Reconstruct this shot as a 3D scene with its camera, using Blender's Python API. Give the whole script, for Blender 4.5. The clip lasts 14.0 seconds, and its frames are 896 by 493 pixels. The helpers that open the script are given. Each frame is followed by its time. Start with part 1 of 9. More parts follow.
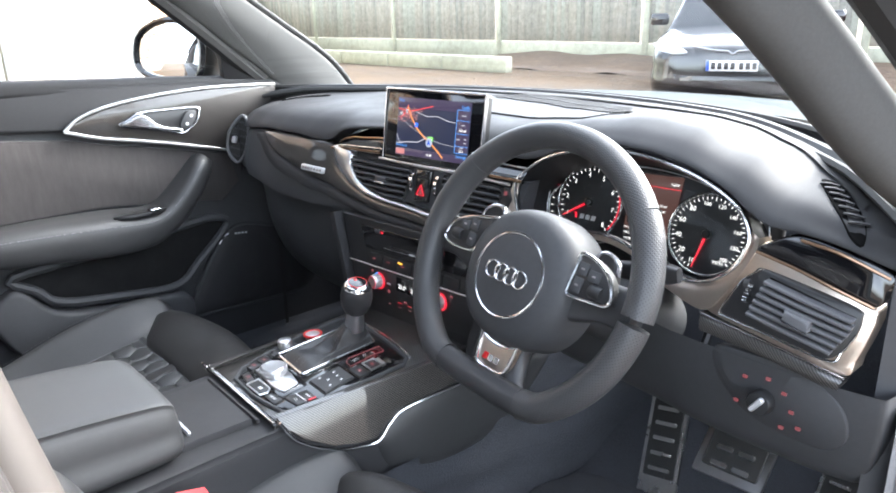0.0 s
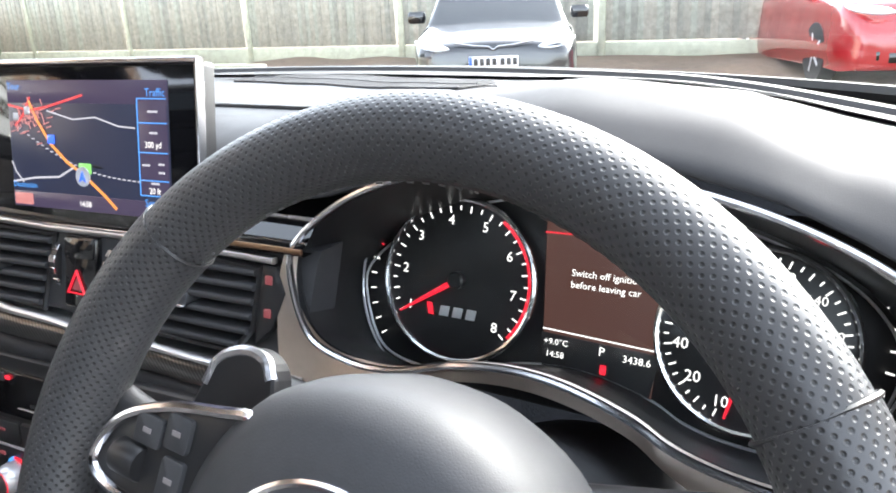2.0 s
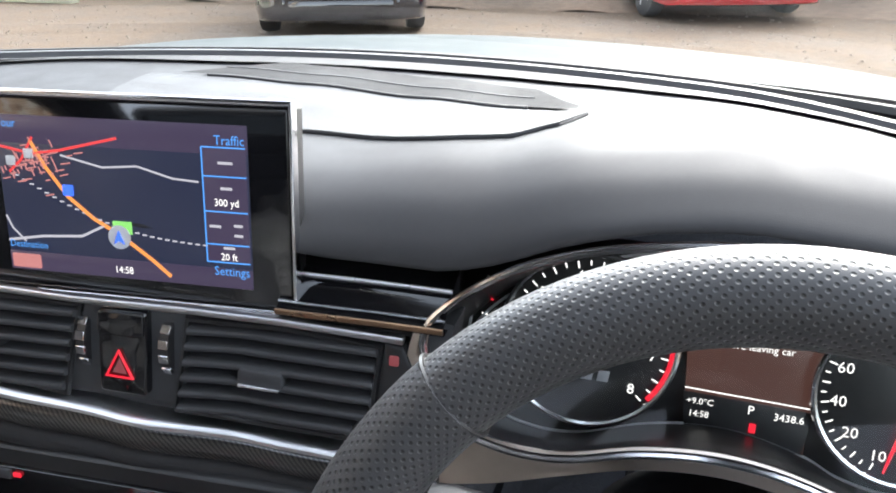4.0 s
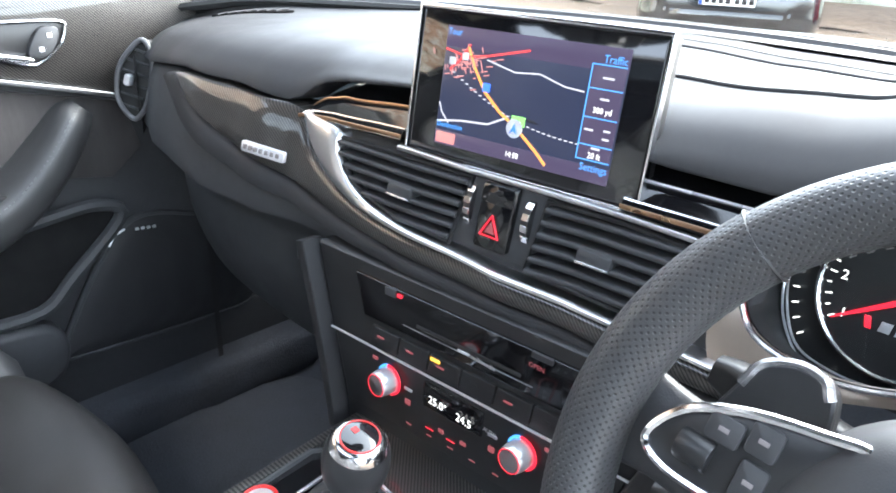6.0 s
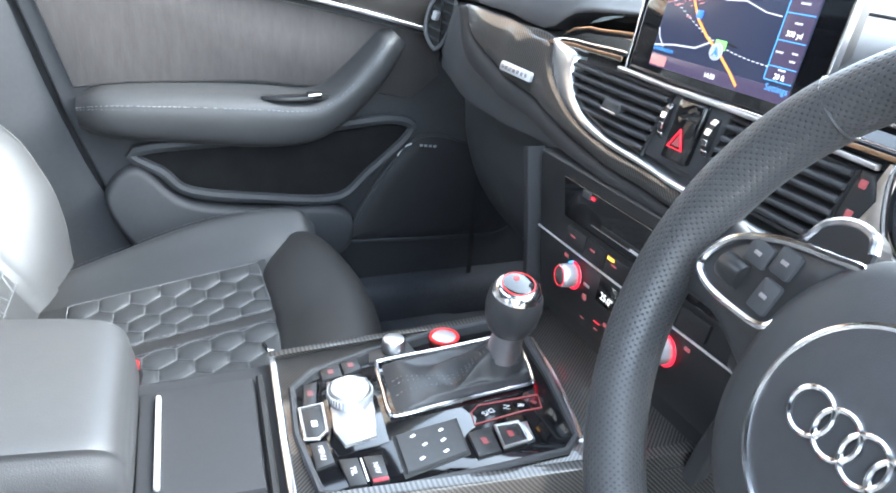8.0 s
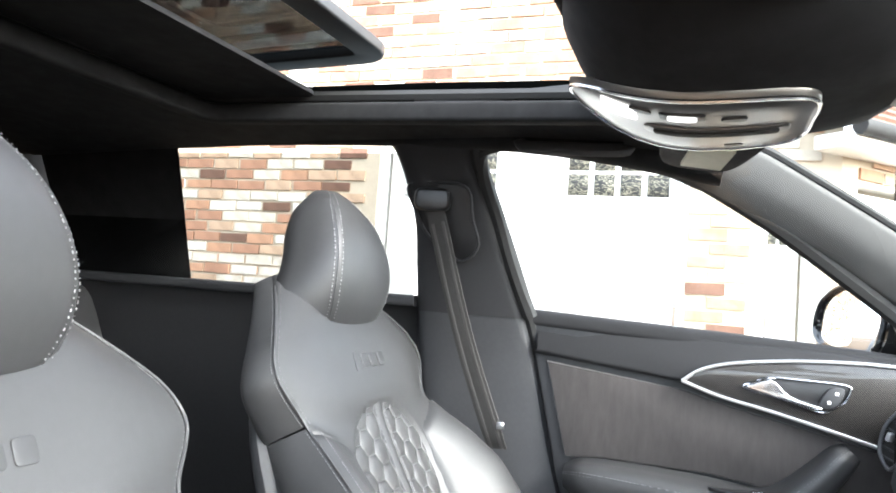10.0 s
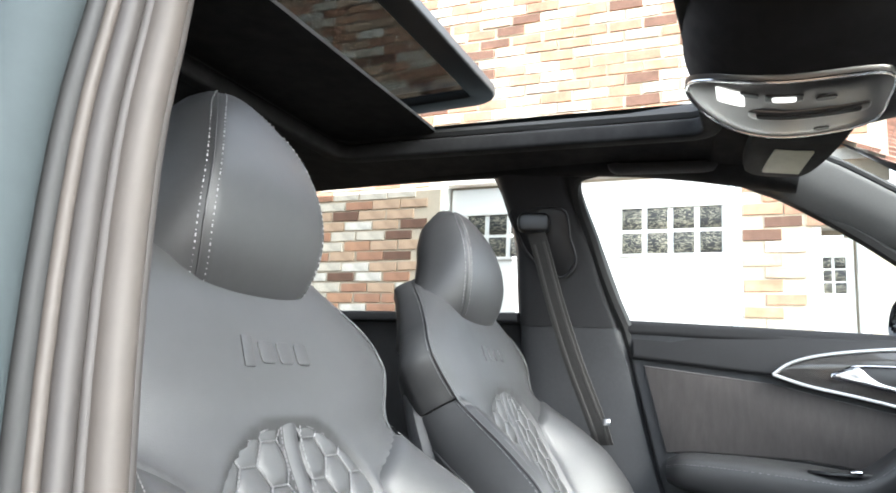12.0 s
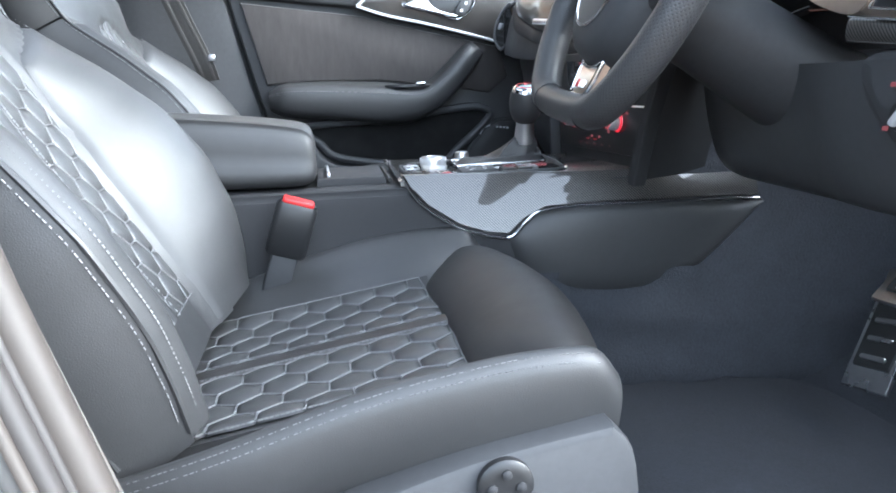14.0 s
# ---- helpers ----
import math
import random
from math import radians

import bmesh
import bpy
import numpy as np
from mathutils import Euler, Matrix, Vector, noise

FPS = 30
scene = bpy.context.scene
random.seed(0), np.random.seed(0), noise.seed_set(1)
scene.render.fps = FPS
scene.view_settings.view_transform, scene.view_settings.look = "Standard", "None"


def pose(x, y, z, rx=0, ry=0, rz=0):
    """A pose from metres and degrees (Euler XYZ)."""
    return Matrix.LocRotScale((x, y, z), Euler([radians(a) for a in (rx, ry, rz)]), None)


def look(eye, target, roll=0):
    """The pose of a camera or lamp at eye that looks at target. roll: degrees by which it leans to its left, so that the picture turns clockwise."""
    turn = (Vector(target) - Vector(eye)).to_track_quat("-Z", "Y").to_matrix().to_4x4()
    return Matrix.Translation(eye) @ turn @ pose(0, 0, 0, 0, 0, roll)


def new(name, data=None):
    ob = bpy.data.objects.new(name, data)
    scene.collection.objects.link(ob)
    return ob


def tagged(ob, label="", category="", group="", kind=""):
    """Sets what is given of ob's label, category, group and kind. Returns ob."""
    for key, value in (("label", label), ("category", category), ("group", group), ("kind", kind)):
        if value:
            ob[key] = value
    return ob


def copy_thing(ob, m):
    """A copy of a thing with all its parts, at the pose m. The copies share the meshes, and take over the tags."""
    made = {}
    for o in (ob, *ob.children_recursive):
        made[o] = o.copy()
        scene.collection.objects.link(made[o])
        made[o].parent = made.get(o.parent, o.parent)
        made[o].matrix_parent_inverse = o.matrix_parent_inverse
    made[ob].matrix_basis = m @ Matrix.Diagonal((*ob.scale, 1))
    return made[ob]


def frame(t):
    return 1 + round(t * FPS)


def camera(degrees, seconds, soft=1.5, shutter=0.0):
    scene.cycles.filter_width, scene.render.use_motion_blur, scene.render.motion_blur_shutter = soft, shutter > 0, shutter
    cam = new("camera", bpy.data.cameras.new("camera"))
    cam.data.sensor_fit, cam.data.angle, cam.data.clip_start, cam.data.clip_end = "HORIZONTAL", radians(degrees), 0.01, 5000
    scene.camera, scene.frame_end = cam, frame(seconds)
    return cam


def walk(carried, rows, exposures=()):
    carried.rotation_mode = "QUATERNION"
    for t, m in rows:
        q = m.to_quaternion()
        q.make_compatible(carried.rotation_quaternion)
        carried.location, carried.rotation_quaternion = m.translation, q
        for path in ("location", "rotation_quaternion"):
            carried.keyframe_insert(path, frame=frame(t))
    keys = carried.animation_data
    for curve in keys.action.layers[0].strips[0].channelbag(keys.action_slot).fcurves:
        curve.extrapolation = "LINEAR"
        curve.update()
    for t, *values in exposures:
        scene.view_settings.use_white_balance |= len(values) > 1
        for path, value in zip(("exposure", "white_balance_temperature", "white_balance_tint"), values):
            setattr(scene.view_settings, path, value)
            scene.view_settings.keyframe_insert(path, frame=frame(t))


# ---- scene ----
cam = camera(63.4, 14.0, soft=1.8)
# seconds, stops
EXPOSURES = [(0, 3.68, 6100, 9), (2, 3.65, 6250, 9), (4.5, 3.25, 6250, 9), (5, 3.2, 6250, 9), (6, 4.25, 6000, 6), (6.5, 4.72, 5950, 4), (7.5, 4.76, 5550, 2), (8.2, 4.25, 5850, 5), (9, 3.75, 6200, 8), (11.5, 3.35, 6050, 6), (12.5, 3.03, 6150, 6), (13.2, 3.04, 6000, 6), (14, 3.6, 5600, 5)]
PATH = [
    (0, (0.927, -0.756, 1.125), (-0.499, 0.503, 0.507), -1.4),
    (0.5, (0.803, -0.635, 1.122), (-0.591, 0.661, 0.506), -1.2),
    (1, (0.673, -0.523, 1.116), (-0.681, 0.813, 0.499), -1.0),
    (1.5, (0.585, -0.401, 1.081), (-0.671, 1.029, 0.466), -1.5),
    (2, (0.511, -0.306, 1.023), (-0.449, 1.337, 0.406), -2.5),
    (2.2, (0.497, -0.283, 1.01), (-0.345, 1.419, 0.383), -3.0),
    (4.3, (0.299, -0.316, 1.103), (-0.233, 1.426, 0.276), -0.3),
    (4.5, (0.296, -0.321, 1.11), (-0.337, 1.386, 0.282), 0.2),
    (5, (0.313, -0.344, 1.126), (-0.571, 1.251, 0.303), 0.4),
    (5.5, (0.326, -0.386, 1.122), (-0.746, 1.093, 0.306), 1.4),
    (6, (0.36, -0.414, 1.06), (-0.917, 0.897, 0.253), 2.1),
    (6.5, (0.383, -0.41, 0.992), (-1.052, 0.74, 0.204), 2.4),
    (7, (0.402, -0.435, 0.934), (-1.112, 0.607, 0.147), 2.8),
    (7.5, (0.45, -0.442, 0.936), (-1.123, 0.485, 0.122), 2.9),
    (8, (0.529, -0.41, 1.012), (-1.17, 0.23, 0.173), 3.8),
    (8.5, (0.597, -0.346, 1.076), (-1.275, -0.182, 0.393), 4.4),
    (9, (0.681, -0.313, 1.065), (-1.279, -0.574, 0.766), 4.6),
    (9.2, (0.702, -0.303, 1.06), (-1.253, -0.684, 0.872), 4.6),
    (11.3, (0.922, -0.358, 0.974), (-0.866, -1.197, 1.289), 2.9),
    (11.5, (0.938, -0.371, 0.948), (-0.852, -1.203, 1.272), 3.1),
    (12, (1.004, -0.38, 0.873), (-0.802, -1.165, 1.223), 2.8),
    (12.5, (1.067, -0.372, 0.805), (-0.818, -0.941, 1.158), 1.9),
    (13, (1.081, -0.41, 0.769), (-0.899, -0.648, 0.911), 1.2),
    (13.5, (1.104, -0.451, 0.749), (-0.891, -0.386, 0.619), 0.1),
    (14, (1.126, -0.479, 0.721), (-0.794, -0.129, 0.286), -1.1),
]
walk(cam, [(t, look(eye, target, roll)) for t, eye, target, roll in PATH], EXPOSURES)


# ---- light ----
world = bpy.data.worlds.new("sky")
scene.world = world
world.use_nodes = True
wn = world.node_tree.nodes
sky = wn.new("ShaderNodeTexSky")
sky.sky_type, sky.sun_disc = "NISHITA", False
sky.sun_elevation, sky.sun_rotation = radians(34), radians(14)
sky.air_density, sky.dust_density, sky.ozone_density = 1.0, 3.0, 1.0
bg = wn["Background"]
bg.inputs["Strength"].default_value = 0.15
haze = wn.new("ShaderNodeHueSaturation")
haze.inputs["Saturation"].default_value = 0.35
world.node_tree.links.new(sky.outputs["Color"], haze.inputs["Color"])
world.node_tree.links.new(haze.outputs["Color"], bg.inputs["Color"])
sun_data = bpy.data.lights.new("sun", "SUN")
sun_data.energy, sun_data.angle, sun_data.color = 0.5, radians(60), (1.0, 0.94, 0.85)
sun = new("sun", sun_data)
sun.matrix_world = look((0.84, 3.37, 2.35), (0, 0, 0))


# ---- materials ----
def shader(name):
    m = bpy.data.materials.new(name)
    m.use_nodes = True
    nt = m.node_tree
    return m, nt, nt.nodes["Principled BSDF"]


def node(nt, kind, **values):
    n = nt.nodes.new(kind)
    for key, value in values.items():
        n.inputs[key].default_value = value
    return n


def coords(nt, scale=1.0):
    c = nt.nodes.new("ShaderNodeTexCoord")
    return c.outputs["Object"]


def surface(name, color, rough=0.5, metal=0.0, vary=0.15, grain=60.0, bump=0.1, relief="noise", coat=0.0, spec=0.5,
            dist=0.002, per_object=0.0, sheen=0.0, stretch=None):
    """A plain surface: base colour with variation at two scales, roughness wear and fine relief."""
    m, nt, b = shader(name)
    ln = nt.links.new
    pos = coords(nt)
    if stretch:
        pull = nt.nodes.new("ShaderNodeMapping")
        pull.inputs["Scale"].default_value = stretch
        ln(pos, pull.inputs["Vector"])
        pos = pull.outputs["Vector"]
    big = node(nt, "ShaderNodeTexNoise", Scale=grain / 12, Detail=4.0, Roughness=0.6)
    fine = node(nt, "ShaderNodeTexNoise", Scale=grain, Detail=6.0, Roughness=0.65)
    ln(pos, big.inputs["Vector"])
    ln(pos, fine.inputs["Vector"])
    mix = node(nt, "ShaderNodeMath")
    mix.operation = "ADD"
    ln(big.outputs["Fac"], mix.inputs[0])
    ln(fine.outputs["Fac"], mix.inputs[1])
    ramp = nt.nodes.new("ShaderNodeMapRange")
    ramp.inputs["From Min"].default_value, ramp.inputs["From Max"].default_value = 0.6, 1.4
    ramp.inputs["To Min"].default_value, ramp.inputs["To Max"].default_value = 1 - vary, 1 + vary
    ln(mix.outputs[0], ramp.inputs["Value"])
    last = ramp.outputs["Result"]
    if per_object:
        info = nt.nodes.new("ShaderNodeObjectInfo")
        shift = nt.nodes.new("ShaderNodeMapRange")
        shift.inputs["To Min"].default_value, shift.inputs["To Max"].default_value = 1 - per_object, 1 + per_object
        ln(info.outputs["Random"], shift.inputs["Value"])
        times = nt.nodes.new("ShaderNodeMath")
        times.operation = "MULTIPLY"
        ln(last, times.inputs[0])
        ln(shift.outputs["Result"], times.inputs[1])
        last = times.outputs[0]
    tint = nt.nodes.new("ShaderNodeVectorMath")
    tint.operation = "SCALE"
    tint.inputs[0].default_value = color
    ln(last, tint.inputs["Scale"])
    ln(tint.outputs["Vector"], b.inputs["Base Color"])
    rr = nt.nodes.new("ShaderNodeMapRange")
    rr.inputs["From Min"].default_value, rr.inputs["From Max"].default_value = 0.3, 0.7
    rr.inputs["To Min"].default_value, rr.inputs["To Max"].default_value = max(0.02, rough * 0.88), min(1, rough * 1.12)
    ln(big.outputs["Fac"], rr.inputs["Value"])
    ln(rr.outputs["Result"], b.inputs["Roughness"])
    b.inputs["Metallic"].default_value = metal
    b.inputs["Specular IOR Level"].default_value = spec
    b.inputs["Coat Weight"].default_value = coat
    b.inputs["Coat Roughness"].default_value = 0.06
    b.inputs["Sheen Weight"].default_value = sheen
    if bump:
        height = fine.outputs["Fac"]
        if relief == "cells":
            v = node(nt, "ShaderNodeTexVoronoi", Scale=grain * 6)
            v.feature = "DISTANCE_TO_EDGE"
            ln(pos, v.inputs["Vector"])
            height = v.outputs["Distance"]
        if relief == "dots":
            v = node(nt, "ShaderNodeTexVoronoi", Scale=grain * 4, Randomness=0.05)
            ln(pos, v.inputs["Vector"])
            cut = nt.nodes.new("ShaderNodeMapRange")
            cut.inputs["From Min"].default_value, cut.inputs["From Max"].default_value = 0.12, 0.3
            ln(v.outputs["Distance"], cut.inputs["Value"])
            height = cut.outputs["Result"]
        bp = node(nt, "ShaderNodeBump", Strength=bump, Distance=dist)
        ln(height, bp.inputs["Height"])
        ln(bp.outputs["Normal"], b.inputs["Normal"])
    return m


def punched(name, color, rough, pitch):
    """Leather with rows of small punched holes, laid out along the surface's own coordinates."""
    m, nt, b = shader(name)
    ln = nt.links.new
    uv = nt.nodes.new("ShaderNodeUVMap")
    uv.uv_map = "along"
    turn = nt.nodes.new("ShaderNodeMapping")
    turn.inputs["Rotation"].default_value = (0, 0, radians(45))
    ln(uv.outputs["UV"], turn.inputs["Vector"])
    v = node(nt, "ShaderNodeTexVoronoi", Scale=1 / pitch, Randomness=0.0)
    v.voronoi_dimensions = "2D"
    ln(turn.outputs["Vector"], v.inputs["Vector"])
    hole = nt.nodes.new("ShaderNodeMapRange")
    hole.inputs["From Min"].default_value, hole.inputs["From Max"].default_value = 0.12, 0.30
    ln(v.outputs["Distance"], hole.inputs["Value"])
    worn = node(nt, "ShaderNodeTexNoise", Scale=30.0, Detail=5.0)
    ln(coords(nt), worn.inputs["Vector"])
    # the shade inside each hole is put into the base colour
    shade = nt.nodes.new("ShaderNodeMapRange")
    shade.inputs["To Min"].default_value, shade.inputs["To Max"].default_value = 0.3, 1.0
    ln(hole.outputs["Result"], shade.inputs["Value"])
    tint = nt.nodes.new("ShaderNodeVectorMath")
    tint.operation = "SCALE"
    tint.inputs[0].default_value = color
    ln(shade.outputs["Result"], tint.inputs["Scale"])
    ln(tint.outputs["Vector"], b.inputs["Base Color"])
    rr = nt.nodes.new("ShaderNodeMapRange")
    rr.inputs["To Min"].default_value, rr.inputs["To Max"].default_value = rough * 0.8, rough * 1.25
    ln(worn.outputs["Fac"], rr.inputs["Value"])
    ln(rr.outputs["Result"], b.inputs["Roughness"])
    bp = node(nt, "ShaderNodeBump", Strength=0.5, Distance=0.0008)
    ln(hole.outputs["Result"], bp.inputs["Height"])
    ln(bp.outputs["Normal"], b.inputs["Normal"])
    return m


def twill(name, scale=170.0, axes="xz", pale=0.06):
    """Clear-coated carbon fibre: a 2/2 twill of two thread directions."""
    m, nt, b = shader(name)
    ln = nt.links.new
    sep = nt.nodes.new("ShaderNodeSeparateXYZ")
    ln(coords(nt), sep.inputs[0])
    index = {"x": 0, "y": 1, "z": 2}

    def calc(op, a, c):
        n = nt.nodes.new("ShaderNodeMath")
        n.operation = op
        for slot, value in enumerate((a, c)):
            if isinstance(value, (int, float)):
                n.inputs[slot].default_value = value
            else:
                ln(value, n.inputs[slot])
        return n.outputs[0]
    u = calc("MULTIPLY", sep.outputs[index[axes[0]]], scale)
    v = calc("MULTIPLY", sep.outputs[index[axes[1]]], scale)
    fu, fv = calc("FLOOR", u, 0), calc("FLOOR", v, 0)
    step = calc("FLOORED_MODULO", calc("ADD", fu, fv), 4.0)
    over = calc("LESS_THAN", step, 1.5)
    mixc = nt.nodes.new("ShaderNodeMix")
    mixc.data_type = "RGBA"
    mixc.inputs["A"].default_value, mixc.inputs["B"].default_value = (0.006, 0.006, 0.006, 1), (pale, pale * 0.92, pale * 0.85, 1)
    ln(over, mixc.inputs["Factor"])
    ln(mixc.outputs["Result"], b.inputs["Base Color"])
    b.inputs["Roughness"].default_value = 0.35
    b.inputs["Metallic"].default_value = 0.25
    b.inputs["Coat Weight"].default_value = 1.0
    b.inputs["Coat Roughness"].default_value = 0.03
    bp = node(nt, "ShaderNodeBump", Strength=0.25, Distance=0.0006)
    ln(over, bp.inputs["Height"])
    ln(bp.outputs["Normal"], b.inputs["Normal"])
    return m


def glow(name, color, strength=1.0, base=(0.01, 0.01, 0.01)):
    m, nt, b = shader(name)
    b.inputs["Base Color"].default_value = (*base, 1)
    b.inputs["Emission Color"].default_value = (*color, 1)
    b.inputs["Emission Strength"].default_value = strength * 0.15
    b.inputs["Roughness"].default_value = 0.3
    return m


def pane(name, tint=(0.95, 0.97, 0.96), gloss=1.0):
    """A thin sheet of glass: clear, with reflections by Fresnel."""
    m = bpy.data.materials.new(name)
    m.use_nodes = True
    nt = m.node_tree
    nt.nodes.clear()
    out = nt.nodes.new("ShaderNodeOutputMaterial")
    mix = nt.nodes.new("ShaderNodeMixShader")
    clear = nt.nodes.new("ShaderNodeBsdfTransparent")
    clear.inputs["Color"].default_value = (*tint, 1)
    shine = nt.nodes.new("ShaderNodeBsdfGlossy")
    shine.inputs["Roughness"].default_value = 0.02
    face = nt.nodes.new("ShaderNodeLayerWeight")
    face.inputs["Blend"].default_value = 0.5
    power = nt.nodes.new("ShaderNodeMath")
    power.operation = "POWER"
    power.inputs[1].default_value = 4.0
    nt.links.new(face.outputs["Facing"], power.inputs[0])
    part_ = nt.nodes.new("ShaderNodeMath")
    part_.operation = "MULTIPLY_ADD"
    part_.inputs[1].default_value, part_.inputs[2].default_value = 0.6 * gloss, 0.05 * gloss
    nt.links.new(power.outputs[0], part_.inputs[0])
    nt.links.new(part_.outputs[0], mix.inputs[0])
    nt.links.new(clear.outputs[0], mix.inputs[1])
    nt.links.new(shine.outputs[0], mix.inputs[2])
    nt.links.new(mix.outputs[0], out.inputs["Surface"])
    return m


LEATHER = surface("black leather", (0.036, 0.036, 0.037), 0.48, spec=0.62, grain=90, bump=0.25, relief="cells", dist=0.0006, vary=0.12)
LEATHER_PERF = surface("perforated leather", (0.030, 0.028, 0.027), 0.5, grain=140, bump=0.3, relief="cells", dist=0.0006)
RIM_PUNCHED = punched("punched rim leather", (0.047, 0.047, 0.049), 0.40, 0.0032)
LEATHER_RIM = surface("rim leather", (0.033, 0.033, 0.035), 0.42, grain=90, bump=0.25, relief="cells", dist=0.0006)
PAD = surface("soft dash plastic", (0.034, 0.034, 0.036), 0.60, spec=0.20, grain=160, bump=0.14, relief="cells", dist=0.0005, vary=0.08)
PAD_DARK = surface("hard dark plastic", (0.046, 0.047, 0.050), 0.55, spec=0.35, grain=120, bump=0.2, relief="cells", dist=0.0004)
PLASTIC = surface("satin black plastic", (0.018, 0.018, 0.019), 0.38, grain=80, bump=0.05)
PIANO = surface("piano black", (0.006, 0.006, 0.007), 0.07, grain=30, bump=0.0, coat=0.6)
SUEDE = surface("charcoal suede", (0.047, 0.042, 0.041), 0.95, grain=75, vary=0.32, bump=0.2, sheen=0.2, stretch=(1.0, 1.0, 0.25))
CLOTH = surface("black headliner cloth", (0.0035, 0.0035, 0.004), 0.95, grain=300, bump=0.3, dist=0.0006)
CARPET = surface("black carpet", (0.046, 0.049, 0.057), 0.98, grain=260, bump=0.8, dist=0.003, vary=0.3)
CHROME = surface("satin chrome", (0.72, 0.72, 0.74), 0.16, 1.0, vary=0.04, bump=0.0)
ALU = surface("brushed aluminium", (0.62, 0.62, 0.63), 0.32, 1.0, vary=0.06, grain=200, bump=0.05)
STEEL = surface("pedal steel", (0.55, 0.55, 0.56), 0.28, 1.0, vary=0.1, grain=150, bump=0.05)
PALE_THREAD = surface("pale thread", (0.32, 0.32, 0.325), 0.8, vary=0.1, bump=0.0)
MID_THREAD = surface("light grey thread", (0.17, 0.17, 0.173), 0.8, vary=0.1, bump=0.0)
THREAD = surface("grey thread", (0.15, 0.15, 0.155), 0.8, vary=0.1, bump=0.0)
RUBBER = surface("black rubber", (0.018, 0.018, 0.018), 0.7, grain=60, bump=0.1)
SEAL = surface("grey-brown door seal rubber", (0.050, 0.042, 0.036), 0.6, grain=40, bump=0.1)
SEAL_DARK = surface("brown door seal rubber", (0.030, 0.026, 0.024), 0.6, grain=40, bump=0.1)
PAINT = surface("grey metallic paint", (0.046, 0.055, 0.058), 0.34, 0.0, vary=0.08, bump=0.0, spec=0.005)
PILLAR = surface("grey pillar cloth", (0.075, 0.074, 0.072), 0.9, grain=300, bump=0.25, dist=0.0006)
# one carbon cloth; its pale thread is toned per place for the light there
CARBON = twill("carbon weave dash", 1100, "xz", 0.07)
CARBON_TOP = twill("carbon weave console", 950, "xy", 0.06)
CARBON_EDGE = twill("carbon weave console edge", 950, "yz", 0.075)
CARBON_SIDE = twill("carbon weave side", 950, "yz", 0.08)
GLASS = pane("clear glass")
COVER = pane("instrument cover", (0.95, 0.97, 0.96), 0.35)
TINTED = pane("tinted glass", (0.20, 0.21, 0.21), 1.0)
PRIVACY = pane("privacy glass", (0.33, 0.34, 0.34), 0.8)
MIRROR = surface("mirror", (0.92, 0.92, 0.92), 0.02, 1.0, vary=0.0, bump=0.0)
RED = surface("red plastic", (0.55, 0.02, 0.02), 0.35, vary=0.1, bump=0.0)
RED_GLOW = glow("red light", (1.0, 0.02, 0.045), 0.75)
RED_DIM = glow("dim red symbol", (1.0, 0.22, 0.25), 0.16)
WHITE_GLOW = glow("white light", (1.0, 0.95, 0.9), 1.1)
AMBER = glow("amber light", (1.0, 0.45, 0.05), 1.1)
BLUE_GLOW = glow("blue text light", (0.10, 0.38, 0.95), 0.8)
PRINT = surface("white print", (0.75, 0.75, 0.76), 0.5, vary=0.05, bump=0.0)
GREY_PRINT = surface("dim grey print", (0.22, 0.20, 0.20), 0.5, vary=0.05, bump=0.0)
# plain aluminium; the base colour carries the warm tint of reflected brick and gravel
WARM_ALU = surface("satin aluminium", (0.62, 0.54, 0.47), 0.33, 1.0, vary=0.06, grain=160, bump=0.04)
SILVER = surface("silver plastic", (0.68, 0.68, 0.70), 0.30, 0.6, vary=0.05, bump=0.0)


# ---- building blocks ----
def thing(name, label="", category="", group="", kind=""):
    return tagged(new(name), label, category, group, kind)


def part(name, bm, material, parent=None, label="", sharp=38, ):
    me = bpy.data.meshes.new(name)
    bmesh.ops.recalc_face_normals(bm, faces=bm.faces)
    bm.to_mesh(me)
    bm.free()
    me.materials.append(material)
    me.shade_smooth()
    me.set_sharp_from_angle(angle=radians(sharp))
    ob = new(name, me)
    if parent is not None:
        ob.parent = parent
    if label:
        ob["label"] = label
    return ob


def V(*p):
    return Vector(p)


def curve(points, n, closed=False):
    """n points along a Catmull-Rom curve through the given ones."""
    p = [Vector(q) for q in points]
    k = len(p)
    spans = k if closed else k - 1
    out = []
    for i in range(n):
        s = i * spans / (n if closed else n - 1)
        j = min(int(s), spans - 1)
        f = s - j
        if closed:
            a, b, c, d = (p[(j + o) % k] for o in (-1, 0, 1, 2))
        else:
            b, c = p[j], p[j + 1]
            a = p[j - 1] if j else b * 2 - c
            d = p[j + 2] if j + 2 < k else c * 2 - b
        out.append(0.5 * (2 * b + (c - a) * f + (2 * a - 5 * b + 4 * c - d) * f * f + (3 * b - a - 3 * c + d) * f * f * f))
    return out


def skin(rings, closed=True, caps=True, bm=None):
    """A surface through rings of equal count."""
    bm = bm or bmesh.new()
    rows = [[bm.verts.new(p) for p in ring] for ring in rings]
    n = len(rings[0])
    for a, b in zip(rows, rows[1:]):
        for i in range(n if closed else n - 1):
            j = (i + 1) % n
            bm.faces.new((a[i], a[j], b[j], b[i]))
    if caps and closed:
        bm.faces.new(rows[0])
        bm.faces.new(rows[-1][::-1])
    return bm


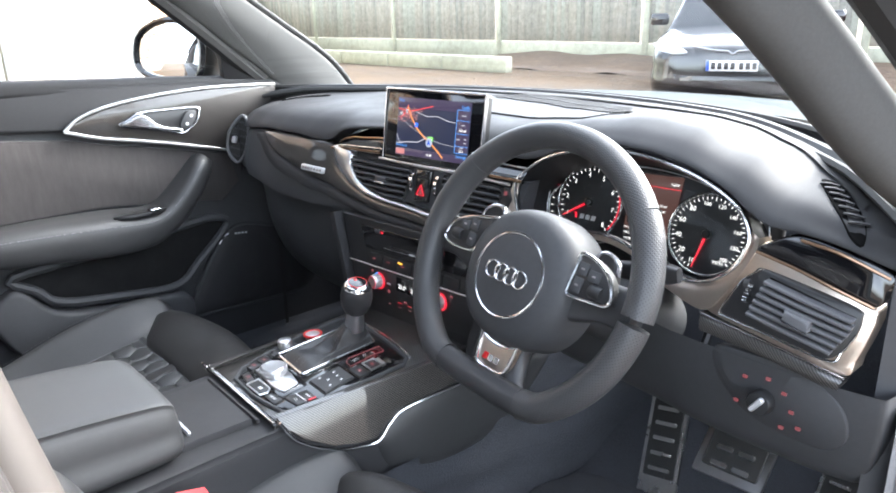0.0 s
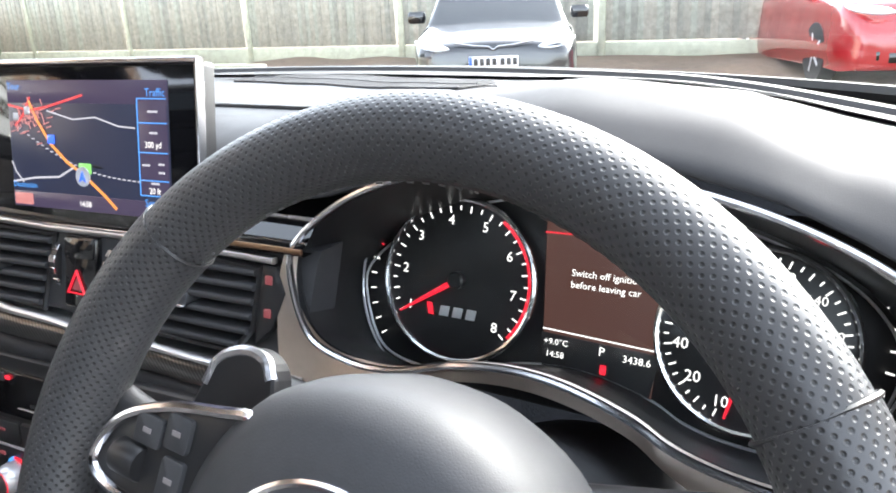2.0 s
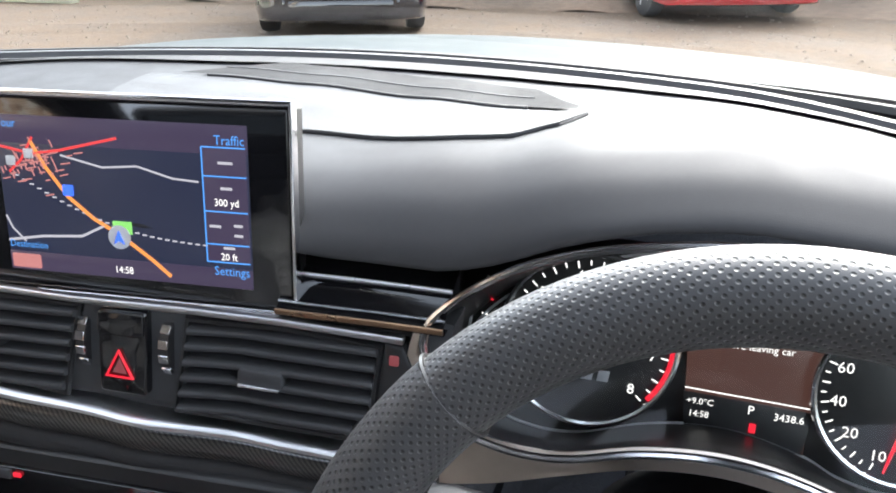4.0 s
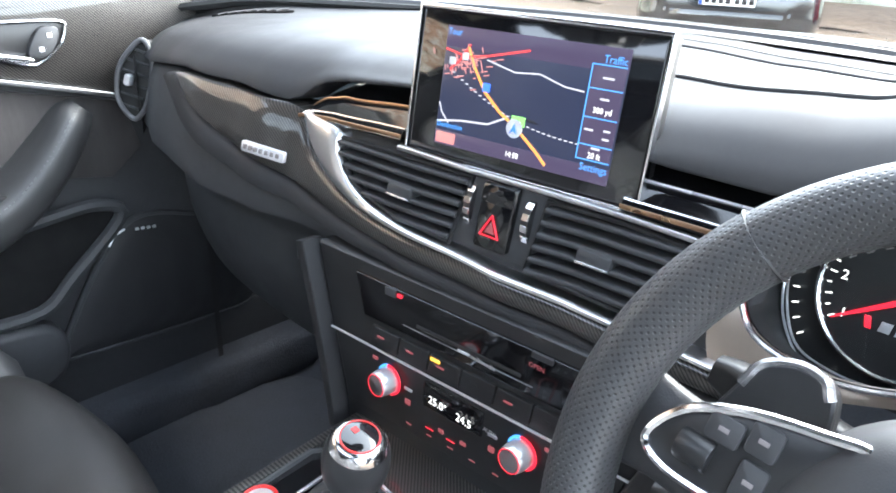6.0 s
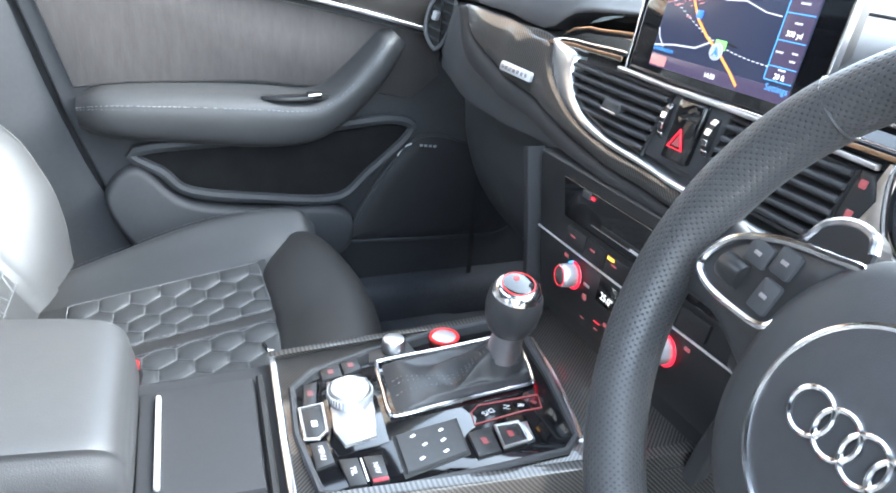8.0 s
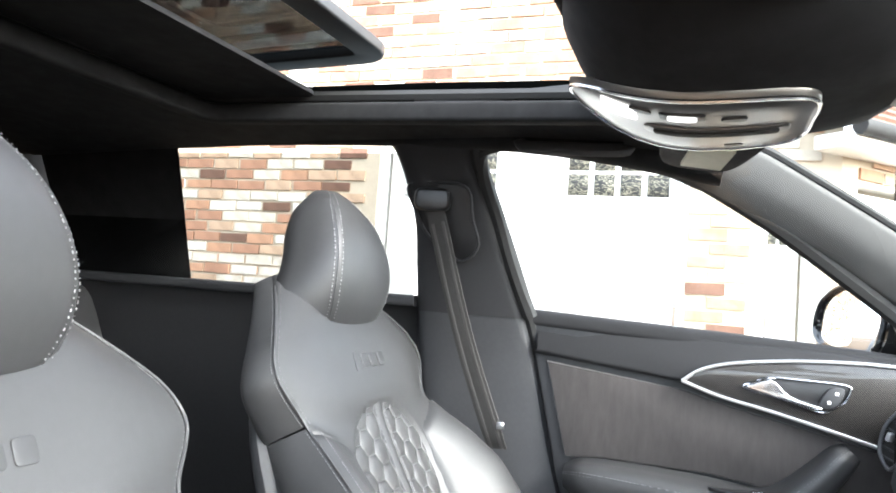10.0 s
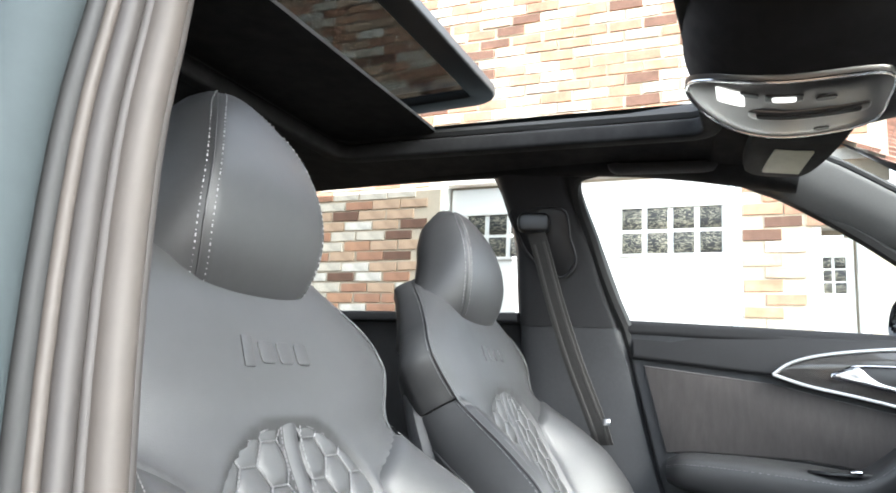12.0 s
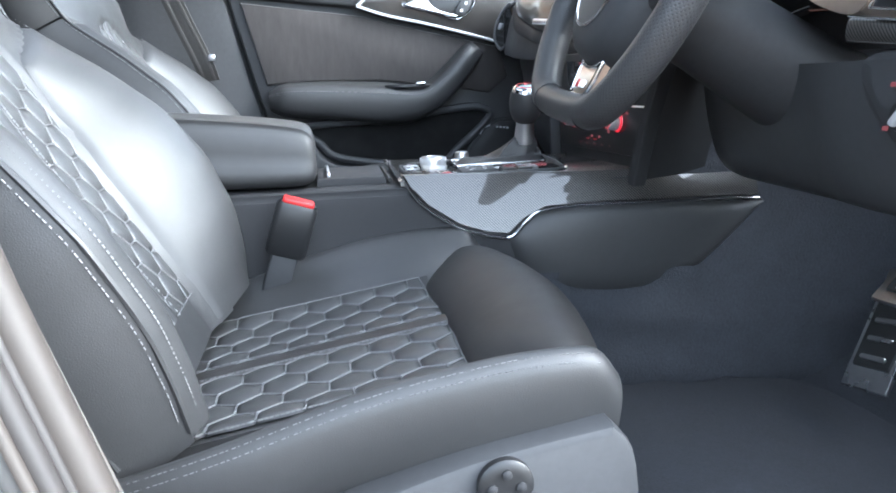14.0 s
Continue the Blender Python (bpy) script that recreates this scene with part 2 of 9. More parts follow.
def loft(rings, around, along, closed=True, caps=True):
    """Smooth surface through few rough rings, resampled both ways."""
    rings = [curve(r, around, closed) for r in rings]
    columns = [curve(col, along) for col in zip(*rings)]
    return skin(list(zip(*columns)), closed, caps)


def sweep(path, profile, closed=False, up=(0, 0, 1), bm=None, scales=None, caps=True):
    """Sweeps a 2D profile (sideways, up) along a path."""
    path = [Vector(p) for p in path]
    n = len(path)
    rings = []
    for i, p in enumerate(path):
        a = path[(i - 1) % n] if closed or i else p
        b = path[(i + 1) % n] if closed or i < n - 1 else p
        along = (b - a).normalized()
        side = along.cross(Vector(up))
        side = side.normalized() if side.length > 1e-5 else Vector((1, 0, 0))
        rise = side.cross(along)
        k = scales[i] if scales else 1
        rings.append([p + side * (u * k) + rise * (v * k) for u, v in profile])
    if closed:
        rings.append(rings[0])
        bm = skin(rings, True, False, bm)
        bmesh.ops.remove_doubles(bm, verts=bm.verts, dist=1e-6)
        return bm
    return skin(rings, True, caps, bm)


def disc(r, n=10, squash=1.0):
    return [(r * math.cos(2 * math.pi * i / n), r * squash * math.sin(2 * math.pi * i / n)) for i in range(n)]


def tube(path, r, n=10, closed=False, up=(0, 0, 1), bm=None):
    return sweep(path, disc(r, n), closed, up, bm)


def inset(outline, d):
    """The outline moved inwards by d (counter-clockwise or clockwise)."""
    p = [Vector((a, b)) for a, b in outline]
    area = sum(p[i - 1].x * p[i].y - p[i].x * p[i - 1].y for i in range(len(p)))
    sign = 1 if area > 0 else -1
    out = []
    for i, q in enumerate(p):
        e, f = (q - p[i - 1]), (p[(i + 1) % len(p)] - q)
        e, f = (e.normalized() if e.length > 1e-9 else f.normalized()), (f.normalized() if f.length > 1e-9 else e.normalized())
        n1, n2 = Vector((-e.y, e.x)) * sign, Vector((-f.y, f.x)) * sign
        m = n1 + n2
        k = d / max(0.35, (1 + n1.dot(n2)) ** 0.5 / 2 ** 0.5 * m.length / 2 * 2 ** 0.5) if m.length > 1e-6 else 0
        out.append(tuple(q + m.normalized() * min(k, 2.5 * abs(d)) if m.length > 1e-6 else q))
    return out


def slab(outline, place, thick, bevel=0.001, bm=None, steps=2):
    """A plate with a rounded front edge. place(u, v, h) maps to the world; h = 0 is the front, -thick the back."""
    bevel = min(bevel, thick * 0.9)
    rings = [[place(u, v, -thick) for u, v in outline]]
    for s in range(steps + 1):
        a = s / steps * math.pi / 2
        o = inset(outline, bevel * (1 - math.cos(a)))
        rings.append([place(u, v, -bevel * (1 - math.sin(a))) for u, v in o])
    return skin(rings, True, True, bm)


def rounded(x0, y0, x1, y1, r, n=4):
    """Outline of a rounded rectangle."""
    out = []
    for cx, cy, a0 in ((x1 - r, y1 - r, 0), (x0 + r, y1 - r, 90), (x0 + r, y0 + r, 180), (x1 - r, y0 + r, 270)):
        for i in range(n + 1):
            a = radians(a0 + 90 * i / n)
            out.append((cx + r * math.cos(a), cy + r * math.sin(a)))
    return out


def smooth_outline(points, n):
    return [(p.x, p.y) for p in curve([(a, b, 0) for a, b in points], n, True)]


def lathe(profile, place, n=24, bm=None):
    """profile: (radius, height) from bottom to top. place is a matrix whose z axis is the axis."""
    rings = [[place @ V(r * math.cos(2 * math.pi * i / n), r * math.sin(2 * math.pi * i / n), h) for i in range(n)] for r, h in profile]
    return skin(rings, True, True, bm)


def axis(at, direction, spin=(1, 0, 0)):
    """A matrix at a place with its z axis along direction and its x axis near spin."""
    z = Vector(direction).normalized()
    if abs(z.dot(Vector(spin).normalized())) > 0.999:
        spin = (0, 1, 0)
    x = Vector(spin) - z * Vector(spin).dot(z)
    x.normalize()
    y = z.cross(x)
    m = Matrix((x, y, z)).transposed().to_4x4()
    m.translation = Vector(at)
    return m


def box(x0, y0, z0, x1, y1, z1, bevel=0.003, bm=None, m=None):
    m = m or Matrix()
    o = rounded(x0, y0, x1, y1, min(bevel * 1.5, (x1 - x0) / 2.2, (y1 - y0) / 2.2), 2)
    rings = []
    for z, d in ((z0, bevel), (z0 + bevel, 0), (z1 - bevel, 0), (z1, bevel)):
        rings.append([m @ V(u, v, z) for u, v in (inset(o, d) if d else o)])
    return skin(rings, True, True, bm)


def lettering(name, words, size, m, material, parent, label="", align="CENTER", thick=0.0):
    """Words with the built-in font, as a mesh; m's x axis is the writing's, its z axis faces the reader."""
    font = bpy.data.curves.new(name, "FONT")
    font.body, font.size, font.align_x, font.align_y = words, size, align, "CENTER"
    font.resolution_u, font.extrude = 2, thick
    tmp = bpy.data.objects.new(name, font)
    scene.collection.objects.link(tmp)
    bpy.context.view_layer.update()
    me = bpy.data.meshes.new_from_object(tmp.evaluated_get(bpy.context.evaluated_depsgraph_get()))
    bpy.data.objects.remove(tmp)
    bpy.data.curves.remove(font)
    me.transform(m)
    me.materials.clear()
    me.materials.append(material)
    ob = new(name, me)
    ob.parent = parent
    if label:
        ob["label"] = label
    return ob


def stitches(path, bm=None, length=0.004, gap=0.003, r=0.0007, normal=(0, 0, 1)):
    """Thread dashes along a path."""
    bm = bm or bmesh.new()
    path = [Vector(p) for p in path]
    n = Vector(normal).normalized()
    rest = 0.0
    for a, b in zip(path, path[1:]):
        d = b - a
        if d.length < 1e-6:
            continue
        u = d.normalized()
        side = u.cross(n)
        side = side.normalized() if side.length > 1e-4 else Vector((1, 0, 0))
        up = side.cross(u)
        s = rest
        while s < d.length:
            p, q = a + u * s, a + u * min(s + length, d.length)
            ring = [[e + side * (r * x) + up * (r * y) for x, y in ((-1, -.4), (0, 1), (1, -.4))] for e in (p, q)]
            skin(ring, True, True, bm)
            s += length + gap
        rest = s - d.length
    return bm


def step(a, b, x):
    t = min(1, max(0, (x - a) / (b - a)))
    return t * t * (3 - 2 * t)


def table(points, x):
    """Piecewise smooth value between (x, value) pairs."""
    if x <= points[0][0]:
        return points[0][1]
    for (a, va), (b, vb) in zip(points, points[1:]):
        if x <= b:
            return va + (vb - va) * step(a, b, x)
    return points[-1][1]


# ---- outside ----
def mixed(name, island, stops, rough=0.9):
    """Colours picked piece by piece, with stains over them."""
    m, nt, b = shader(name)
    ln = nt.links.new
    pick = nt.nodes.new("ShaderNodeNewGeometry") if island else nt.nodes.new("ShaderNodeObjectInfo")
    ramp = nt.nodes.new("ShaderNodeValToRGB")
    ramp.color_ramp.interpolation = "CONSTANT"
    els = ramp.color_ramp.elements
    while len(els) < len(stops):
        els.new(0.5)
    for e, (p, c) in zip(els, stops):
        e.position, e.color = p, (*c, 1)
    ln(pick.outputs["Random Per Island" if island else "Random"], ramp.inputs["Fac"])
    stain = node(nt, "ShaderNodeTexNoise", Scale=9.0, Detail=8.0, Roughness=0.7)
    ln(coords(nt), stain.inputs["Vector"])
    rng_ = nt.nodes.new("ShaderNodeMapRange")
    rng_.inputs["From Min"].default_value, rng_.inputs["From Max"].default_value = 0.3, 0.7
    rng_.inputs["To Min"].default_value, rng_.inputs["To Max"].default_value = 0.65, 1.25
    ln(stain.outputs["Fac"], rng_.inputs["Value"])
    sc = nt.nodes.new("ShaderNodeVectorMath")
    sc.operation = "SCALE"
    ln(ramp.outputs["Color"], sc.inputs[0])
    ln(rng_.outputs["Result"], sc.inputs["Scale"])
    ln(sc.outputs["Vector"], b.inputs["Base Color"])
    b.inputs["Roughness"].default_value = rough
    fine = node(nt, "ShaderNodeTexNoise", Scale=60.0, Detail=6.0)
    ln(coords(nt), fine.inputs["Vector"])
    bp = node(nt, "ShaderNodeBump", Strength=0.5, Distance=0.006)
    ln(fine.outputs["Fac"], bp.inputs["Height"])
    ln(bp.outputs["Normal"], b.inputs["Normal"])
    return m


BRICKS = [(0.0, (0.46, 0.25, 0.16)), (0.24, (0.58, 0.41, 0.28)), (0.44, (0.19, 0.105, 0.072)), (0.55, (0.70, 0.64, 0.53)), (0.74, (0.53, 0.30, 0.185)), (0.87, (0.77, 0.73, 0.65))]
PEBBLE = surface("pale pebble", (0.17, 0.14, 0.11), 0.9, grain=30, vary=0.4, bump=0.2)
GRAVEL = surface("brown gravel", (0.082, 0.052, 0.028), 0.95, grain=14, vary=0.45, bump=0.9, dist=0.02)
SOIL = surface("bare soil", (0.13, 0.09, 0.06), 0.95, grain=8, vary=0.4, bump=0.8, dist=0.03)
BRICK = mixed("mixed stock brick", False, BRICKS)
BRICK_FAR = mixed("mixed stock brick courses", True, BRICKS)
MORTAR = surface("pale mortar", (0.60, 0.52, 0.40), 0.9, grain=40, bump=0.4)
CREAM = surface("white painted wood", (0.80, 0.79, 0.75), 0.45, grain=12, vary=0.04, bump=0.05)
BOARD = mixed("weathered fence board", False, [(0.0, (0.33, 0.31, 0.26)), (0.3, (0.38, 0.35, 0.29)), (0.6, (0.29, 0.28, 0.24)), (0.8, (0.36, 0.36, 0.30))])
BOARD_FAR = mixed("weathered fence boards", True, [(0.0, (0.33, 0.31, 0.26)), (0.3, (0.38, 0.35, 0.29)), (0.6, (0.29, 0.28, 0.24)), (0.8, (0.36, 0.36, 0.30))])
CONCRETE = surface("mossy concrete", (0.44, 0.44, 0.34), 0.9, grain=6, vary=0.4, bump=0.5)
TILE_FAR = mixed("red roof tiles", True, [(0.0, (0.19, 0.095, 0.066)), (0.35, (0.23, 0.12, 0.085)), (0.7, (0.16, 0.08, 0.055))])


def rippled(name):
    """Obscured window glass: dark, with pale wavering ripples."""
    m, nt, b = shader(name)
    ln = nt.links.new
    pull = nt.nodes.new("ShaderNodeMapping")
    pull.inputs["Scale"].default_value = (1.0, 1.0, 2.6)
    ln(coords(nt), pull.inputs["Vector"])
    n = node(nt, "ShaderNodeTexNoise", Scale=16.0, Detail=3.0, Roughness=0.5, Distortion=1.2)
    ln(pull.outputs["Vector"], n.inputs["Vector"])
    ramp = nt.nodes.new("ShaderNodeValToRGB")
    els = ramp.color_ramp.elements
    els.new(0.5)
    els.new(0.5)
    for e, (p, c) in zip(els, ((0.44, (0.035, 0.035, 0.032)), (0.49, (0.30, 0.28, 0.21)), (0.53, (0.05, 0.05, 0.045)), (0.60, (0.03, 0.03, 0.03)))):
        e.position, e.color = p, (*c, 1)
    ln(n.outputs["Fac"], ramp.inputs["Fac"])
    ln(ramp.outputs["Color"], b.inputs["Base Color"])
    b.inputs["Roughness"].default_value = 0.35
    b.inputs["Specular IOR Level"].default_value = 0.25
    bp = node(nt, "ShaderNodeBump", Strength=0.4, Distance=0.004)
    ln(n.outputs["Fac"], bp.inputs["Height"])
    ln(bp.outputs["Normal"], b.inputs["Normal"])
    return m


PANE_DARK = rippled("patterned window glass")
TYRE = surface("tyre rubber", (0.02, 0.02, 0.02), 0.8, grain=30, bump=0.1)
BLACK_PAINT = surface("black car paint", (0.008, 0.009, 0.012), 0.15, vary=0.05, bump=0, coat=1.0)
RED_PAINT = surface("red car paint", (0.30, 0.012, 0.015), 0.2, vary=0.05, bump=0, coat=1.0)
CAR_GLASS = surface("dark car glass", (0.015, 0.018, 0.02), 0.05, vary=0.0, bump=0, coat=1.0)
LAMP_GLASS = surface("headlamp glass", (0.65, 0.68, 0.72), 0.1, vary=0.1, bump=0, coat=1.0)

ground = part("ground", skin([[V(-1500, -1500, -0.02), V(1500, -1500, -0.02)], [V(-1500, 1500, -0.02), V(1500, 1500, -0.02)]], False), GRAVEL)
tagged(ground, "brown gravel driveway", "ground", kind="structure")
bm = bmesh.new()
rng = random.Random(9)
for k in range(1500):
    x, y = rng.uniform(-9, 5), rng.uniform(2.5, 11)
    s = rng.uniform(0.008, 0.03)
    top = bm.verts.new((x, y, -0.02 + s * 0.7))
    ring_ = [bm.verts.new((x + s * math.cos(a + k), y + s * math.sin(a + k) * 0.8, -0.022)) for a in (0, 1.57, 3.14, 4.71)]
    for i in range(4):
        bm.faces.new((ring_[i], ring_[(i + 1) % 4], top))
tagged(part("gravel", bm, PEBBLE), "loose pale stones on the driveway", "gravel", kind="stuff")
bed = loft([[V(x, y, z + 0.05 * math.sin(x * 3 + y)) for x in range(-11, 7)] for y, z in ((10.2, -0.03), (10.8, 0.10), (11.5, 0.18), (12.0, 0.2))], 40, 10, False, False)
tagged(part("soil_bed", bed, SOIL), "bare soil bed along the fence", "soil", kind="structure")


def brick_piece():
    b = bmesh.new()
    rings = [[V(0, s * 0.1075, t * 0.0325) for s, t in ((-1, -1), (1, -1), (1, 1), (-1, 1))], [V(0.012, s * 0.1065, t * 0.0315) for s, t in ((-1, -1), (1, -1), (1, 1), (-1, 1))]]
    skin(rings, True, False, b)
    b.verts.ensure_lookup_table()
    b.faces.new(b.verts[4:8])
    bmesh.ops.recalc_face_normals(b, faces=b.faces)
    me = bpy.data.meshes.new("brick")
    b.to_mesh(me)
    b.free()
    me.materials.append(BRICK)
    return me


def wall_thing(name, label, m, length, height, holes, near=None, z_from=0.0):
    """A brick wall along the local y axis that faces local +x, with rectangular holes (y0, z0, y1, z1)."""
    w = thing(name, label, "wall", kind="structure")
    b = bmesh.new()
    cuts_y = sorted({0.0, length, *(v for h in holes for v in (h[0], h[2]))})
    cuts_z = sorted({0.0, height, *(v for h in holes for v in (h[1], h[3]))})
    for y0, y1 in zip(cuts_y, cuts_y[1:]):
        for z0, z1 in zip(cuts_z, cuts_z[1:]):
            cy, cz = (y0 + y1) / 2, (z0 + z1) / 2
            if any(h[0] < cy < h[2] and h[1] < cz < h[3] for h in holes):
                continue
            rings = [[m @ V(x, y, z) for y, z in ((y0, z0), (y1, z0), (y1, z1), (y0, z1))] for x in (-0.3, 0.0)]
            skin(rings, True, True, b)
    part("masonry", b, MORTAR, w, "pale mortar")
    piece = brick_piece()
    far = bmesh.new()
    rows = int(height / 0.075)
    r = random.Random(name)
    count = 0
    for row in range(rows):
        z = (row + 0.5) * 0.075
        if z < z_from:
            continue
        y = (0.1125 if row % 2 else 0.0) + 0.01
        while y < length - 0.1:
            y += 0.225
            if any(h[0] - 0.10 < y < h[2] + 0.10 and h[1] - 0.03 < z < h[3] + 0.03 for h in holes) or y > length - 0.1:
                continue
            worn = pose(r.uniform(-0.003, 0.003), y + r.uniform(-0.005, 0.005), z + r.uniform(-0.003, 0.003), r.uniform(-0.9, 0.9)) @ Matrix.Diagonal((1, r.uniform(0.92, 1.02), r.uniform(0.86, 1.04), 1))
            if near and near[0] < y < near[2] and near[1] < z < near[3] and count < 300:
                ob = new("brick", piece)
                ob.parent = w
                ob.matrix_basis = m @ worn
                count += 1
            else:
                o = m @ worn
                q = [[o @ V(x, s * k * 0.1075, t * k * 0.0325) for s, t in ((-1, -1), (1, -1), (1, 1), (-1, 1))] for x, k in ((0, 1.0), (0.012, 0.98))]
                va = [[far.verts.new(p) for p in ring_] for ring_ in q]
                for i in range(4):
                    far.faces.new((va[0][i], va[0][(i + 1) % 4], va[1][(i + 1) % 4], va[1][i]))
                far.faces.new(va[1])
    f = part("brick_courses", far, BRICK_FAR, w)
    tagged(f, "mixed red, brown and cream bricks", kind="stuff")
    return w


def garage_door(name, label, m, width, height, windows, leaves=2):
    """White timber doors in a frame; windows: (y, z, columns, rows, pane) on the leaves."""
    d = thing(name, label, "garage door")
    part("door_frame", sweep([m @ V(0.0, y, z) for y, z in ((0, 0), (0, height), (width, height), (width, 0))], rounded(-0.05, -0.05, 0.05, 0.05, 0.01), False, m.to_3x3() @ V(1, 0, 0)), CREAM, d, "white painted frame")
    for k in range(leaves):
        y0, y1 = 0.06 + (width - 0.12) * k / leaves + 0.004, 0.06 + (width - 0.12) * (k + 1) / leaves - 0.004
        part("door_leaf", box(-0.04, y0, 0.02, 0.0, y1, height - 0.06, 0.006, None, m), CREAM, d, "white boarded leaf")
    for y, z, cols, rows, s in windows:
        for i in range(cols):
            for j in range(rows):
                a, c = y + i * s, z + j * s
                part("pane", box(0.0, a + s * 0.10, c + s * 0.07, 0.006, a + s * 0.90, c + s * 0.93, 0.002, None, m), PANE_DARK, d, "patterned glass pane")
        part("window_bead", sweep([m @ V(0.006, yy, zz) for yy, zz in ((y, z), (y, z + rows * s), (y + cols * s, z + rows * s), (y + cols * s, z))], rounded(-0.012, -0.008, 0.012, 0.008, 0.004), True, m.to_3x3() @ V(1, 0, 0)), CREAM, d)
    return d


GX = -3.49
house_m = pose(GX, -7.0, 0)
wall_thing("wall_west", "tall mixed-brick house wall", house_m, 7.30, 4.8, [(4.59, -1, 6.54, 2.216), (6.903, -1, 7.178, 1.804)], near=(3.0, 1.2, 4.59, 2.6), z_from=0.6)
garage_door("garage_door", "white timber garage doors with small patterned panes", pose(GX - 0.06, -2.41, 0), 1.95, 2.216, [(1.229, 1.663, 4, 2, 0.1554), (0.181, 1.663, 4, 2, 0.1554)])
garage_door("side_door", "white side door with six small patterned panes", pose(GX - 0.06, -0.097, 0), 0.275, 1.804, [(0.0325, 1.4206, 2, 3, 0.0723)], 1)
wing_m = pose(GX, 0.30, 0, 0, 0, 47)
wall_thing("wall_wing", "lower mixed-brick garage wing", wing_m, 2.17, 2.02, [(0.108, -1, 1.265, 1.804)], z_from=0.3)
garage_door("garage_door", "white timber garage doors", wing_m @ pose(-0.06, 0.108, 0), 1.157, 1.804, [])
# tiled roof of the wing with its gutter
wing_roof = thing("wing_roof", "red-brown tiled roof with a dark gutter", "roof")
bm = bmesh.new()
for r_ in range(14):
    for c_ in range(22):
        y, s = -0.22 + c_ * 0.123 + (0.0615 if r_ % 2 else 0), r_ * 0.145
        p = lambda u, v, h: wing_m @ V(0.20 - v * 0.80 + h * 0.6, u, 2.03 + v * 0.62 + h)
        q = [bm.verts.new(p(u, v, h)) for u, v, h in ((y, s, 0.018), (y + 0.118, s, 0.018), (y + 0.118, s + 0.16, 0.0), (y, s + 0.16, 0.0), (y, s, 0.0), (y + 0.118, s, 0.0))]
        bm.faces.new(q[:4])
        bm.faces.new((q[0], q[1], q[5], q[4]))
tiles = part("roof_tiles", bm, TILE_FAR, wing_roof)
tagged(tiles, "weathered red-brown roof tiles", kind="stuff")
part("roof_deck", skin([[wing_m @ V(0.19, y, 2.012), wing_m @ V(-1.45, y, 3.27)] for y in (-0.22, 2.53)], False), TYRE, wing_roof)
part("gutter", tube([wing_m @ V(0.24, y, 2.00) for y in (-0.22, 1.1, 2.53)], 0.043, 10), TYRE, wing_roof, "dark gutter")
part("soffit", box(-0.015, -0.22, 1.91, 0.22, 2.53, 1.985, 0.008, None, wing_m), CREAM, wing_roof, "white soffit board")


def fence_run(a, b, n, label, z0=0.25, near=False):
    """Posts, gravel boards and vertical boards between two places."""
    a, b = Vector(a), Vector(b)
    f = thing("fence", label, "fence")
    u = (b - a).normalized()
    side = V(-u.y, u.x, 0)
    piece = None
    step_ = (b - a).length / n
    joined = bmesh.new()
    for k in range(n + 1):
        p = a + u * (step_ * k)
        part("post", box(-0.06, -0.06, -0.1, 0.06, 0.06, z0 + 1.95, 0.012, None, axis(p, (0, 0, 1), u)), CONCRETE, f, "concrete post")
    for k in range(n):
        p = a + u * (step_ * k)
        part("gravel_board", box(0.06, -0.025, 0.0, step_ - 0.06, 0.025, z0 + 0.32, 0.006, None, axis(p, (0, 0, 1), u)), CONCRETE, f, "mossy concrete gravel board")
        m_ = int((step_ - 0.12) / 0.105)
        for j in range(m_):
            o = axis(p + u * (0.06 + 0.0525 + 0.105 * j), (0, 0, 1), u)
            box(-0.055, -0.012 + 0.012 * (j % 2), z0 + 0.34, 0.055, 0.012 + 0.012 * (j % 2), z0 + 1.86, 0.003, joined, o)
        part("top_rail", box(0.0, -0.035, z0 + 1.86, step_, 0.035, z0 + 1.90, 0.006, None, axis(p, (0, 0, 1), u)), BOARD, f, "weathered capping rail")
    tagged(part("fence_boards", joined, BOARD_FAR, f), "grey weathered vertical boards", kind="stuff")
    return f


fence_run((-23.5, 12.0, 0), (8.5, 12.0, 0), 8, "weathered board fence on concrete gravel boards", 0.10)
fence_run((-5.3, 2.1, 0), (-23.5, 12.0, 0), 7, "weathered board fence beside the garage", 0.10)
low = thing("retaining_wall", "low mossy concrete retaining wall", "wall")
for k in range(5):
    part("concrete_block", box(-18.0 + k * 1.84, 9.4, -0.05, -16.18 + k * 1.84, 9.6, 0.27, 0.02), CONCRETE, low, "mossy concrete block")


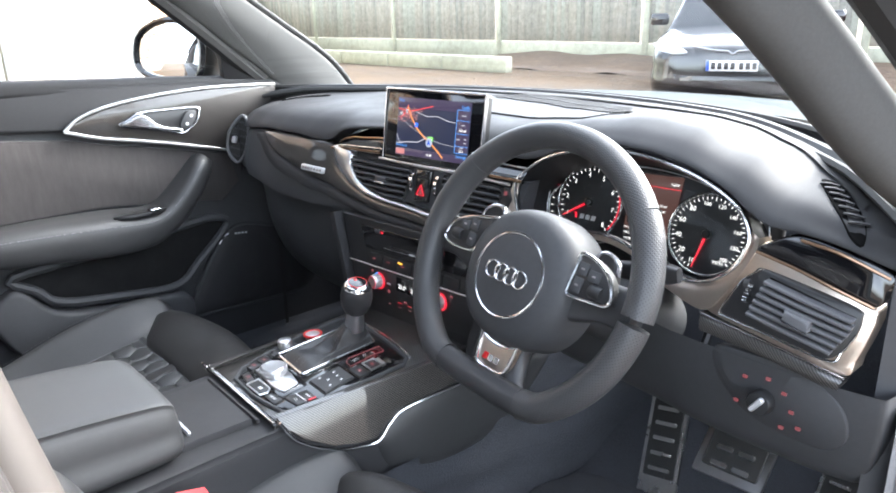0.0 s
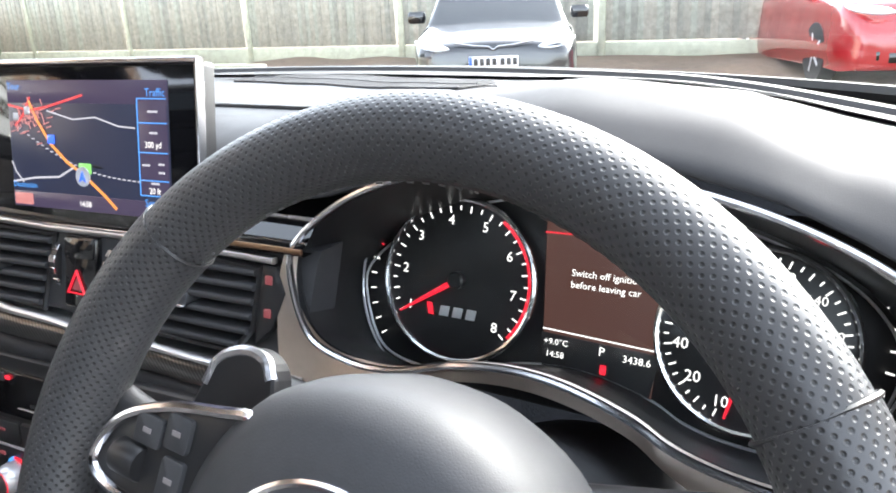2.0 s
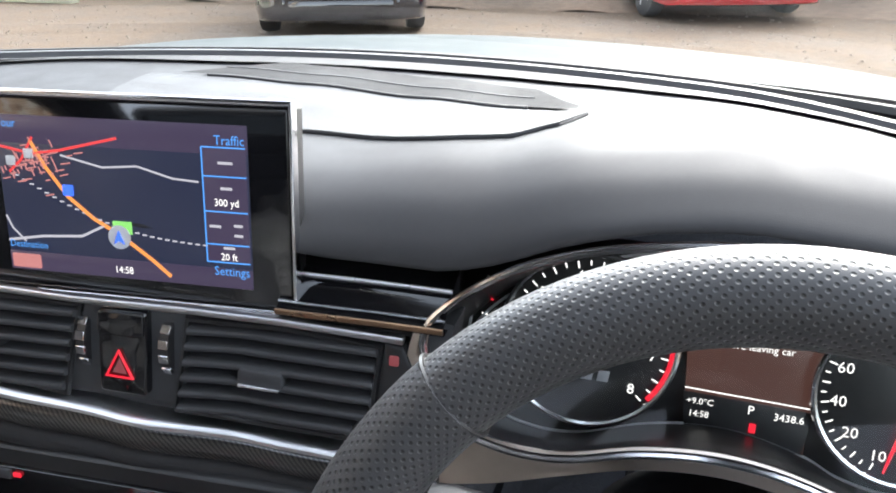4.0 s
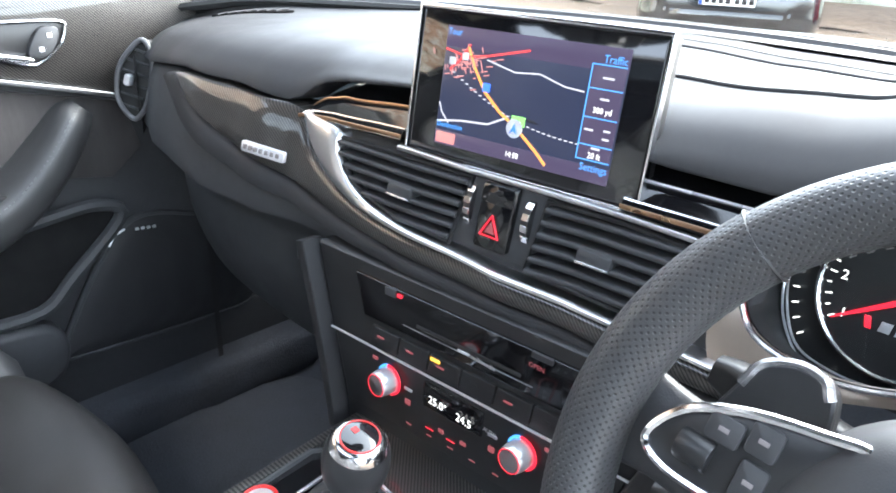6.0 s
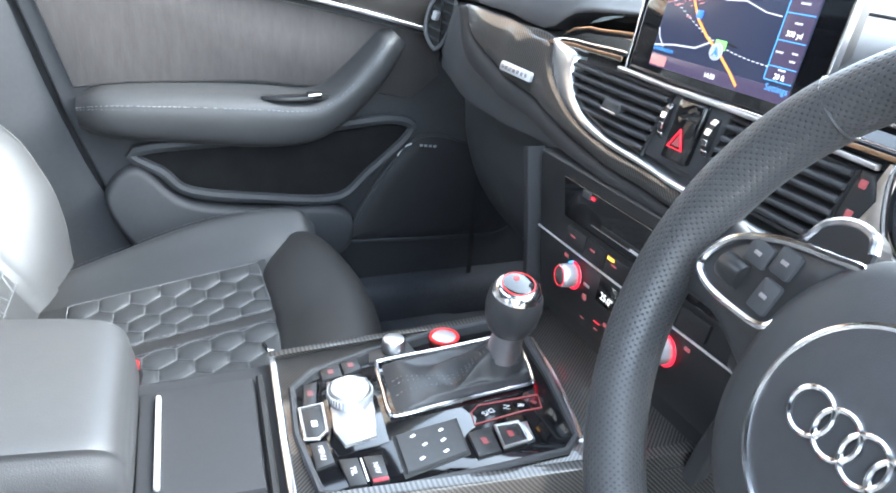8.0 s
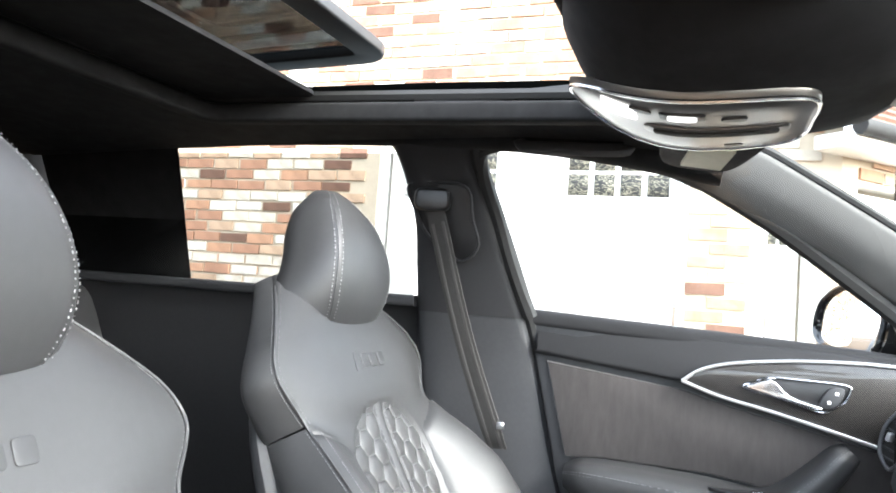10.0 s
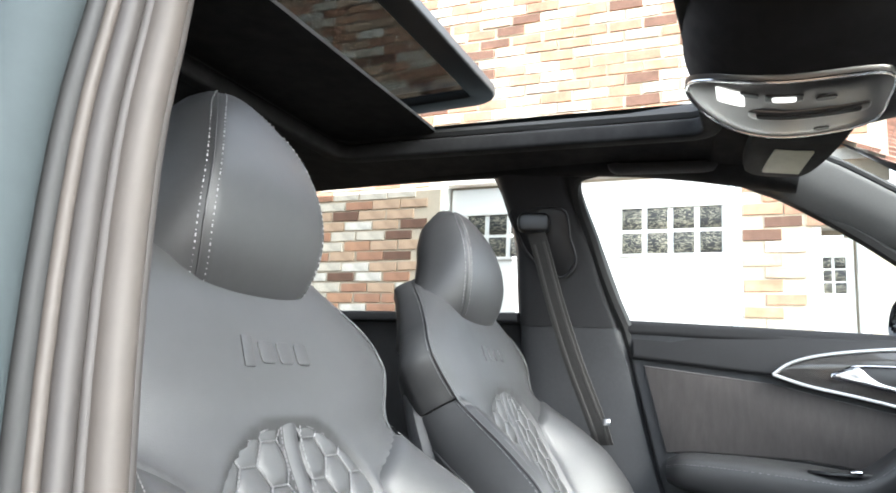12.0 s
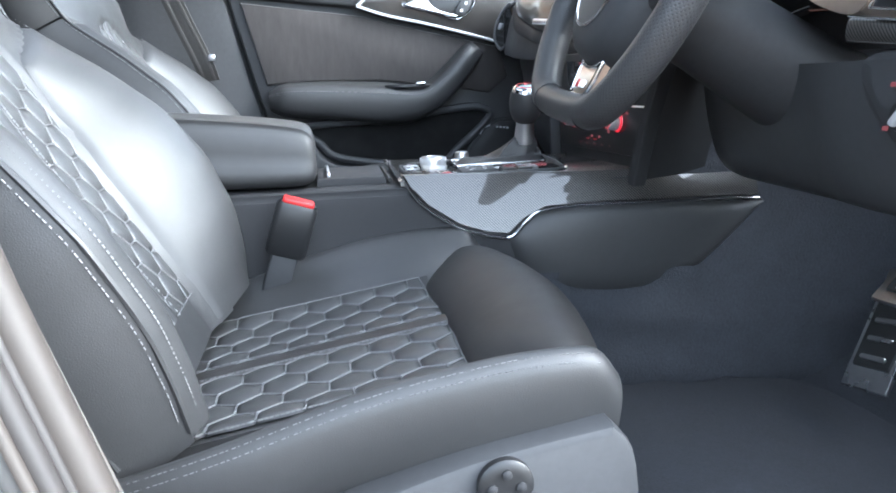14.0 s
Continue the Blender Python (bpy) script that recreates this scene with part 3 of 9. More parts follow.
def conifer(x, y, h, seed):
    """A tapered trunk, drooping limbs and many small needle clumps."""
    r = random.Random(seed)
    t = thing("conifer_tree", "tall dark green conifer behind the fence", "tree", "conifers")
    part("trunk", tube([V(x, y, 0), V(x + 0.1, y, h * 0.5), V(x, y + 0.1, h)], 0.12, 8), BARK, t, "brown trunk")
    leaf = bmesh.new()
    limbs = bmesh.new()
    for k in range(90):
        f = r.uniform(0.08, 1.0)
        z = h * f
        reach = (1 - f) ** 0.8 * 1.9 * r.uniform(0.55, 1.15) + 0.15
        a = r.uniform(0, 2 * math.pi)
        tip = V(x + reach * math.cos(a), y + reach * math.sin(a), z - reach * 0.25)
        tube([V(x, y, z), (V(x, y, z) + tip) / 2 + V(0, 0, 0.1), tip], 0.018, 4, False, (0, 0, 1), limbs)
        for j in range(110):
            s = r.uniform(0.25, 1.05)
            c = V(x, y, z).lerp(tip, s) + V(r.gauss(0, 0.10), r.gauss(0, 0.10), r.gauss(0, 0.08))
            d = Vector((r.gauss(0, 1), r.gauss(0, 1), r.gauss(-0.3, 0.6))).normalized() * r.uniform(0.05, 0.13)
            e = d.cross(V(0, 0, 1)).normalized() * r.uniform(0.012, 0.030)
            q = [leaf.verts.new(c + e), leaf.verts.new(c + d), leaf.verts.new(c - e), leaf.verts.new(c - d * 0.6)]
            leaf.faces.new(q)
    part("limbs", limbs, BARK, t, "thin brown limbs")
    part("crown", leaf, NEEDLES, t, "dense dark green needles")


BARK = surface("bark", (0.10, 0.07, 0.05), 0.9, grain=20, vary=0.4, bump=0.6)
NEEDLES = mixed("green needles", True, [(0.0, (0.035, 0.075, 0.03)), (0.35, (0.05, 0.10, 0.045)), (0.7, (0.025, 0.055, 0.025)), (0.9, (0.08, 0.12, 0.05))], 0.7)
for k, (x, y, h) in enumerate(((-8.3, 2.3, 4.7), (-9.6, 3.0, 5.7), (-11.2, 3.9, 5.4), (-13.4, 5.0, 5.6), (-17.5, 7.0, 6.5))):
    conifer(x, y, h, k)


def parked_car(name, label, m, paint, L, W, H, suv):
    """A parked car whose front is at local y = 0 and faces local -y."""
    c = thing(name, label, "car", "parked cars")
    hw = W / 2

    def at(x, y, z):
        return m @ V(x, y, z)
    hood_z, bonnet = (1.02, 0.30 * L) if suv else (0.84, 0.24 * L)
    rings = []
    for y, zt, zb, w in ((0.0, 0.52, 0.26, 0.62), (0.05, 0.66, 0.20, 0.84), (0.25, hood_z - 0.10, 0.18, 0.95), (0.6, hood_z - 0.02, 0.2, 0.99), (bonnet, hood_z + 0.04, 0.2, 1.0), (L * 0.6, hood_z + 0.06, 0.2, 1.0), (L * 0.9, hood_z + 0.06, 0.22, 0.97), (L - 0.06, hood_z, 0.3, 0.9), (L, hood_z - 0.15, 0.4, 0.8)):
        rings.append([at(-hw * w, y, zb + 0.06), at(-hw * w, y, (zt + zb) / 2), at(-hw * w * 0.94, y, zt - 0.05), at(-hw * w * 0.6, y, zt), at(0, y, zt + 0.02), at(hw * w * 0.6, y, zt), at(hw * w * 0.94, y, zt - 0.05), at(hw * w, y, (zt + zb) / 2), at(hw * w, y, zb + 0.06), at(hw * w * 0.8, y, zb), at(-hw * w * 0.8, y, zb)])
    part("body", loft(rings, 44, 40), paint, c, "glossy painted body", 45)
    rings = []
    for y, z, w in ((bonnet - 0.15, hood_z + 0.03, 0.86), (bonnet + 0.55, H - 0.10, 0.66), (bonnet + 1.1, H, 0.64), (L * 0.75, H - 0.05, 0.62), (L * 0.93, hood_z + 0.05, 0.78)):
        rings.append([at(-hw * 0.92, y, hood_z), at(-hw * (w + 0.02), y, z - 0.04), at(-hw * w * 0.8, y, z), at(0, y, z + 0.02), at(hw * w * 0.8, y, z), at(hw * (w + 0.02), y, z - 0.04), at(hw * 0.92, y, hood_z)])
    part("cabin_glass", loft(rings, 30, 24, False, False), CAR_GLASS, c, "dark glass")
    part("roof", loft([[q + (m.to_3x3() @ V(0, 0, 0.012)) for q in r_[2:5]] for r_ in rings[1:4]], 12, 10, False, False), paint, c)
    for sx in (-1, 1):
        for yy in (0.19 * L, 0.79 * L):
            wm = axis(at(sx * (hw - 0.10), yy, 0.36), m.to_3x3() @ V(sx, 0, 0), m.to_3x3() @ V(0, 0, 1))
            tyre = part("wheel", lathe([(0.24, -0.10), (0.35, -0.09), (0.365, -0.04), (0.365, 0.07), (0.35, 0.10), (0.25, 0.105)], wm, 28), TYRE, c, "road wheel")
            part("wheel_rim", lathe([(0.25, 0.06), (0.25, 0.10), (0.20, 0.09), (0.06, 0.105), (0.03, 0.11)], wm, 24), SILVER, tyre, "alloy rim")
            for k in range(5):
                part("rim_spoke", box(-0.025, 0.03, 0.085, 0.025, 0.24, 0.108, 0.006, None, wm @ pose(0, 0, 0, 0, 0, 72 * k)), PLASTIC if not suv else SILVER, tyre)
        hz_ = hood_z - 0.20
        part("headlight", loft([[at(sx * (hw * x), y, hz_ + dz) for x, y, dz in ((0.50, 0.05, -0.02), (0.62, 0.03, 0.05), (0.93, 0.26, 0.09), (0.90, 0.20, 0.02), (0.7, 0.04, -0.03))], [at(sx * (hw * x), y - 0.035, hz_ + dz) for x, y, dz in ((0.54, 0.05, -0.01), (0.63, 0.03, 0.035), (0.90, 0.24, 0.075), (0.88, 0.19, 0.02), (0.7, 0.04, -0.015))]], 20, 6), LAMP_GLASS, c, "clear headlight")
        part("fog_light", box(-0.10, 0, -0.05, 0.10, 0.03, 0.05, 0.01, None, m @ pose(sx * hw * 0.72, 0.03, 0.36, 0, 0, sx * 22)), PIANO, c, "dark lower grille")
        part("door_mirror", box(-0.11, -0.06, -0.07, 0.11, 0.08, 0.07, 0.03, None, m @ pose(sx * (hw + 0.08), bonnet + 0.25, hood_z + 0.12)), paint, c, "door mirror")
    part("number_plate", box(-0.26, -0.02, -0.055, 0.26, 0.0, 0.055, 0.004, None, m @ pose(0, -0.008, 0.50 if not suv else 0.62)), PRINT, c, "white number plate")
    for k in range(7):
        part("plate_bar", box(-0.022, -0.026, -0.035, 0.022, -0.018, 0.035, 0.003, None, m @ pose(-0.185 + 0.065 * k + (0.02 if k > 3 else 0), -0.008, 0.50 if not suv else 0.62)), PLASTIC, c)
    part("plate_band", box(-0.258, -0.024, -0.052, -0.225, -0.018, 0.052, 0.002, None, m @ pose(0, -0.008, 0.50 if not suv else 0.62)), MAPBLUE_PAINT, c, "blue plate edge")
    part("lower_grille", box(-0.55, -0.015, -0.07, 0.55, 0.05, 0.07, 0.02, None, m @ pose(0, 0.012, 0.335)), PIANO, c, "dark lower grille")
    if suv:
        part("grille", box(-0.40, -0.02, -0.09, 0.40, 0.04, 0.09, 0.02, None, m @ pose(0, 0.05, 0.80)), PIANO, c, "dark grille")
    else:
        line = [at(x, y, z) for x, y, z in ((-0.42, 0.035, 0.70), (-0.2, -0.005, 0.665), (-0.05, -0.012, 0.655), (0.0, -0.014, 0.62), (0.05, -0.012, 0.655), (0.2, -0.005, 0.665), (0.42, 0.035, 0.70))]
        part("nose_strip", tube(line, 0.009, 6), CHROME, c, "chrome nose strip")
    return c


MAPBLUE_PAINT = surface("blue print", (0.03, 0.10, 0.5), 0.4, bump=0)
parked_car("parked_car", "glossy black hatchback parked on the gravel", pose(-2.96, 6.75, 0, 0, 0, 24), BLACK_PAINT, 5.0, 1.82, 1.62, False)
parked_car("parked_suv", "red sport utility car parked beyond the gravel", pose(1.14, 9.35, 0, 0, 0, 22.8), RED_PAINT, 4.9, 2.0, 1.75, True)


# ---- the car's own shell ----
def side_x(z):
    """Half width of the cabin's inner side at a height."""
    return table([(0.25, 0.70), (0.60, 0.735), (1.0, 0.72), (1.15, 0.66), (1.36, 0.55)], z)


shell = thing("car_shell", "grey estate car body with its bonnet, pillars and sills", "car", kind="structure")
bm = skin([[V(x, y, z) for x in (-0.74, -0.4, -0.16, -0.12, 0.12, 0.16, 0.4, 0.74)] for y, z in ((-2.2, 0.27), (-0.4, 0.25), (0.25, 0.25), (0.62, 0.42), (0.68, 0.9))], False)
part("floor_pan", bm, CARPET, shell, "black carpet")
# bonnet beyond the windscreen
bm = loft([[V(x, table([(0, 0.62), (0.8, 0.55)], abs(x)) + f * (1.78 - 0.25 * abs(x) - 0.6), 0.93 - 0.02 * x * x * 2 - 0.22 * f * f - 0.06 * step(0.6, 0.9, abs(x))) for x in (-0.9, -0.7, -0.45, 0, 0.45, 0.7, 0.9)] for f in (0, 0.3, 0.6, 0.9, 1.0)], 25, 14, False, False)
part("bonnet", bm, PAINT, shell, "grey metallic bonnet")
# front wings, nose and outer door skin
for sx in (-1, 1):
    wing = [[V(sx * (0.90 + 0.015 * math.sin(math.pi * k / 3)), y, z) for y in (0.66, 0.8, 1.0, 1.3, 1.54)] for k, z in enumerate((0.30, 0.48, 0.64, 0.76))]
    part("front_wing", loft(wing, 16, 10, False, False), PAINT, shell, "grey painted front wing")
part("nose_panel", loft([[V(x, 1.79 - 0.25 * abs(x) - 0.03 * k, z) for x in (-0.9, -0.6, -0.3, 0, 0.3, 0.6, 0.9)] for k, z in ((2, 0.25), (0, 0.40), (0, 0.58), (1, 0.70))], 24, 10, False, False), PAINT, shell, "grey painted nose")
part("body_side", skin([[V(-0.84, y, z) for z in (0.3, 0.5, 0.7, 0.84)] for y in (-1.95, -0.9, 0.0, 0.66)], False), PAINT, shell, "grey painted door skins")
# cowl and windscreen
WS = [(-0.74, 0.10), (-0.6, 0.227), (-0.4, 0.351), (-0.2, 0.425), (0, 0.45), (0.2, 0.425), (0.4, 0.351), (0.58, 0.222), (0.73, 0.046)]
base = curve([V(x, y + 0.01, 0.957) for x, y in WS], 33)
top = curve([V(x * 0.76, -0.30 - 0.28 * x * x + 0.0, 1.325 - 0.06 * x * x) for x, y in WS], 33)
outer = [p + V(0, 0.16, -0.035) for p in base]
bm = skin([base, [p + V(0, 0.06, -0.012) for p in base], outer], False)
part("cowl_panel", bm, RUBBER, shell, "black plastic windscreen cowl")
part("cowl_seal", tube(base, 0.006, 6), RUBBER, shell)
bm = skin([[p + V(0, 0.03, -0.005) for p in base], [(p * 0.5 + q * 0.5) + V(0, 0.05, 0.03) for p, q in zip(base, top)], [q + V(0, 0.03, 0.02) for q in top]], False)
windscreen = part("windscreen", bm, GLASS, shell, "clear curved windscreen glass")
windscreen.visible_shadow = False

PILLAR_IN = [(-0.555, -0.36, 1.385), (-0.57, -0.25, 1.333), (-0.58, -0.200, 1.306), (-0.62, -0.060, 1.225), (-0.667, 0.100, 1.130), (-0.708, 0.270, 1.030), (-0.722, 0.345, 0.965), (-0.726, 0.39, 0.90)]
PILLAR_OUT = [(-0.560, -0.58, 1.372), (-0.575, -0.47, 1.324), (-0.588, -0.405, 1.290), (-0.620, -0.256, 1.228), (-0.668, -0.080, 1.130), (-0.702, 0.035, 1.050), (-0.724, 0.145, 0.970), (-0.735, 0.21, 0.90)]
rings = []
for a, b in zip(PILLAR_IN, PILLAR_OUT):
    a, b = Vector(a), Vector(b)
    back = V(-0.045, 0.01, 0.02)
    rings.append([b + V(-0.004, 0, 0), b.lerp(a, 0.15) + V(0.010, 0, -0.004), b.lerp(a, 0.5) + V(0.020, 0, -0.006), b.lerp(a, 0.85) + V(0.012, 0, -0.002), a + V(-0.002, 0, 0), a.lerp(b, 0.1) + back, a.lerp(b, 0.5) + back, b + back])
part("pillar_trim", loft(rings, 36, 30), PILLAR, shell, "grey cloth-covered windscreen pillar")
part("pillar_seal", tube(curve([V(*a) + V(-0.012, 0.012, 0.004) for a in PILLAR_IN], 24), 0.008, 8), RUBBER, shell, "black windscreen seal")
part("pillar_skin", sweep(curve([V(*a).lerp(V(*b), 0.5) + V(-0.075, 0.03, 0.02) for a, b in zip(PILLAR_IN, PILLAR_OUT)], 24), disc(0.05, 10, 0.6)), PAINT, shell, "grey painted windscreen pillar")
part("pillar_clip", box(-0.020, -0.010, 0, 0.020, 0.010, 0.006, 0.003, None, axis((-0.598, -0.225, 1.250), (0.85, -0.15, -0.5), (0.1, 0.75, -0.55))), PLASTIC, shell)
# driver's windscreen pillar: a rounded triangular section from the dash end up to the roof rail
path = curve([V(0.745, 0.11, 0.92), V(0.705, -0.03, 1.0), V(0.648, -0.185, 1.135), V(0.588, -0.37, 1.26), V(0.545, -0.55, 1.335), V(0.53, -0.75, 1.36)], 22)
prof = [(-0.045, -0.012), (-0.03, 0.028), (0.0, 0.036), (0.035, 0.022), (0.05, -0.012), (0.02, -0.034), (-0.02, -0.036)]
part("pillar_trim", sweep(path, [(q.x, q.y) for q in curve([(a, b, 0) for a, b in prof], 18, True)], False, (0.75, 0.1, 0.65), None, [0.88 - 0.10 * i / 21 for i in range(22)]), PILLAR, shell, "grey cloth-covered windscreen pillar")
part("pillar_seal", tube([p + V(0.055, 0.015, 0.02) for p in path], 0.017, 8), RUBBER, shell, "black rubber door seal")
part("pillar_skin", sweep([p + V(0.085, 0.045, 0.025) for p in path], disc(0.038, 10, 0.6)), PAINT, shell, "grey painted windscreen pillar")
part("pillar_clip", box(-0.018, -0.009, 0, 0.018, 0.009, 0.006, 0.002, None, axis((0.585, -0.31, 1.238), (-0.75, -0.25, -0.45), (0, 0.75, -0.6))), PLASTIC, shell)

# B pillars with door seals
for sx in (-1, 1):
    rings, edge_ = [], []
    if sx < 0:
        for z, y0, y1, x in ((0.30, -0.40, -0.86, 0.755), (0.42, -0.49, -0.88, 0.765), (0.55, -0.56, -0.90, 0.765), (0.694, -0.607, -0.91, 0.765), (0.874, -0.650, -0.92, 0.755), (1.0, -0.682, -0.92, 0.730), (1.10, -0.713, -0.92, 0.70), (1.20, -0.745, -0.92, 0.665), (1.31, -0.785, -0.94, 0.61), (1.37, -0.78, -0.96, 0.56)):
            rings.append([V(sx * (x - 0.012), y0, z), V(sx * (x - 0.030), y0 - 0.035, z), V(sx * (x - 0.045), y1 + 0.03, z), V(sx * (x - 0.01), y1, z), V(sx * (x + 0.05), y1, z), V(sx * (x + 0.05), y0, z)])
            edge_.append(V(sx * x, y0 + 0.012, z))
        part("door_pillar", loft(rings[:6], 24, 18), PAD_DARK, shell, "grey lower pillar trim")
        part("door_pillar", loft([[p + V(0.003, 0, 0) for p in r_] for r_ in rings[5:]], 24, 16), PAD, shell, "black upper pillar trim")
        part("door_seal", tube(curve(edge_, 26), 0.013, 8, False, (0, 1, 0)), RUBBER, shell, "black rubber door seal")
    else:
        for z, y0, x in ((0.30, -0.51, 0.735), (0.42, -0.575, 0.728), (0.55, -0.62, 0.720), (0.70, -0.665, 0.710), (0.857, -0.702, 0.692), (1.0, -0.731, 0.668), (1.10, -0.748, 0.643), (1.20, -0.772, 0.612), (1.31, -0.805, 0.575), (1.37, -0.81, 0.545)):
            rings.append([V(x, y0, z), V(x - 0.008, y0 - 0.03, z), V(x - 0.015, -0.93, z), V(x + 0.05, -0.93, z), V(x + 0.05, y0 - 0.05, z), V(x + 0.018, y0 - 0.012, z)])
            edge_.append(V(x, y0, z))
        part("door_pillar", loft(rings, 24, 26), SEAL, shell, "grey trimmed centre pillar")
        for k, (dx, dy, r_, mt) in enumerate(((0.003, -0.001, 0.006, SEAL_DARK), (0.014, -0.003, 0.012, SEAL), (0.025, -0.008, 0.005, SEAL_DARK), (0.036, -0.012, 0.008, SEAL_DARK), (0.047, -0.015, 0.0045, SEAL), (0.055, -0.020, 0.006, RUBBER), (0.082, -0.036, 0.026, PAINT), (0.104, -0.050, 0.004, RUBBER), (0.124, -0.062, 0.022, PAINT))):
            part("door_seal", tube(curve([q + V(dx, dy, 0) for q in edge_], 30), r_, 16, False, (0, 1, 0)), mt, shell, "layered rubber door seal" if mt is not PAINT else "grey painted door shut")
    part("sill", sweep([V(sx * 0.80, y, 0.29) for y in (-2.0, -0.9, -0.3, 0.4)], rounded(-0.06, -0.06, 0.06, 0.05, 0.03), False), PAINT, shell, "grey painted sill")
    part("sill_cover", sweep([V(sx * 0.715, y, 0.295) for y in (-2.0, -0.9, -0.3, 0.4)], rounded(-0.05, -0.05, 0.045, 0.045, 0.03), False), CARPET, shell, "black plastic sill cover")
    # rear door, shut, with its dark window
    bmr = skin([[V(sx * (side_x(z) + 0.02), y, z) for y in (-0.92, -1.2, -1.6, -1.95)] for z in (0.28, 0.5, 0.7, 0.85, 1.0, 1.02)], False)
    bmesh.ops.solidify(bmr, geom=bmr.faces[:], thickness=0.06)
    part("rear_door_panel", bmr, PAD_DARK, shell, "black rear door panel")
    part("rear_belt_trim", sweep([V(sx * 0.715, y, 1.02) for y in (-0.92, -1.3, -1.95)], rounded(-0.04, -0.012, 0.03, 0.012, 0.008)), PAD_DARK, shell)
    g = skin([[V(sx * 0.70, y, 1.025), V(sx * 0.60, y, 1.33)] for y in (-0.93, -1.3, -1.7, -1.95)], False)
    ob = part("rear_door_glass", g, PRIVACY, shell, "tinted rear door window")
    ob.visible_shadow = False
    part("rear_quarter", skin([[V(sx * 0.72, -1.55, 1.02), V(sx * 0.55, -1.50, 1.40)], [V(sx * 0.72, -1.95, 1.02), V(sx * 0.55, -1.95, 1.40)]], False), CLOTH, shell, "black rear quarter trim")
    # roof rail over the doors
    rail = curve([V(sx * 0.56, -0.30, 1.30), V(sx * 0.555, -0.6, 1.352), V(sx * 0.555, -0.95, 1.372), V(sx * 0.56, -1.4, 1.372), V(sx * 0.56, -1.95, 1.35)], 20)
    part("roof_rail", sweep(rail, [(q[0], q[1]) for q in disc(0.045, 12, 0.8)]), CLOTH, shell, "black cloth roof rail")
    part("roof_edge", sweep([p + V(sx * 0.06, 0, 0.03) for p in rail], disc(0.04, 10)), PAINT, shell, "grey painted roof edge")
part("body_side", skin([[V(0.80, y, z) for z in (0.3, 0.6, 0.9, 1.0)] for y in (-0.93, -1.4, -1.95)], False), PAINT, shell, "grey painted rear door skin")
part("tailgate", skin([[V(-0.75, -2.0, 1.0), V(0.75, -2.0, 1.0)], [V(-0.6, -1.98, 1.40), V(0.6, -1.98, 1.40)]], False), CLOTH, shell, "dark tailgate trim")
part("rear_bulkhead", skin([[V(-0.75, -2.0, 0.25), V(0.75, -2.0, 0.25)], [V(-0.75, -2.0, 1.0), V(0.75, -2.0, 1.0)]], False), CARPET, shell)

# roof lining with the sunroof opening through it
roof = thing("ceiling", "black cloth headlining with an open sunroof", "ceiling", kind="structure")


def roof_z(x, y):
    return 1.372 - 0.10 * x * x - 0.11 * max(0.0, y + 0.75) ** 2 * 1.4 - 0.03 * max(0.0, -1.2 - y)


xs = [-0.56, -0.48, -0.40, -0.36, -0.30, -0.15, 0.0, 0.15, 0.30, 0.36, 0.40, 0.48, 0.56]
ys = [-0.27, -0.34, -0.40, -0.455, -0.50, -0.65, -0.8, -0.95, -1.1, -1.25, -1.4, -1.7, -2.0]
bm = bmesh.new()
vs = {(i, j): bm.verts.new((x, y - 0.28 * x * x * (j < 3), roof_z(x, y))) for i, x in enumerate(xs) for j, y in enumerate(ys)}
for i in range(len(xs) - 1):
    for j in range(len(ys) - 1):
        if 3 <= i < 9 and 3 <= j < 9:
            continue
        bm.faces.new((vs[i, j], vs[i + 1, j], vs[i + 1, j + 1], vs[i, j + 1]))
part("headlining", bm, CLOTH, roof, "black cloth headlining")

for sx in (-1, 1):
    part("kick_panel", skin([[V(sx * 0.742, y, z) for y in (0.02, 0.2, 0.4, 0.75)] for z in (0.25, 0.4, 0.55, 0.72)], False), CARPET, shell, "black carpet kick panel")


# ---- dashboard ----
PILLAR_GREY = surface("satin grey plastic", (0.10, 0.10, 0.105), 0.3, grain=60, bump=0.0)
BRONZE = surface("bronze line", (0.42, 0.27, 0.17), 0.3, 1.0, bump=0)
dash = thing("dashboard", "soft black dashboard with carbon, chrome and piano-black trim", "dashboard")


def ws_y(x):
    return 0.45 - 0.62 * x * x - 0.8 * max(0.0, x - 0.42) ** 2


def front_y(x):
    return table([(-0.76, 0.12), (-0.70, 0.055), (-0.64, 0.0), (-0.55, -0.024), (-0.42, -0.034), (-0.33, -0.020), (-0.25, 0.001), (-0.2, 0.002), (-0.094, 0.005), (0.0, 0.012), (0.092, 0.025), (0.2, 0.029), (0.55, 0.024), (0.66, 0.026), (0.70, 0.032), (0.76, 0.05)], x)


def on_dash(x, z, h=0.0):
    """A place on the dashboard's front, h proud towards the seats."""
    return V(x, front_y(x) + 0.23 * (z - 0.84) - h, z)


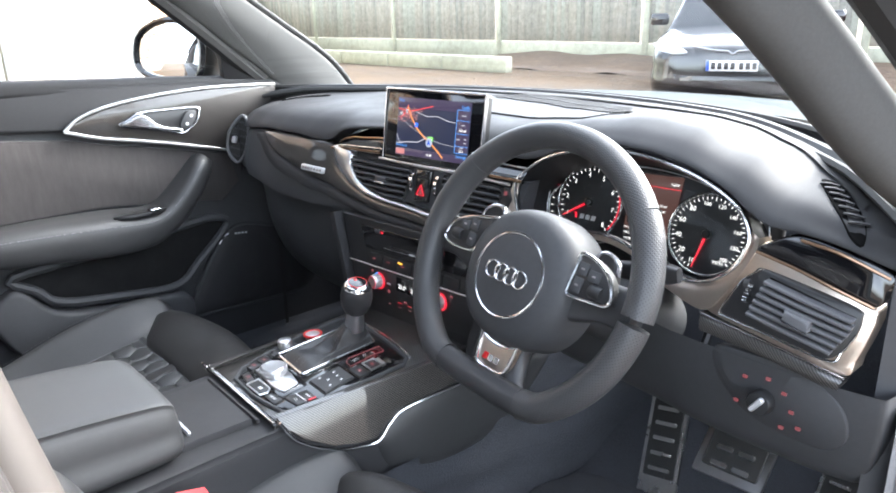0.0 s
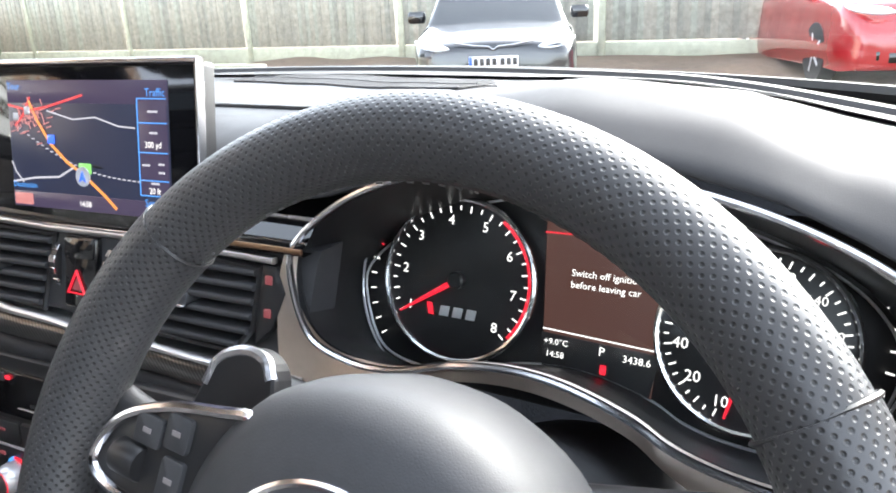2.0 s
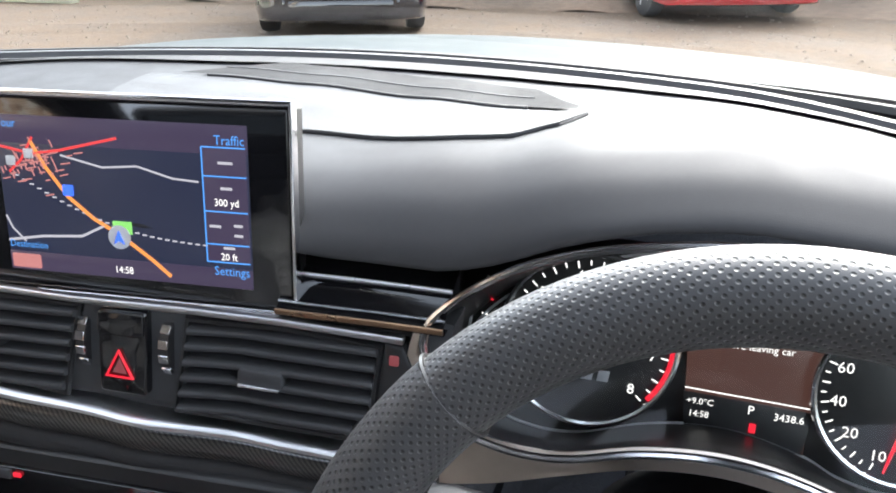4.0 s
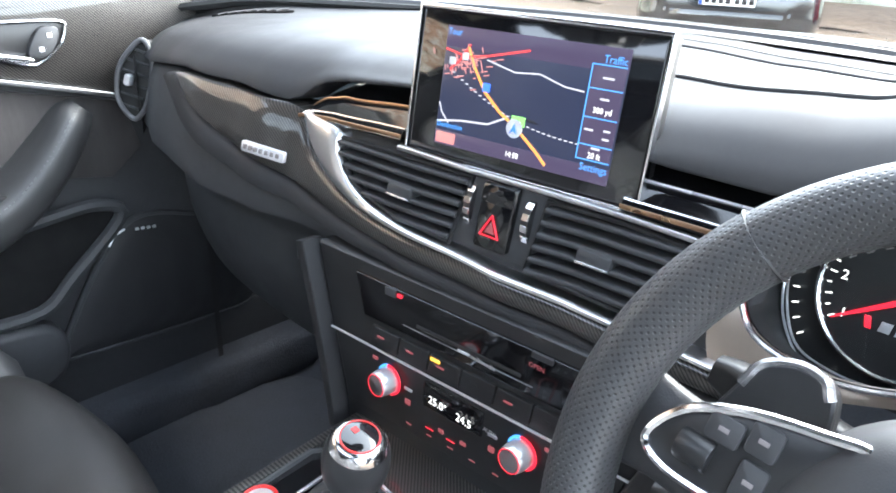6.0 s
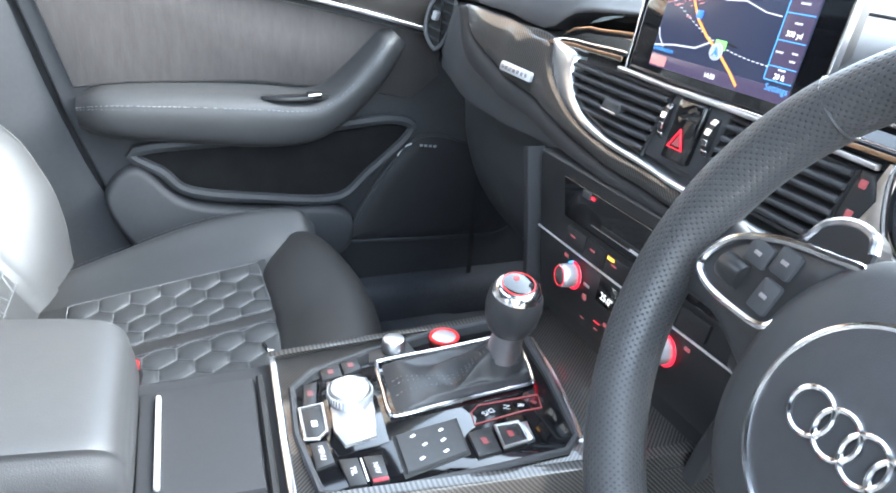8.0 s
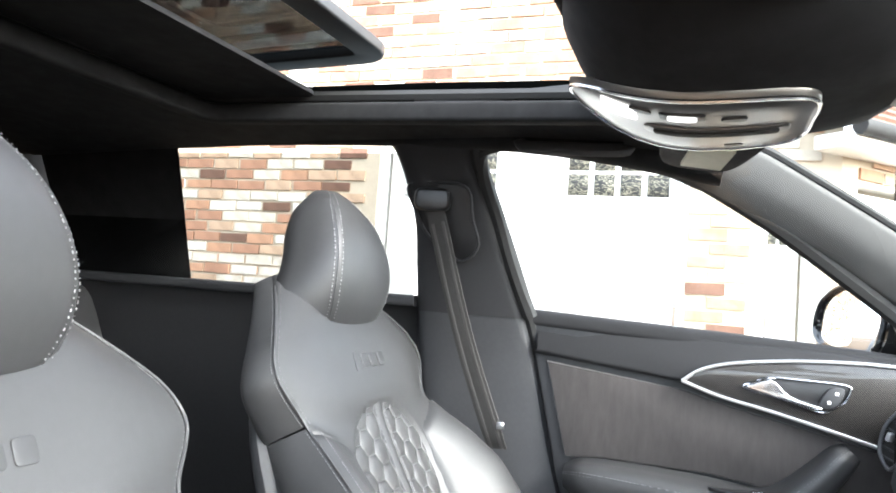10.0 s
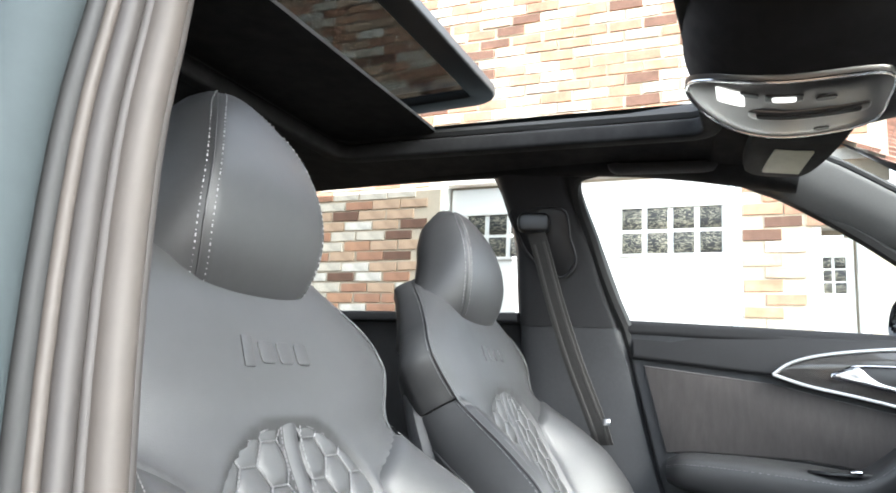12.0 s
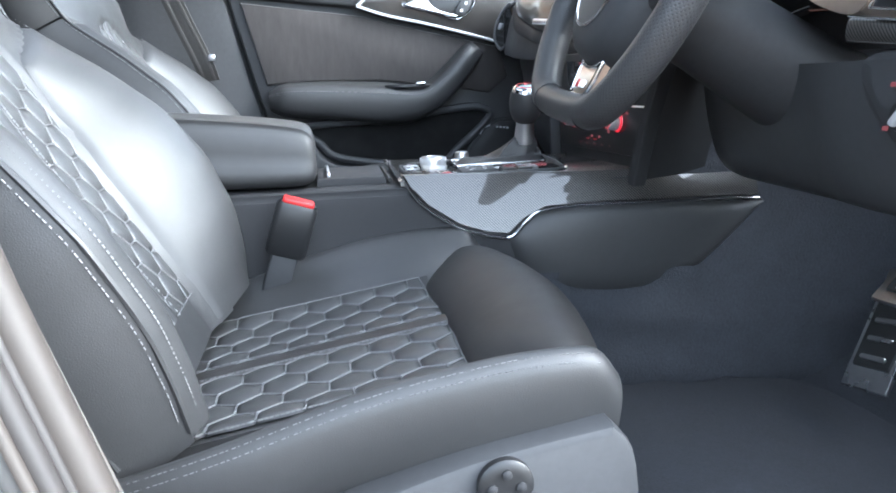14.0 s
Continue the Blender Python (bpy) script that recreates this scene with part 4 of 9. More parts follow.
# upper pad, lofted across the car: a lip over the trims, a rounded front and a top that falls to the windscreen
LIP = [(-0.76, 0.872), (-0.60, 0.886), (-0.46, 0.900), (-0.353, 0.898), (-0.275, 0.889), (-0.256, 0.903), (-0.24, 0.912), (-0.207, 0.919), (-0.118, 0.927), (-0.03, 0.925), (0.06, 0.916), (0.128, 0.911), (0.205, 0.910), (0.233, 0.917), (0.272, 0.933), (0.315, 0.944), (0.36, 0.949), (0.42, 0.946), (0.48, 0.934), (0.53, 0.914), (0.555, 0.896), (0.58, 0.884), (0.617, 0.884), (0.66, 0.879), (0.71, 0.864), (0.76, 0.85)]
CREST = [(-0.76, 0.915), (-0.55, 0.936), (-0.30, 0.944), (-0.05, 0.948), (0.10, 0.950), (0.20, 0.958), (0.28, 0.972), (0.36, 0.980), (0.44, 0.975), (0.52, 0.952), (0.60, 0.920), (0.68, 0.904), (0.76, 0.885)]


def lip(x):
    for (a, va), (b, vb) in zip(LIP, LIP[1:]):
        if x <= b:
            return va + (vb - va) * max(0.0, x - a) / (b - a)
    return LIP[-1][1]


rings = []
for i in range(91):
    x = -0.75 + 1.5 * i / 90
    zl = sum(lip(x + d) for d in (-0.006, 0, 0.006)) / 3
    zc = max(table(CREST, x), zl + 0.016)
    yl = on_dash(x, zl, 0.004).y
    yw = ws_y(x)
    deep = max(0.03, yw - yl)
    zt = min(0.956 - 0.02 * step(0.60, 0.75, abs(x)) - 0.016 * step(0.35, 0.62, x), zc + 0.012)
    yc = yl + min(0.085, 0.42 * deep)
    rings.append([V(x, yl + deep + 0.012, zt - 0.02), V(x, yl + deep - 0.004, zt), V(x, yl + deep - min(0.035, 0.2 * deep), zt + 0.001), V(x, yc + (yl + deep - yc) * 0.45, zt * 0.55 + zc * 0.45), V(x, yc, zc), V(x, yl + min(0.036, 0.2 * deep), zl + 0.78 * (zc - zl)), V(x, yl + min(0.010, 0.08 * deep), zl + 0.38 * (zc - zl)), V(x, yl, zl + 0.004), V(x, yl + 0.004, zl), V(x, yl + 0.035, zl - 0.002)])
PAD_LINES = [curve(r, 38) for r in rings]
part("upper_pad", skin(PAD_LINES, False), PAD, dash, "soft black upper dashboard pad")

# grooved edge along the windscreen
edge_line = [V(x, ws_y(x) - 0.045, 0.954 - 0.02 * step(0.6, 0.75, abs(x)) - 0.016 * step(0.35, 0.62, x)) for x in [-0.74 + 1.48 * i / 50 for i in range(51)]]
part("screen_edge_bead", tube(edge_line, 0.006, 6), RUBBER, dash, "black bead along the windscreen")
part("screen_edge_lip", tube([p + V(0, 0.022, 0.002) for p in edge_line], 0.009, 6), PAD_DARK, dash)
def pad_z(x, y):
    """Height of the pad's top over a place."""
    f = min(89.999, max(0.0, (x + 0.75) / 1.5 * 90))
    heights = []
    for line in (PAD_LINES[int(f)], PAD_LINES[int(f) + 1]):
        for p, q in zip(line, line[1:]):
            if q.y <= y <= p.y:
                break
        heights.append(q.z + (p.z - q.z) * (y - q.y) / max(1e-6, p.y - q.y))
    return heights[0] + (heights[1] - heights[0]) * (f - int(f))


# dark channel along the windscreen
CHANNEL = [(-0.72, 0.010), (-0.3, 0.014), (-0.12, 0.030), (0.3, 0.034), (0.5, 0.028), (0.68, 0.014)]
rows = []
for k in range(61):
    x = -0.72 + 1.38 * k / 60
    y1, w = ws_y(x) - 0.040, table(CHANNEL, x)
    rows.append([V(x, y, pad_z(x, y) + 0.0032) for y in (y1, y1 - 0.33 * w, y1 - 0.66 * w, y1 - w)])
part("screen_channel", skin(rows, False), RUBBER, dash, "black channel along the windscreen")


# defroster slot and centre loudspeaker, flush in the pad
def slot_y(x):
    return table([(-0.19, 0.306), (-0.10, 0.304), (0.0, 0.291), (0.116, 0.264), (0.20, 0.236), (0.262, 0.212)], x)


def grille_y(x):
    return table([(-0.182, 0.285), (-0.176, 0.245), (-0.160, 0.212), (-0.10, 0.178), (0.0, 0.163), (0.069, 0.157), (0.165, 0.147), (0.215, 0.154), (0.245, 0.172), (0.256, 0.192), (0.260, 0.208)], x)


# glare-free near-black that paints the shade inside vent openings that have no depth
SLOT_SHADE = surface("slot shade", (0.004, 0.004, 0.004), 0.95, spec=0.05, bump=0.0)
SLOT_MESH = surface("defroster mesh", (0.016, 0.016, 0.017), 0.8, spec=0.2, grain=160, bump=0.6, relief="dots", dist=0.001)
GRILLE = surface("speaker cloth", (0.050, 0.050, 0.053), 0.6, spec=0.34, grain=160, bump=0.9, relief="dots", dist=0.001)
xs = [-0.182 + 0.442 * i / 60 for i in range(61)]
part("speaker_grille", skin([[V(x, y, pad_z(x, y) + 0.0028) for y in [grille_y(x) + (slot_y(x) - grille_y(x)) * k / 12 for k in range(13)]] for x in xs], False), GRILLE, dash, "fine-meshed centre speaker grille")
part("grille_edge", tube([V(x, grille_y(x), pad_z(x, grille_y(x)) + 0.0010) for x in xs], 0.0014, 6), PAD, dash)
xs = [-0.150 + 0.402 * i / 50 for i in range(51)]
part("defrost_slot", skin([[V(x, y, pad_z(x, y) + 0.0040) for y in [slot_y(x) + 0.004 + 0.070 * k / 10 * min(1, 12 * (x + 0.151), 18 * (0.2535 - x) + 0.15) for k in range(11)]] for x in xs], False), SLOT_MESH, dash, "black defroster slot")
for d in (0.002, 0.036):
    part("slot_rib", tube([V(x, slot_y(x) + d, pad_z(x, slot_y(x) + d) + 0.0036) for x in xs[4:-5]], 0.0014, 6), PAD_DARK, dash)
for sx, cx, cy, along_ in ((1, 0.637, 0.085, -48), (-1, -0.585, 0.145, 34)):
    ca, sa = math.cos(radians(along_)), math.sin(radians(along_))

    def flush(u, v, h, cx=cx, cy=cy, ca=ca, sa=sa):
        x, y = cx + u * ca - v * sa, cy + u * sa + v * ca
        return V(x, y, pad_z(x, y) + h)
    o = smooth_outline([(-0.058, -0.004), (0.0, -0.013), (0.052, -0.011), (0.060, 0.002), (0.0, 0.012), (-0.046, 0.009)], 28)
    vent = part("demister", slab(o, lambda u, v, h: flush(u, v, h + 0.0022), 0.004, 0.001), SLOT_SHADE, dash, "small demister vent, its depth coloured black")
    for k in range(7):
        u = -0.042 + 0.0145 * k
        part("demister_slat", sweep([flush(u - 0.006, -0.009, 0.0024), flush(u, 0, 0.0032), flush(u + 0.006, 0.008, 0.0024)], rounded(-0.0028, -0.001, 0.0028, 0.001, 0.0006), False), PAD, vent)


def strip(name, upper, lower, n, proud, thick, material, label=""):
    """A band on the dashboard's front between two lines of (x, z), rounded at its edges."""
    a, b = curve([(x, 0, z) for x, z in upper], n), curve([(x, 0, z) for x, z in lower], n)
    rings = []
    for p, q in zip(a, b):
        pts = []
        for f, h in ((0, -thick), (0.0, proud - 0.003), (0.06, proud), (0.3, proud + 0.002), (0.7, proud + 0.002), (0.94, proud), (1.0, proud - 0.003), (1.0, -thick)):
            r = p + (q - p) * f
            pts.append(on_dash(r.x, r.z, h))
        rings.append(pts)
    return part(name, skin(rings, True, True), material, dash, label)


# front panel behind the trims
strip("front_panel", [(-0.74, 0.875), (-0.6, 0.884), (-0.46, 0.894), (-0.3, 0.888), (-0.14, 0.879), (0.0, 0.876), (0.21, 0.876)], [(-0.74, 0.80), (-0.6, 0.79), (-0.3, 0.765), (0.0, 0.765), (0.2, 0.765)], 40, -0.004, 0.03, PAD_DARK, "black front panel")
strip("carbon_panel", [(-0.468, 0.895), (-0.44, 0.8965), (-0.40, 0.8955), (-0.33, 0.8915), (-0.262, 0.8845), (-0.236, 0.852), (-0.195, 0.828), (-0.145, 0.812), (-0.09, 0.805), (-0.01, 0.802), (0.10, 0.795), (0.21, 0.793)],
      [(-0.465, 0.891), (-0.445, 0.873), (-0.41, 0.857), (-0.36, 0.839), (-0.30, 0.822), (-0.25, 0.810), (-0.20, 0.800), (-0.145, 0.792), (-0.09, 0.787), (-0.01, 0.783), (0.10, 0.777), (0.21, 0.776)], 110, 0.010, 0.02, CARBON, "glossy carbon fibre inlay")
strip("chrome_sweep", [(-0.244, 0.8850), (-0.198, 0.8780), (-0.190, 0.856), (-0.165, 0.832), (-0.118, 0.8165), (-0.027, 0.8085), (0.059, 0.8025), (0.148, 0.7995), (0.21, 0.798)],
      [(-0.250, 0.8825), (-0.234, 0.8560), (-0.205, 0.834), (-0.160, 0.8160), (-0.109, 0.8078), (-0.026, 0.8030), (0.060, 0.7965), (0.147, 0.7945), (0.21, 0.793)], 140, 0.013, 0.02, ALU, "satin aluminium sweep round the vents")
# soft moulded band under the carbon
strip("lower_roll", [(-0.50, 0.889), (-0.470, 0.889), (-0.449, 0.871), (-0.41, 0.854), (-0.36, 0.836), (-0.30, 0.819), (-0.25, 0.807), (-0.20, 0.797), (-0.145, 0.790), (-0.09, 0.785), (-0.01, 0.781), (0.10, 0.775), (0.21, 0.774)],
      [(-0.52, 0.880), (-0.497, 0.866), (-0.455, 0.842), (-0.41, 0.824), (-0.356, 0.808), (-0.30, 0.795), (-0.25, 0.786), (-0.199, 0.778), (-0.145, 0.773), (-0.09, 0.770), (-0.01, 0.768), (0.10, 0.764), (0.21, 0.762)], 90, 0.007, 0.02, PAD, "soft band under the carbon")
badge = part("model_badge", slab(rounded(-0.320, 0.8315, -0.266, 0.8425, 0.002), lambda u, v, h: on_dash(u, v - 0.10 * (u + 0.285), h + 0.0175), 0.004, 0.001), SILVER, dash, "small aluminium badge")
for k in range(7):
    part("badge_bar", slab(rounded(-0.316 + k * 0.0067, 0.835, -0.3118 + k * 0.0067, 0.8395, 0.0008), lambda u, v, h: on_dash(u, v - 0.10 * (u + 0.285), h + 0.0183), 0.002, 0.0003), GREY_PRINT, badge)
# recessed slots above the vents: piano black with bronze and chrome lines
def slot_top(x):
    return table([(-0.260, 0.8855), (-0.252, 0.899), (-0.236, 0.909), (-0.207, 0.916), (-0.117, 0.924), (0.0, 0.915), (0.128, 0.908), (0.21, 0.907)], x)


for x0, x1 in ((-0.260, -0.112), (0.105, 0.208)):
    rows, low, middle, high = [], [], [], []
    for i in range(25):
        x = x0 + (x1 - x0) * i / 24
        zb = 0.8785 + (0.004 * (x - x0) / (x1 - x0) if x0 < 0 else -0.002)
        k = (slot_top(x) - zb) / 0.036
        rows.append([on_dash(x, zb + z * k, h) for z, h in ((0.0, 0.0), (0.0, 0.009), (0.002, 0.011), (0.006, 0.010), (0.010, 0.006), (0.017, 0.001), (0.024, -0.006), (0.030, -0.018), (0.034, -0.034), (0.037, -0.050))])
        low.append(on_dash(x, zb + 0.0045 * k, 0.0112))
        middle.append(on_dash(x, zb + 0.0095 * k, 0.0070))
        high.append(on_dash(x, zb + 0.0235 * k, -0.0045))
    part("piano_panel", skin(rows, False), PIANO, dash, "piano-black trim above the vents")
    part("slot_bronze", sweep(low, rounded(-0.0010, -0.0018, 0.0010, 0.0018, 0.0006), False), BRONZE, dash, "thin bronze line")
    part("slot_chrome", tube(middle, 0.0011, 6), CHROME, dash, "thin chrome line")
    part("slot_chrome", tube(high, 0.0013, 6), BRONZE if x0 < 0 else SILVER, dash, "thin bright line")
part("display_ledge", sweep([on_dash(x, z, 0.010) for x, z in ((-0.112, 0.8785), (-0.03, 0.8765), (0.05, 0.8755), (0.11, 0.874), (0.185, 0.872))], rounded(-0.003, -0.0022, 0.003, 0.0022, 0.0015), False), ALU, dash, "satin line under the display")


def air_vent(name, outline, n_slats, tab_x, label):
    """A vent: recessed box, rim, slats and an adjusting tab, all on the dashboard's front."""
    vent = part(name, slab(outline, lambda u, v, h: on_dash(u, v, h - 0.006), 0.03, 0.001), RUBBER, dash, label)
    part("vent_rim", tube([on_dash(u, v, 0.006) for u, v in outline], 0.0028, 6, True, (0, -1, 0)), PLASTIC, vent)
    z0, z1 = min(v for _, v in outline), max(v for _, v in outline)
    for k in range(n_slats):
        z = z0 + (z1 - z0) * (k + 0.6) / (n_slats + 0.2)
        cross = []
        for (ua, va), (ub, vb) in zip(outline, outline[1:] + outline[:1]):
            if (va - z) * (vb - z) < 0:
                cross.append(ua + (ub - ua) * (z - va) / (vb - va))
        if len(cross) < 2:
            continue
        a, b = min(cross) + 0.001, max(cross) - 0.001
        line = [on_dash(a + (b - a) * i / 6, z, 0.002) for i in range(7)]
        part("vent_slat", sweep(line, rounded(-0.010, -0.0022, 0.010, 0.0022, 0.0018), False), PAD_DARK, vent)
    zc = (z0 + z1) / 2
    tab = part("vent_tab", slab(rounded(tab_x - 0.015, zc - 0.005, tab_x + 0.015, zc + 0.006, 0.003), lambda u, v, h: on_dash(u, v, h + 0.014), 0.014, 0.002), PAD_DARK, vent, "black vent tab")
    part("tab_edge", slab(rounded(tab_x - 0.014, zc - 0.0048, tab_x + 0.014, zc - 0.0028, 0.0008), lambda u, v, h: on_dash(u, v, h + 0.0155), 0.003, 0.0005), CHROME, tab)
    return vent


air_vent("air_vent", [(-0.200, 0.869), (-0.189, 0.853), (-0.172, 0.837), (-0.148, 0.826), (-0.112, 0.818), (-0.040, 0.8115), (-0.028, 0.8705), (-0.10, 0.872)], 6, -0.100, "slatted centre air vent")
air_vent("air_vent", [(0.046, 0.868), (0.038, 0.810), (0.150, 0.806), (0.166, 0.824), (0.170, 0.864), (0.11, 0.868)], 6, 0.096, "slatted centre air vent")
# hazard switch between them
hz = part("hazard_block", slab([(-0.026, 0.875), (-0.040, 0.812), (0.040, 0.812), (0.048, 0.876)], lambda u, v, h: on_dash(u, v, h + 0.006), 0.03, 0.003), PAD_DARK, dash, "black switch block")
part("hazard_button", slab(rounded(-0.013, 0.818, 0.021, 0.872, 0.003), lambda u, v, h: on_dash(u, v, h + 0.010), 0.012, 0.0025), PIANO, hz, "piano-black hazard button")
tri3 = [on_dash(x, z, 0.0112) for x, z in ((-0.0065, 0.830), (0.0125, 0.830), (0.0030, 0.847))]
part("hazard_triangle", tube(tri3, 0.0011, 6, True, (0, -1, 0)), RED_GLOW, hz, "red warning triangle")
part("hazard_triangle", slab([(-0.0020, 0.8325), (0.0080, 0.8325), (0.0030, 0.8415)], lambda u, v, h: on_dash(u, v, h + 0.0112), 0.0008, 0.0002), RED_DIM, hz, "red warning triangle")
part("hazard_recess", slab(rounded(-0.012, 0.856, 0.020, 0.871, 0.002), lambda u, v, h: on_dash(u, v, h + 0.0112), 0.0015, 0.0006), PIANO, hz, "glossy upper half of the button")
for xx in (-0.025, 0.033):
    wheel_ = part("vent_wheel", lathe([(0.0235, -0.0035), (0.025, -0.003), (0.025, 0.003), (0.0235, 0.0035)], axis(on_dash(xx, 0.844, -0.014), (1, 0, 0)), 32), PLASTIC, hz, "ribbed vent thumb wheel")
    for k in range(5):
        a = radians(-44 + 22 * k)
        c = on_dash(xx, 0.844, -0.014)
        part("wheel_rib", box(-0.0034, -0.0030, -0.001, 0.0034, 0.0030, 0.0014, 0.0004, None, axis(c + V(0, -0.0245 * math.cos(a), 0.0245 * math.sin(a)), (0, -math.cos(a), math.sin(a)))), CHROME, wheel_)
# buttons beside the driver's centre vent
bk = part("button_column", slab([(0.172, 0.868), (0.184, 0.867), (0.192, 0.850), (0.183, 0.826), (0.168, 0.812), (0.168, 0.826)], lambda u, v, h: on_dash(u, v, h + 0.008), 0.03, 0.003), PLASTIC, dash, "black button column")
for z in (0.858, 0.836):
    part("button_mark", slab(rounded(0.176, z - 0.0030, 0.182, z + 0.0030, 0.001), lambda u, v, h: on_dash(u, v, h + 0.0086), 0.001, 0.0003), RED_DIM, bk, "faint red symbol")

# small side vent at the passenger end
sv = smooth_outline([(-0.050, -0.006), (-0.030, 0.018), (0.010, 0.024), (0.045, 0.010), (0.057, -0.004), (0.034, -0.020), (-0.015, -0.024), (-0.042, -0.018)], 36)
for sx, cx, cy, cz in ((-1, -0.642, -0.008, 0.853),):
    mm = axis((cx, cy, cz), (-sx * 0.62, -0.78, 0.12), (0.25 * -sx, 0.1, 0.97))
    ev = part("end_vent", slab(sv, lambda u, v, h, mm=mm: mm @ V(u, v, h), 0.03, 0.002), RUBBER, dash, "oval side air vent")
    part("end_vent_rim", tube([mm @ V(u, v, 0.003) for u, v in sv], 0.0036, 8, True, (0, -1, 0)), PILLAR_GREY, ev, "satin grey vent ring")
    for k in range(6):
        w = 0.021 - 0.0030 * abs(k - 2.5)
        part("vent_slat", box(-0.0018, -w, -0.004, 0.0018, w, 0.002, 0.0006, None, mm @ pose(-0.036 + 0.0155 * k, 0, 0)), PAD_DARK, ev)
    part("vent_tab", box(-0.008, -0.005, 0, 0.008, 0.005, 0.012, 0.002, None, mm @ pose(0.0, 0.006, 0)), SILVER, ev)
part("end_cheek", loft([[V(-0.745, 0.16, z), V(-0.725, 0.085, z), V(-0.69, 0.03, z - 0.004), V(-0.63, -0.012, z - 0.008)] for z in (0.895, 0.88, 0.86, 0.82, 0.79)], 14, 14, False, False), PAD, dash, "soft black dashboard end")

# driver's vent with its aluminium frame
def corner_plate(name, outline, n, proud, thick, material, parent, label=""):
    return part(name, slab(smooth_outline(outline, n), lambda u, v, h: on_dash(u, v, h + proud), thick, 0.002), material, parent, label)


corner_plate("driver_frame", [(0.530, 0.777), (0.538, 0.792), (0.552, 0.818), (0.566, 0.845), (0.574, 0.856), (0.62, 0.847), (0.66, 0.836), (0.700, 0.824), (0.706, 0.812), (0.703, 0.79), (0.697, 0.766), (0.691, 0.749), (0.65, 0.755), (0.59, 0.765)], 90, 0.004, 0.03, WARM_ALU, dash, "satin aluminium vent frame")
dv = corner_plate("driver_vent", [(0.5495, 0.783), (0.557, 0.803), (0.568, 0.823), (0.578, 0.836), (0.588, 0.8395), (0.64, 0.831), (0.689, 0.8205), (0.6945, 0.811), (0.693, 0.795), (0.684, 0.775), (0.672, 0.764), (0.65, 0.766), (0.60, 0.773), (0.556, 0.779)], 90, 0.009, 0.012, PLASTIC, dash, "slatted driver's air vent")
# filled plate; its black colour stands for the shade between the slats
part("vent_well", slab([(0.597, 0.834), (0.581, 0.786), (0.672, 0.769), (0.683, 0.785), (0.689, 0.813)], lambda u, v, h: on_dash(u, v, h + 0.0096), 0.01, 0.002), SLOT_SHADE, dv)
for k in range(6):
    f = (k + 0.55) / 6.2
    a, b = V(0.582 + 0.015 * f, 0, 0.788 + 0.047 * f), V(0.674 + 0.016 * min(1, f * 1.5), 0, 0.7705 + 0.044 * f)
    part("vent_slat", sweep([on_dash(p.x, p.z, 0.0140) for p in (a, a.lerp(b, 0.5), b)], rounded(-0.007, -0.0022, 0.007, 0.0022, 0.0016), False), PILLAR_GREY, dv)
tab_ = part("vent_tab", slab([(0.624, 0.798), (0.625, 0.809), (0.654, 0.803), (0.653, 0.791)], lambda u, v, h: on_dash(u, v, h + 0.027), 0.016, 0.003), PILLAR_GREY, dv, "grey vent tab")
part("tab_edge", tube([on_dash(0.625, 0.798, 0.027), on_dash(0.653, 0.791, 0.027)], 0.0013, 6), CHROME, tab_)
vw = part("vent_wheel", lathe([(0.016, -0.0045), (0.018, -0.0035), (0.018, 0.0035), (0.016, 0.0045)], axis(on_dash(0.577, 0.811, -0.003), (1, 0, 0.30)), 24), PLASTIC, dv, "ribbed vent thumb wheel")
for k in range(5):
    a = radians(-36 + 18 * k)
    part("wheel_rib", box(-0.003, -0.0020, -0.001, 0.003, 0.0020, 0.0012, 0.0004, None, axis(on_dash(0.577, 0.811, -0.003) + V(0.005 * math.sin(a), -0.0178 * math.cos(a), 0.0170 * math.sin(a)), (0, -math.cos(a), math.sin(a)))), CHROME, vw)
part("vent_edge", tube(curve([on_dash(x, z, 0.0095) for x, z in ((0.588, 0.8405), (0.568, 0.824), (0.5490, 0.784), (0.556, 0.7785), (0.60, 0.7725), (0.672, 0.7630), (0.684, 0.774), (0.694, 0.796))], 50), 0.0013, 6), CHROME, dv, "bright vent edge")
corner_plate("driver_piano", [(0.574, 0.8585), (0.59, 0.871), (0.617, 0.8815), (0.66, 0.876), (0.712, 0.860), (0.709, 0.842), (0.703, 0.8255), (0.66, 0.8375), (0.62, 0.8485)], 60, 0.005, 0.02, PIANO, dash, "piano-black trim above the vent")
for line_ in (((0.575, 0.8575), (0.62, 0.8485), (0.66, 0.8380), (0.703, 0.8250)), ((0.62, 0.879), (0.66, 0.8735), (0.711, 0.8565))):
    part("piano_line", tube(curve([on_dash(x, z, 0.0075) for x, z in line_], 14), 0.0018, 6), BRONZE, dash, "thin bronze line")
strip("driver_carbon", [(0.525, 0.7735), (0.60, 0.763), (0.691, 0.7475)], [(0.528, 0.752), (0.61, 0.744), (0.687, 0.733)], 24, 0.008, 0.02, CARBON, "glossy carbon fibre strip")
part("carbon_line", tube([on_dash(x, z, 0.010) for x, z in ((0.525, 0.7745), (0.60, 0.7640), (0.691, 0.7485))], 0.0012, 6), CHROME, dash)
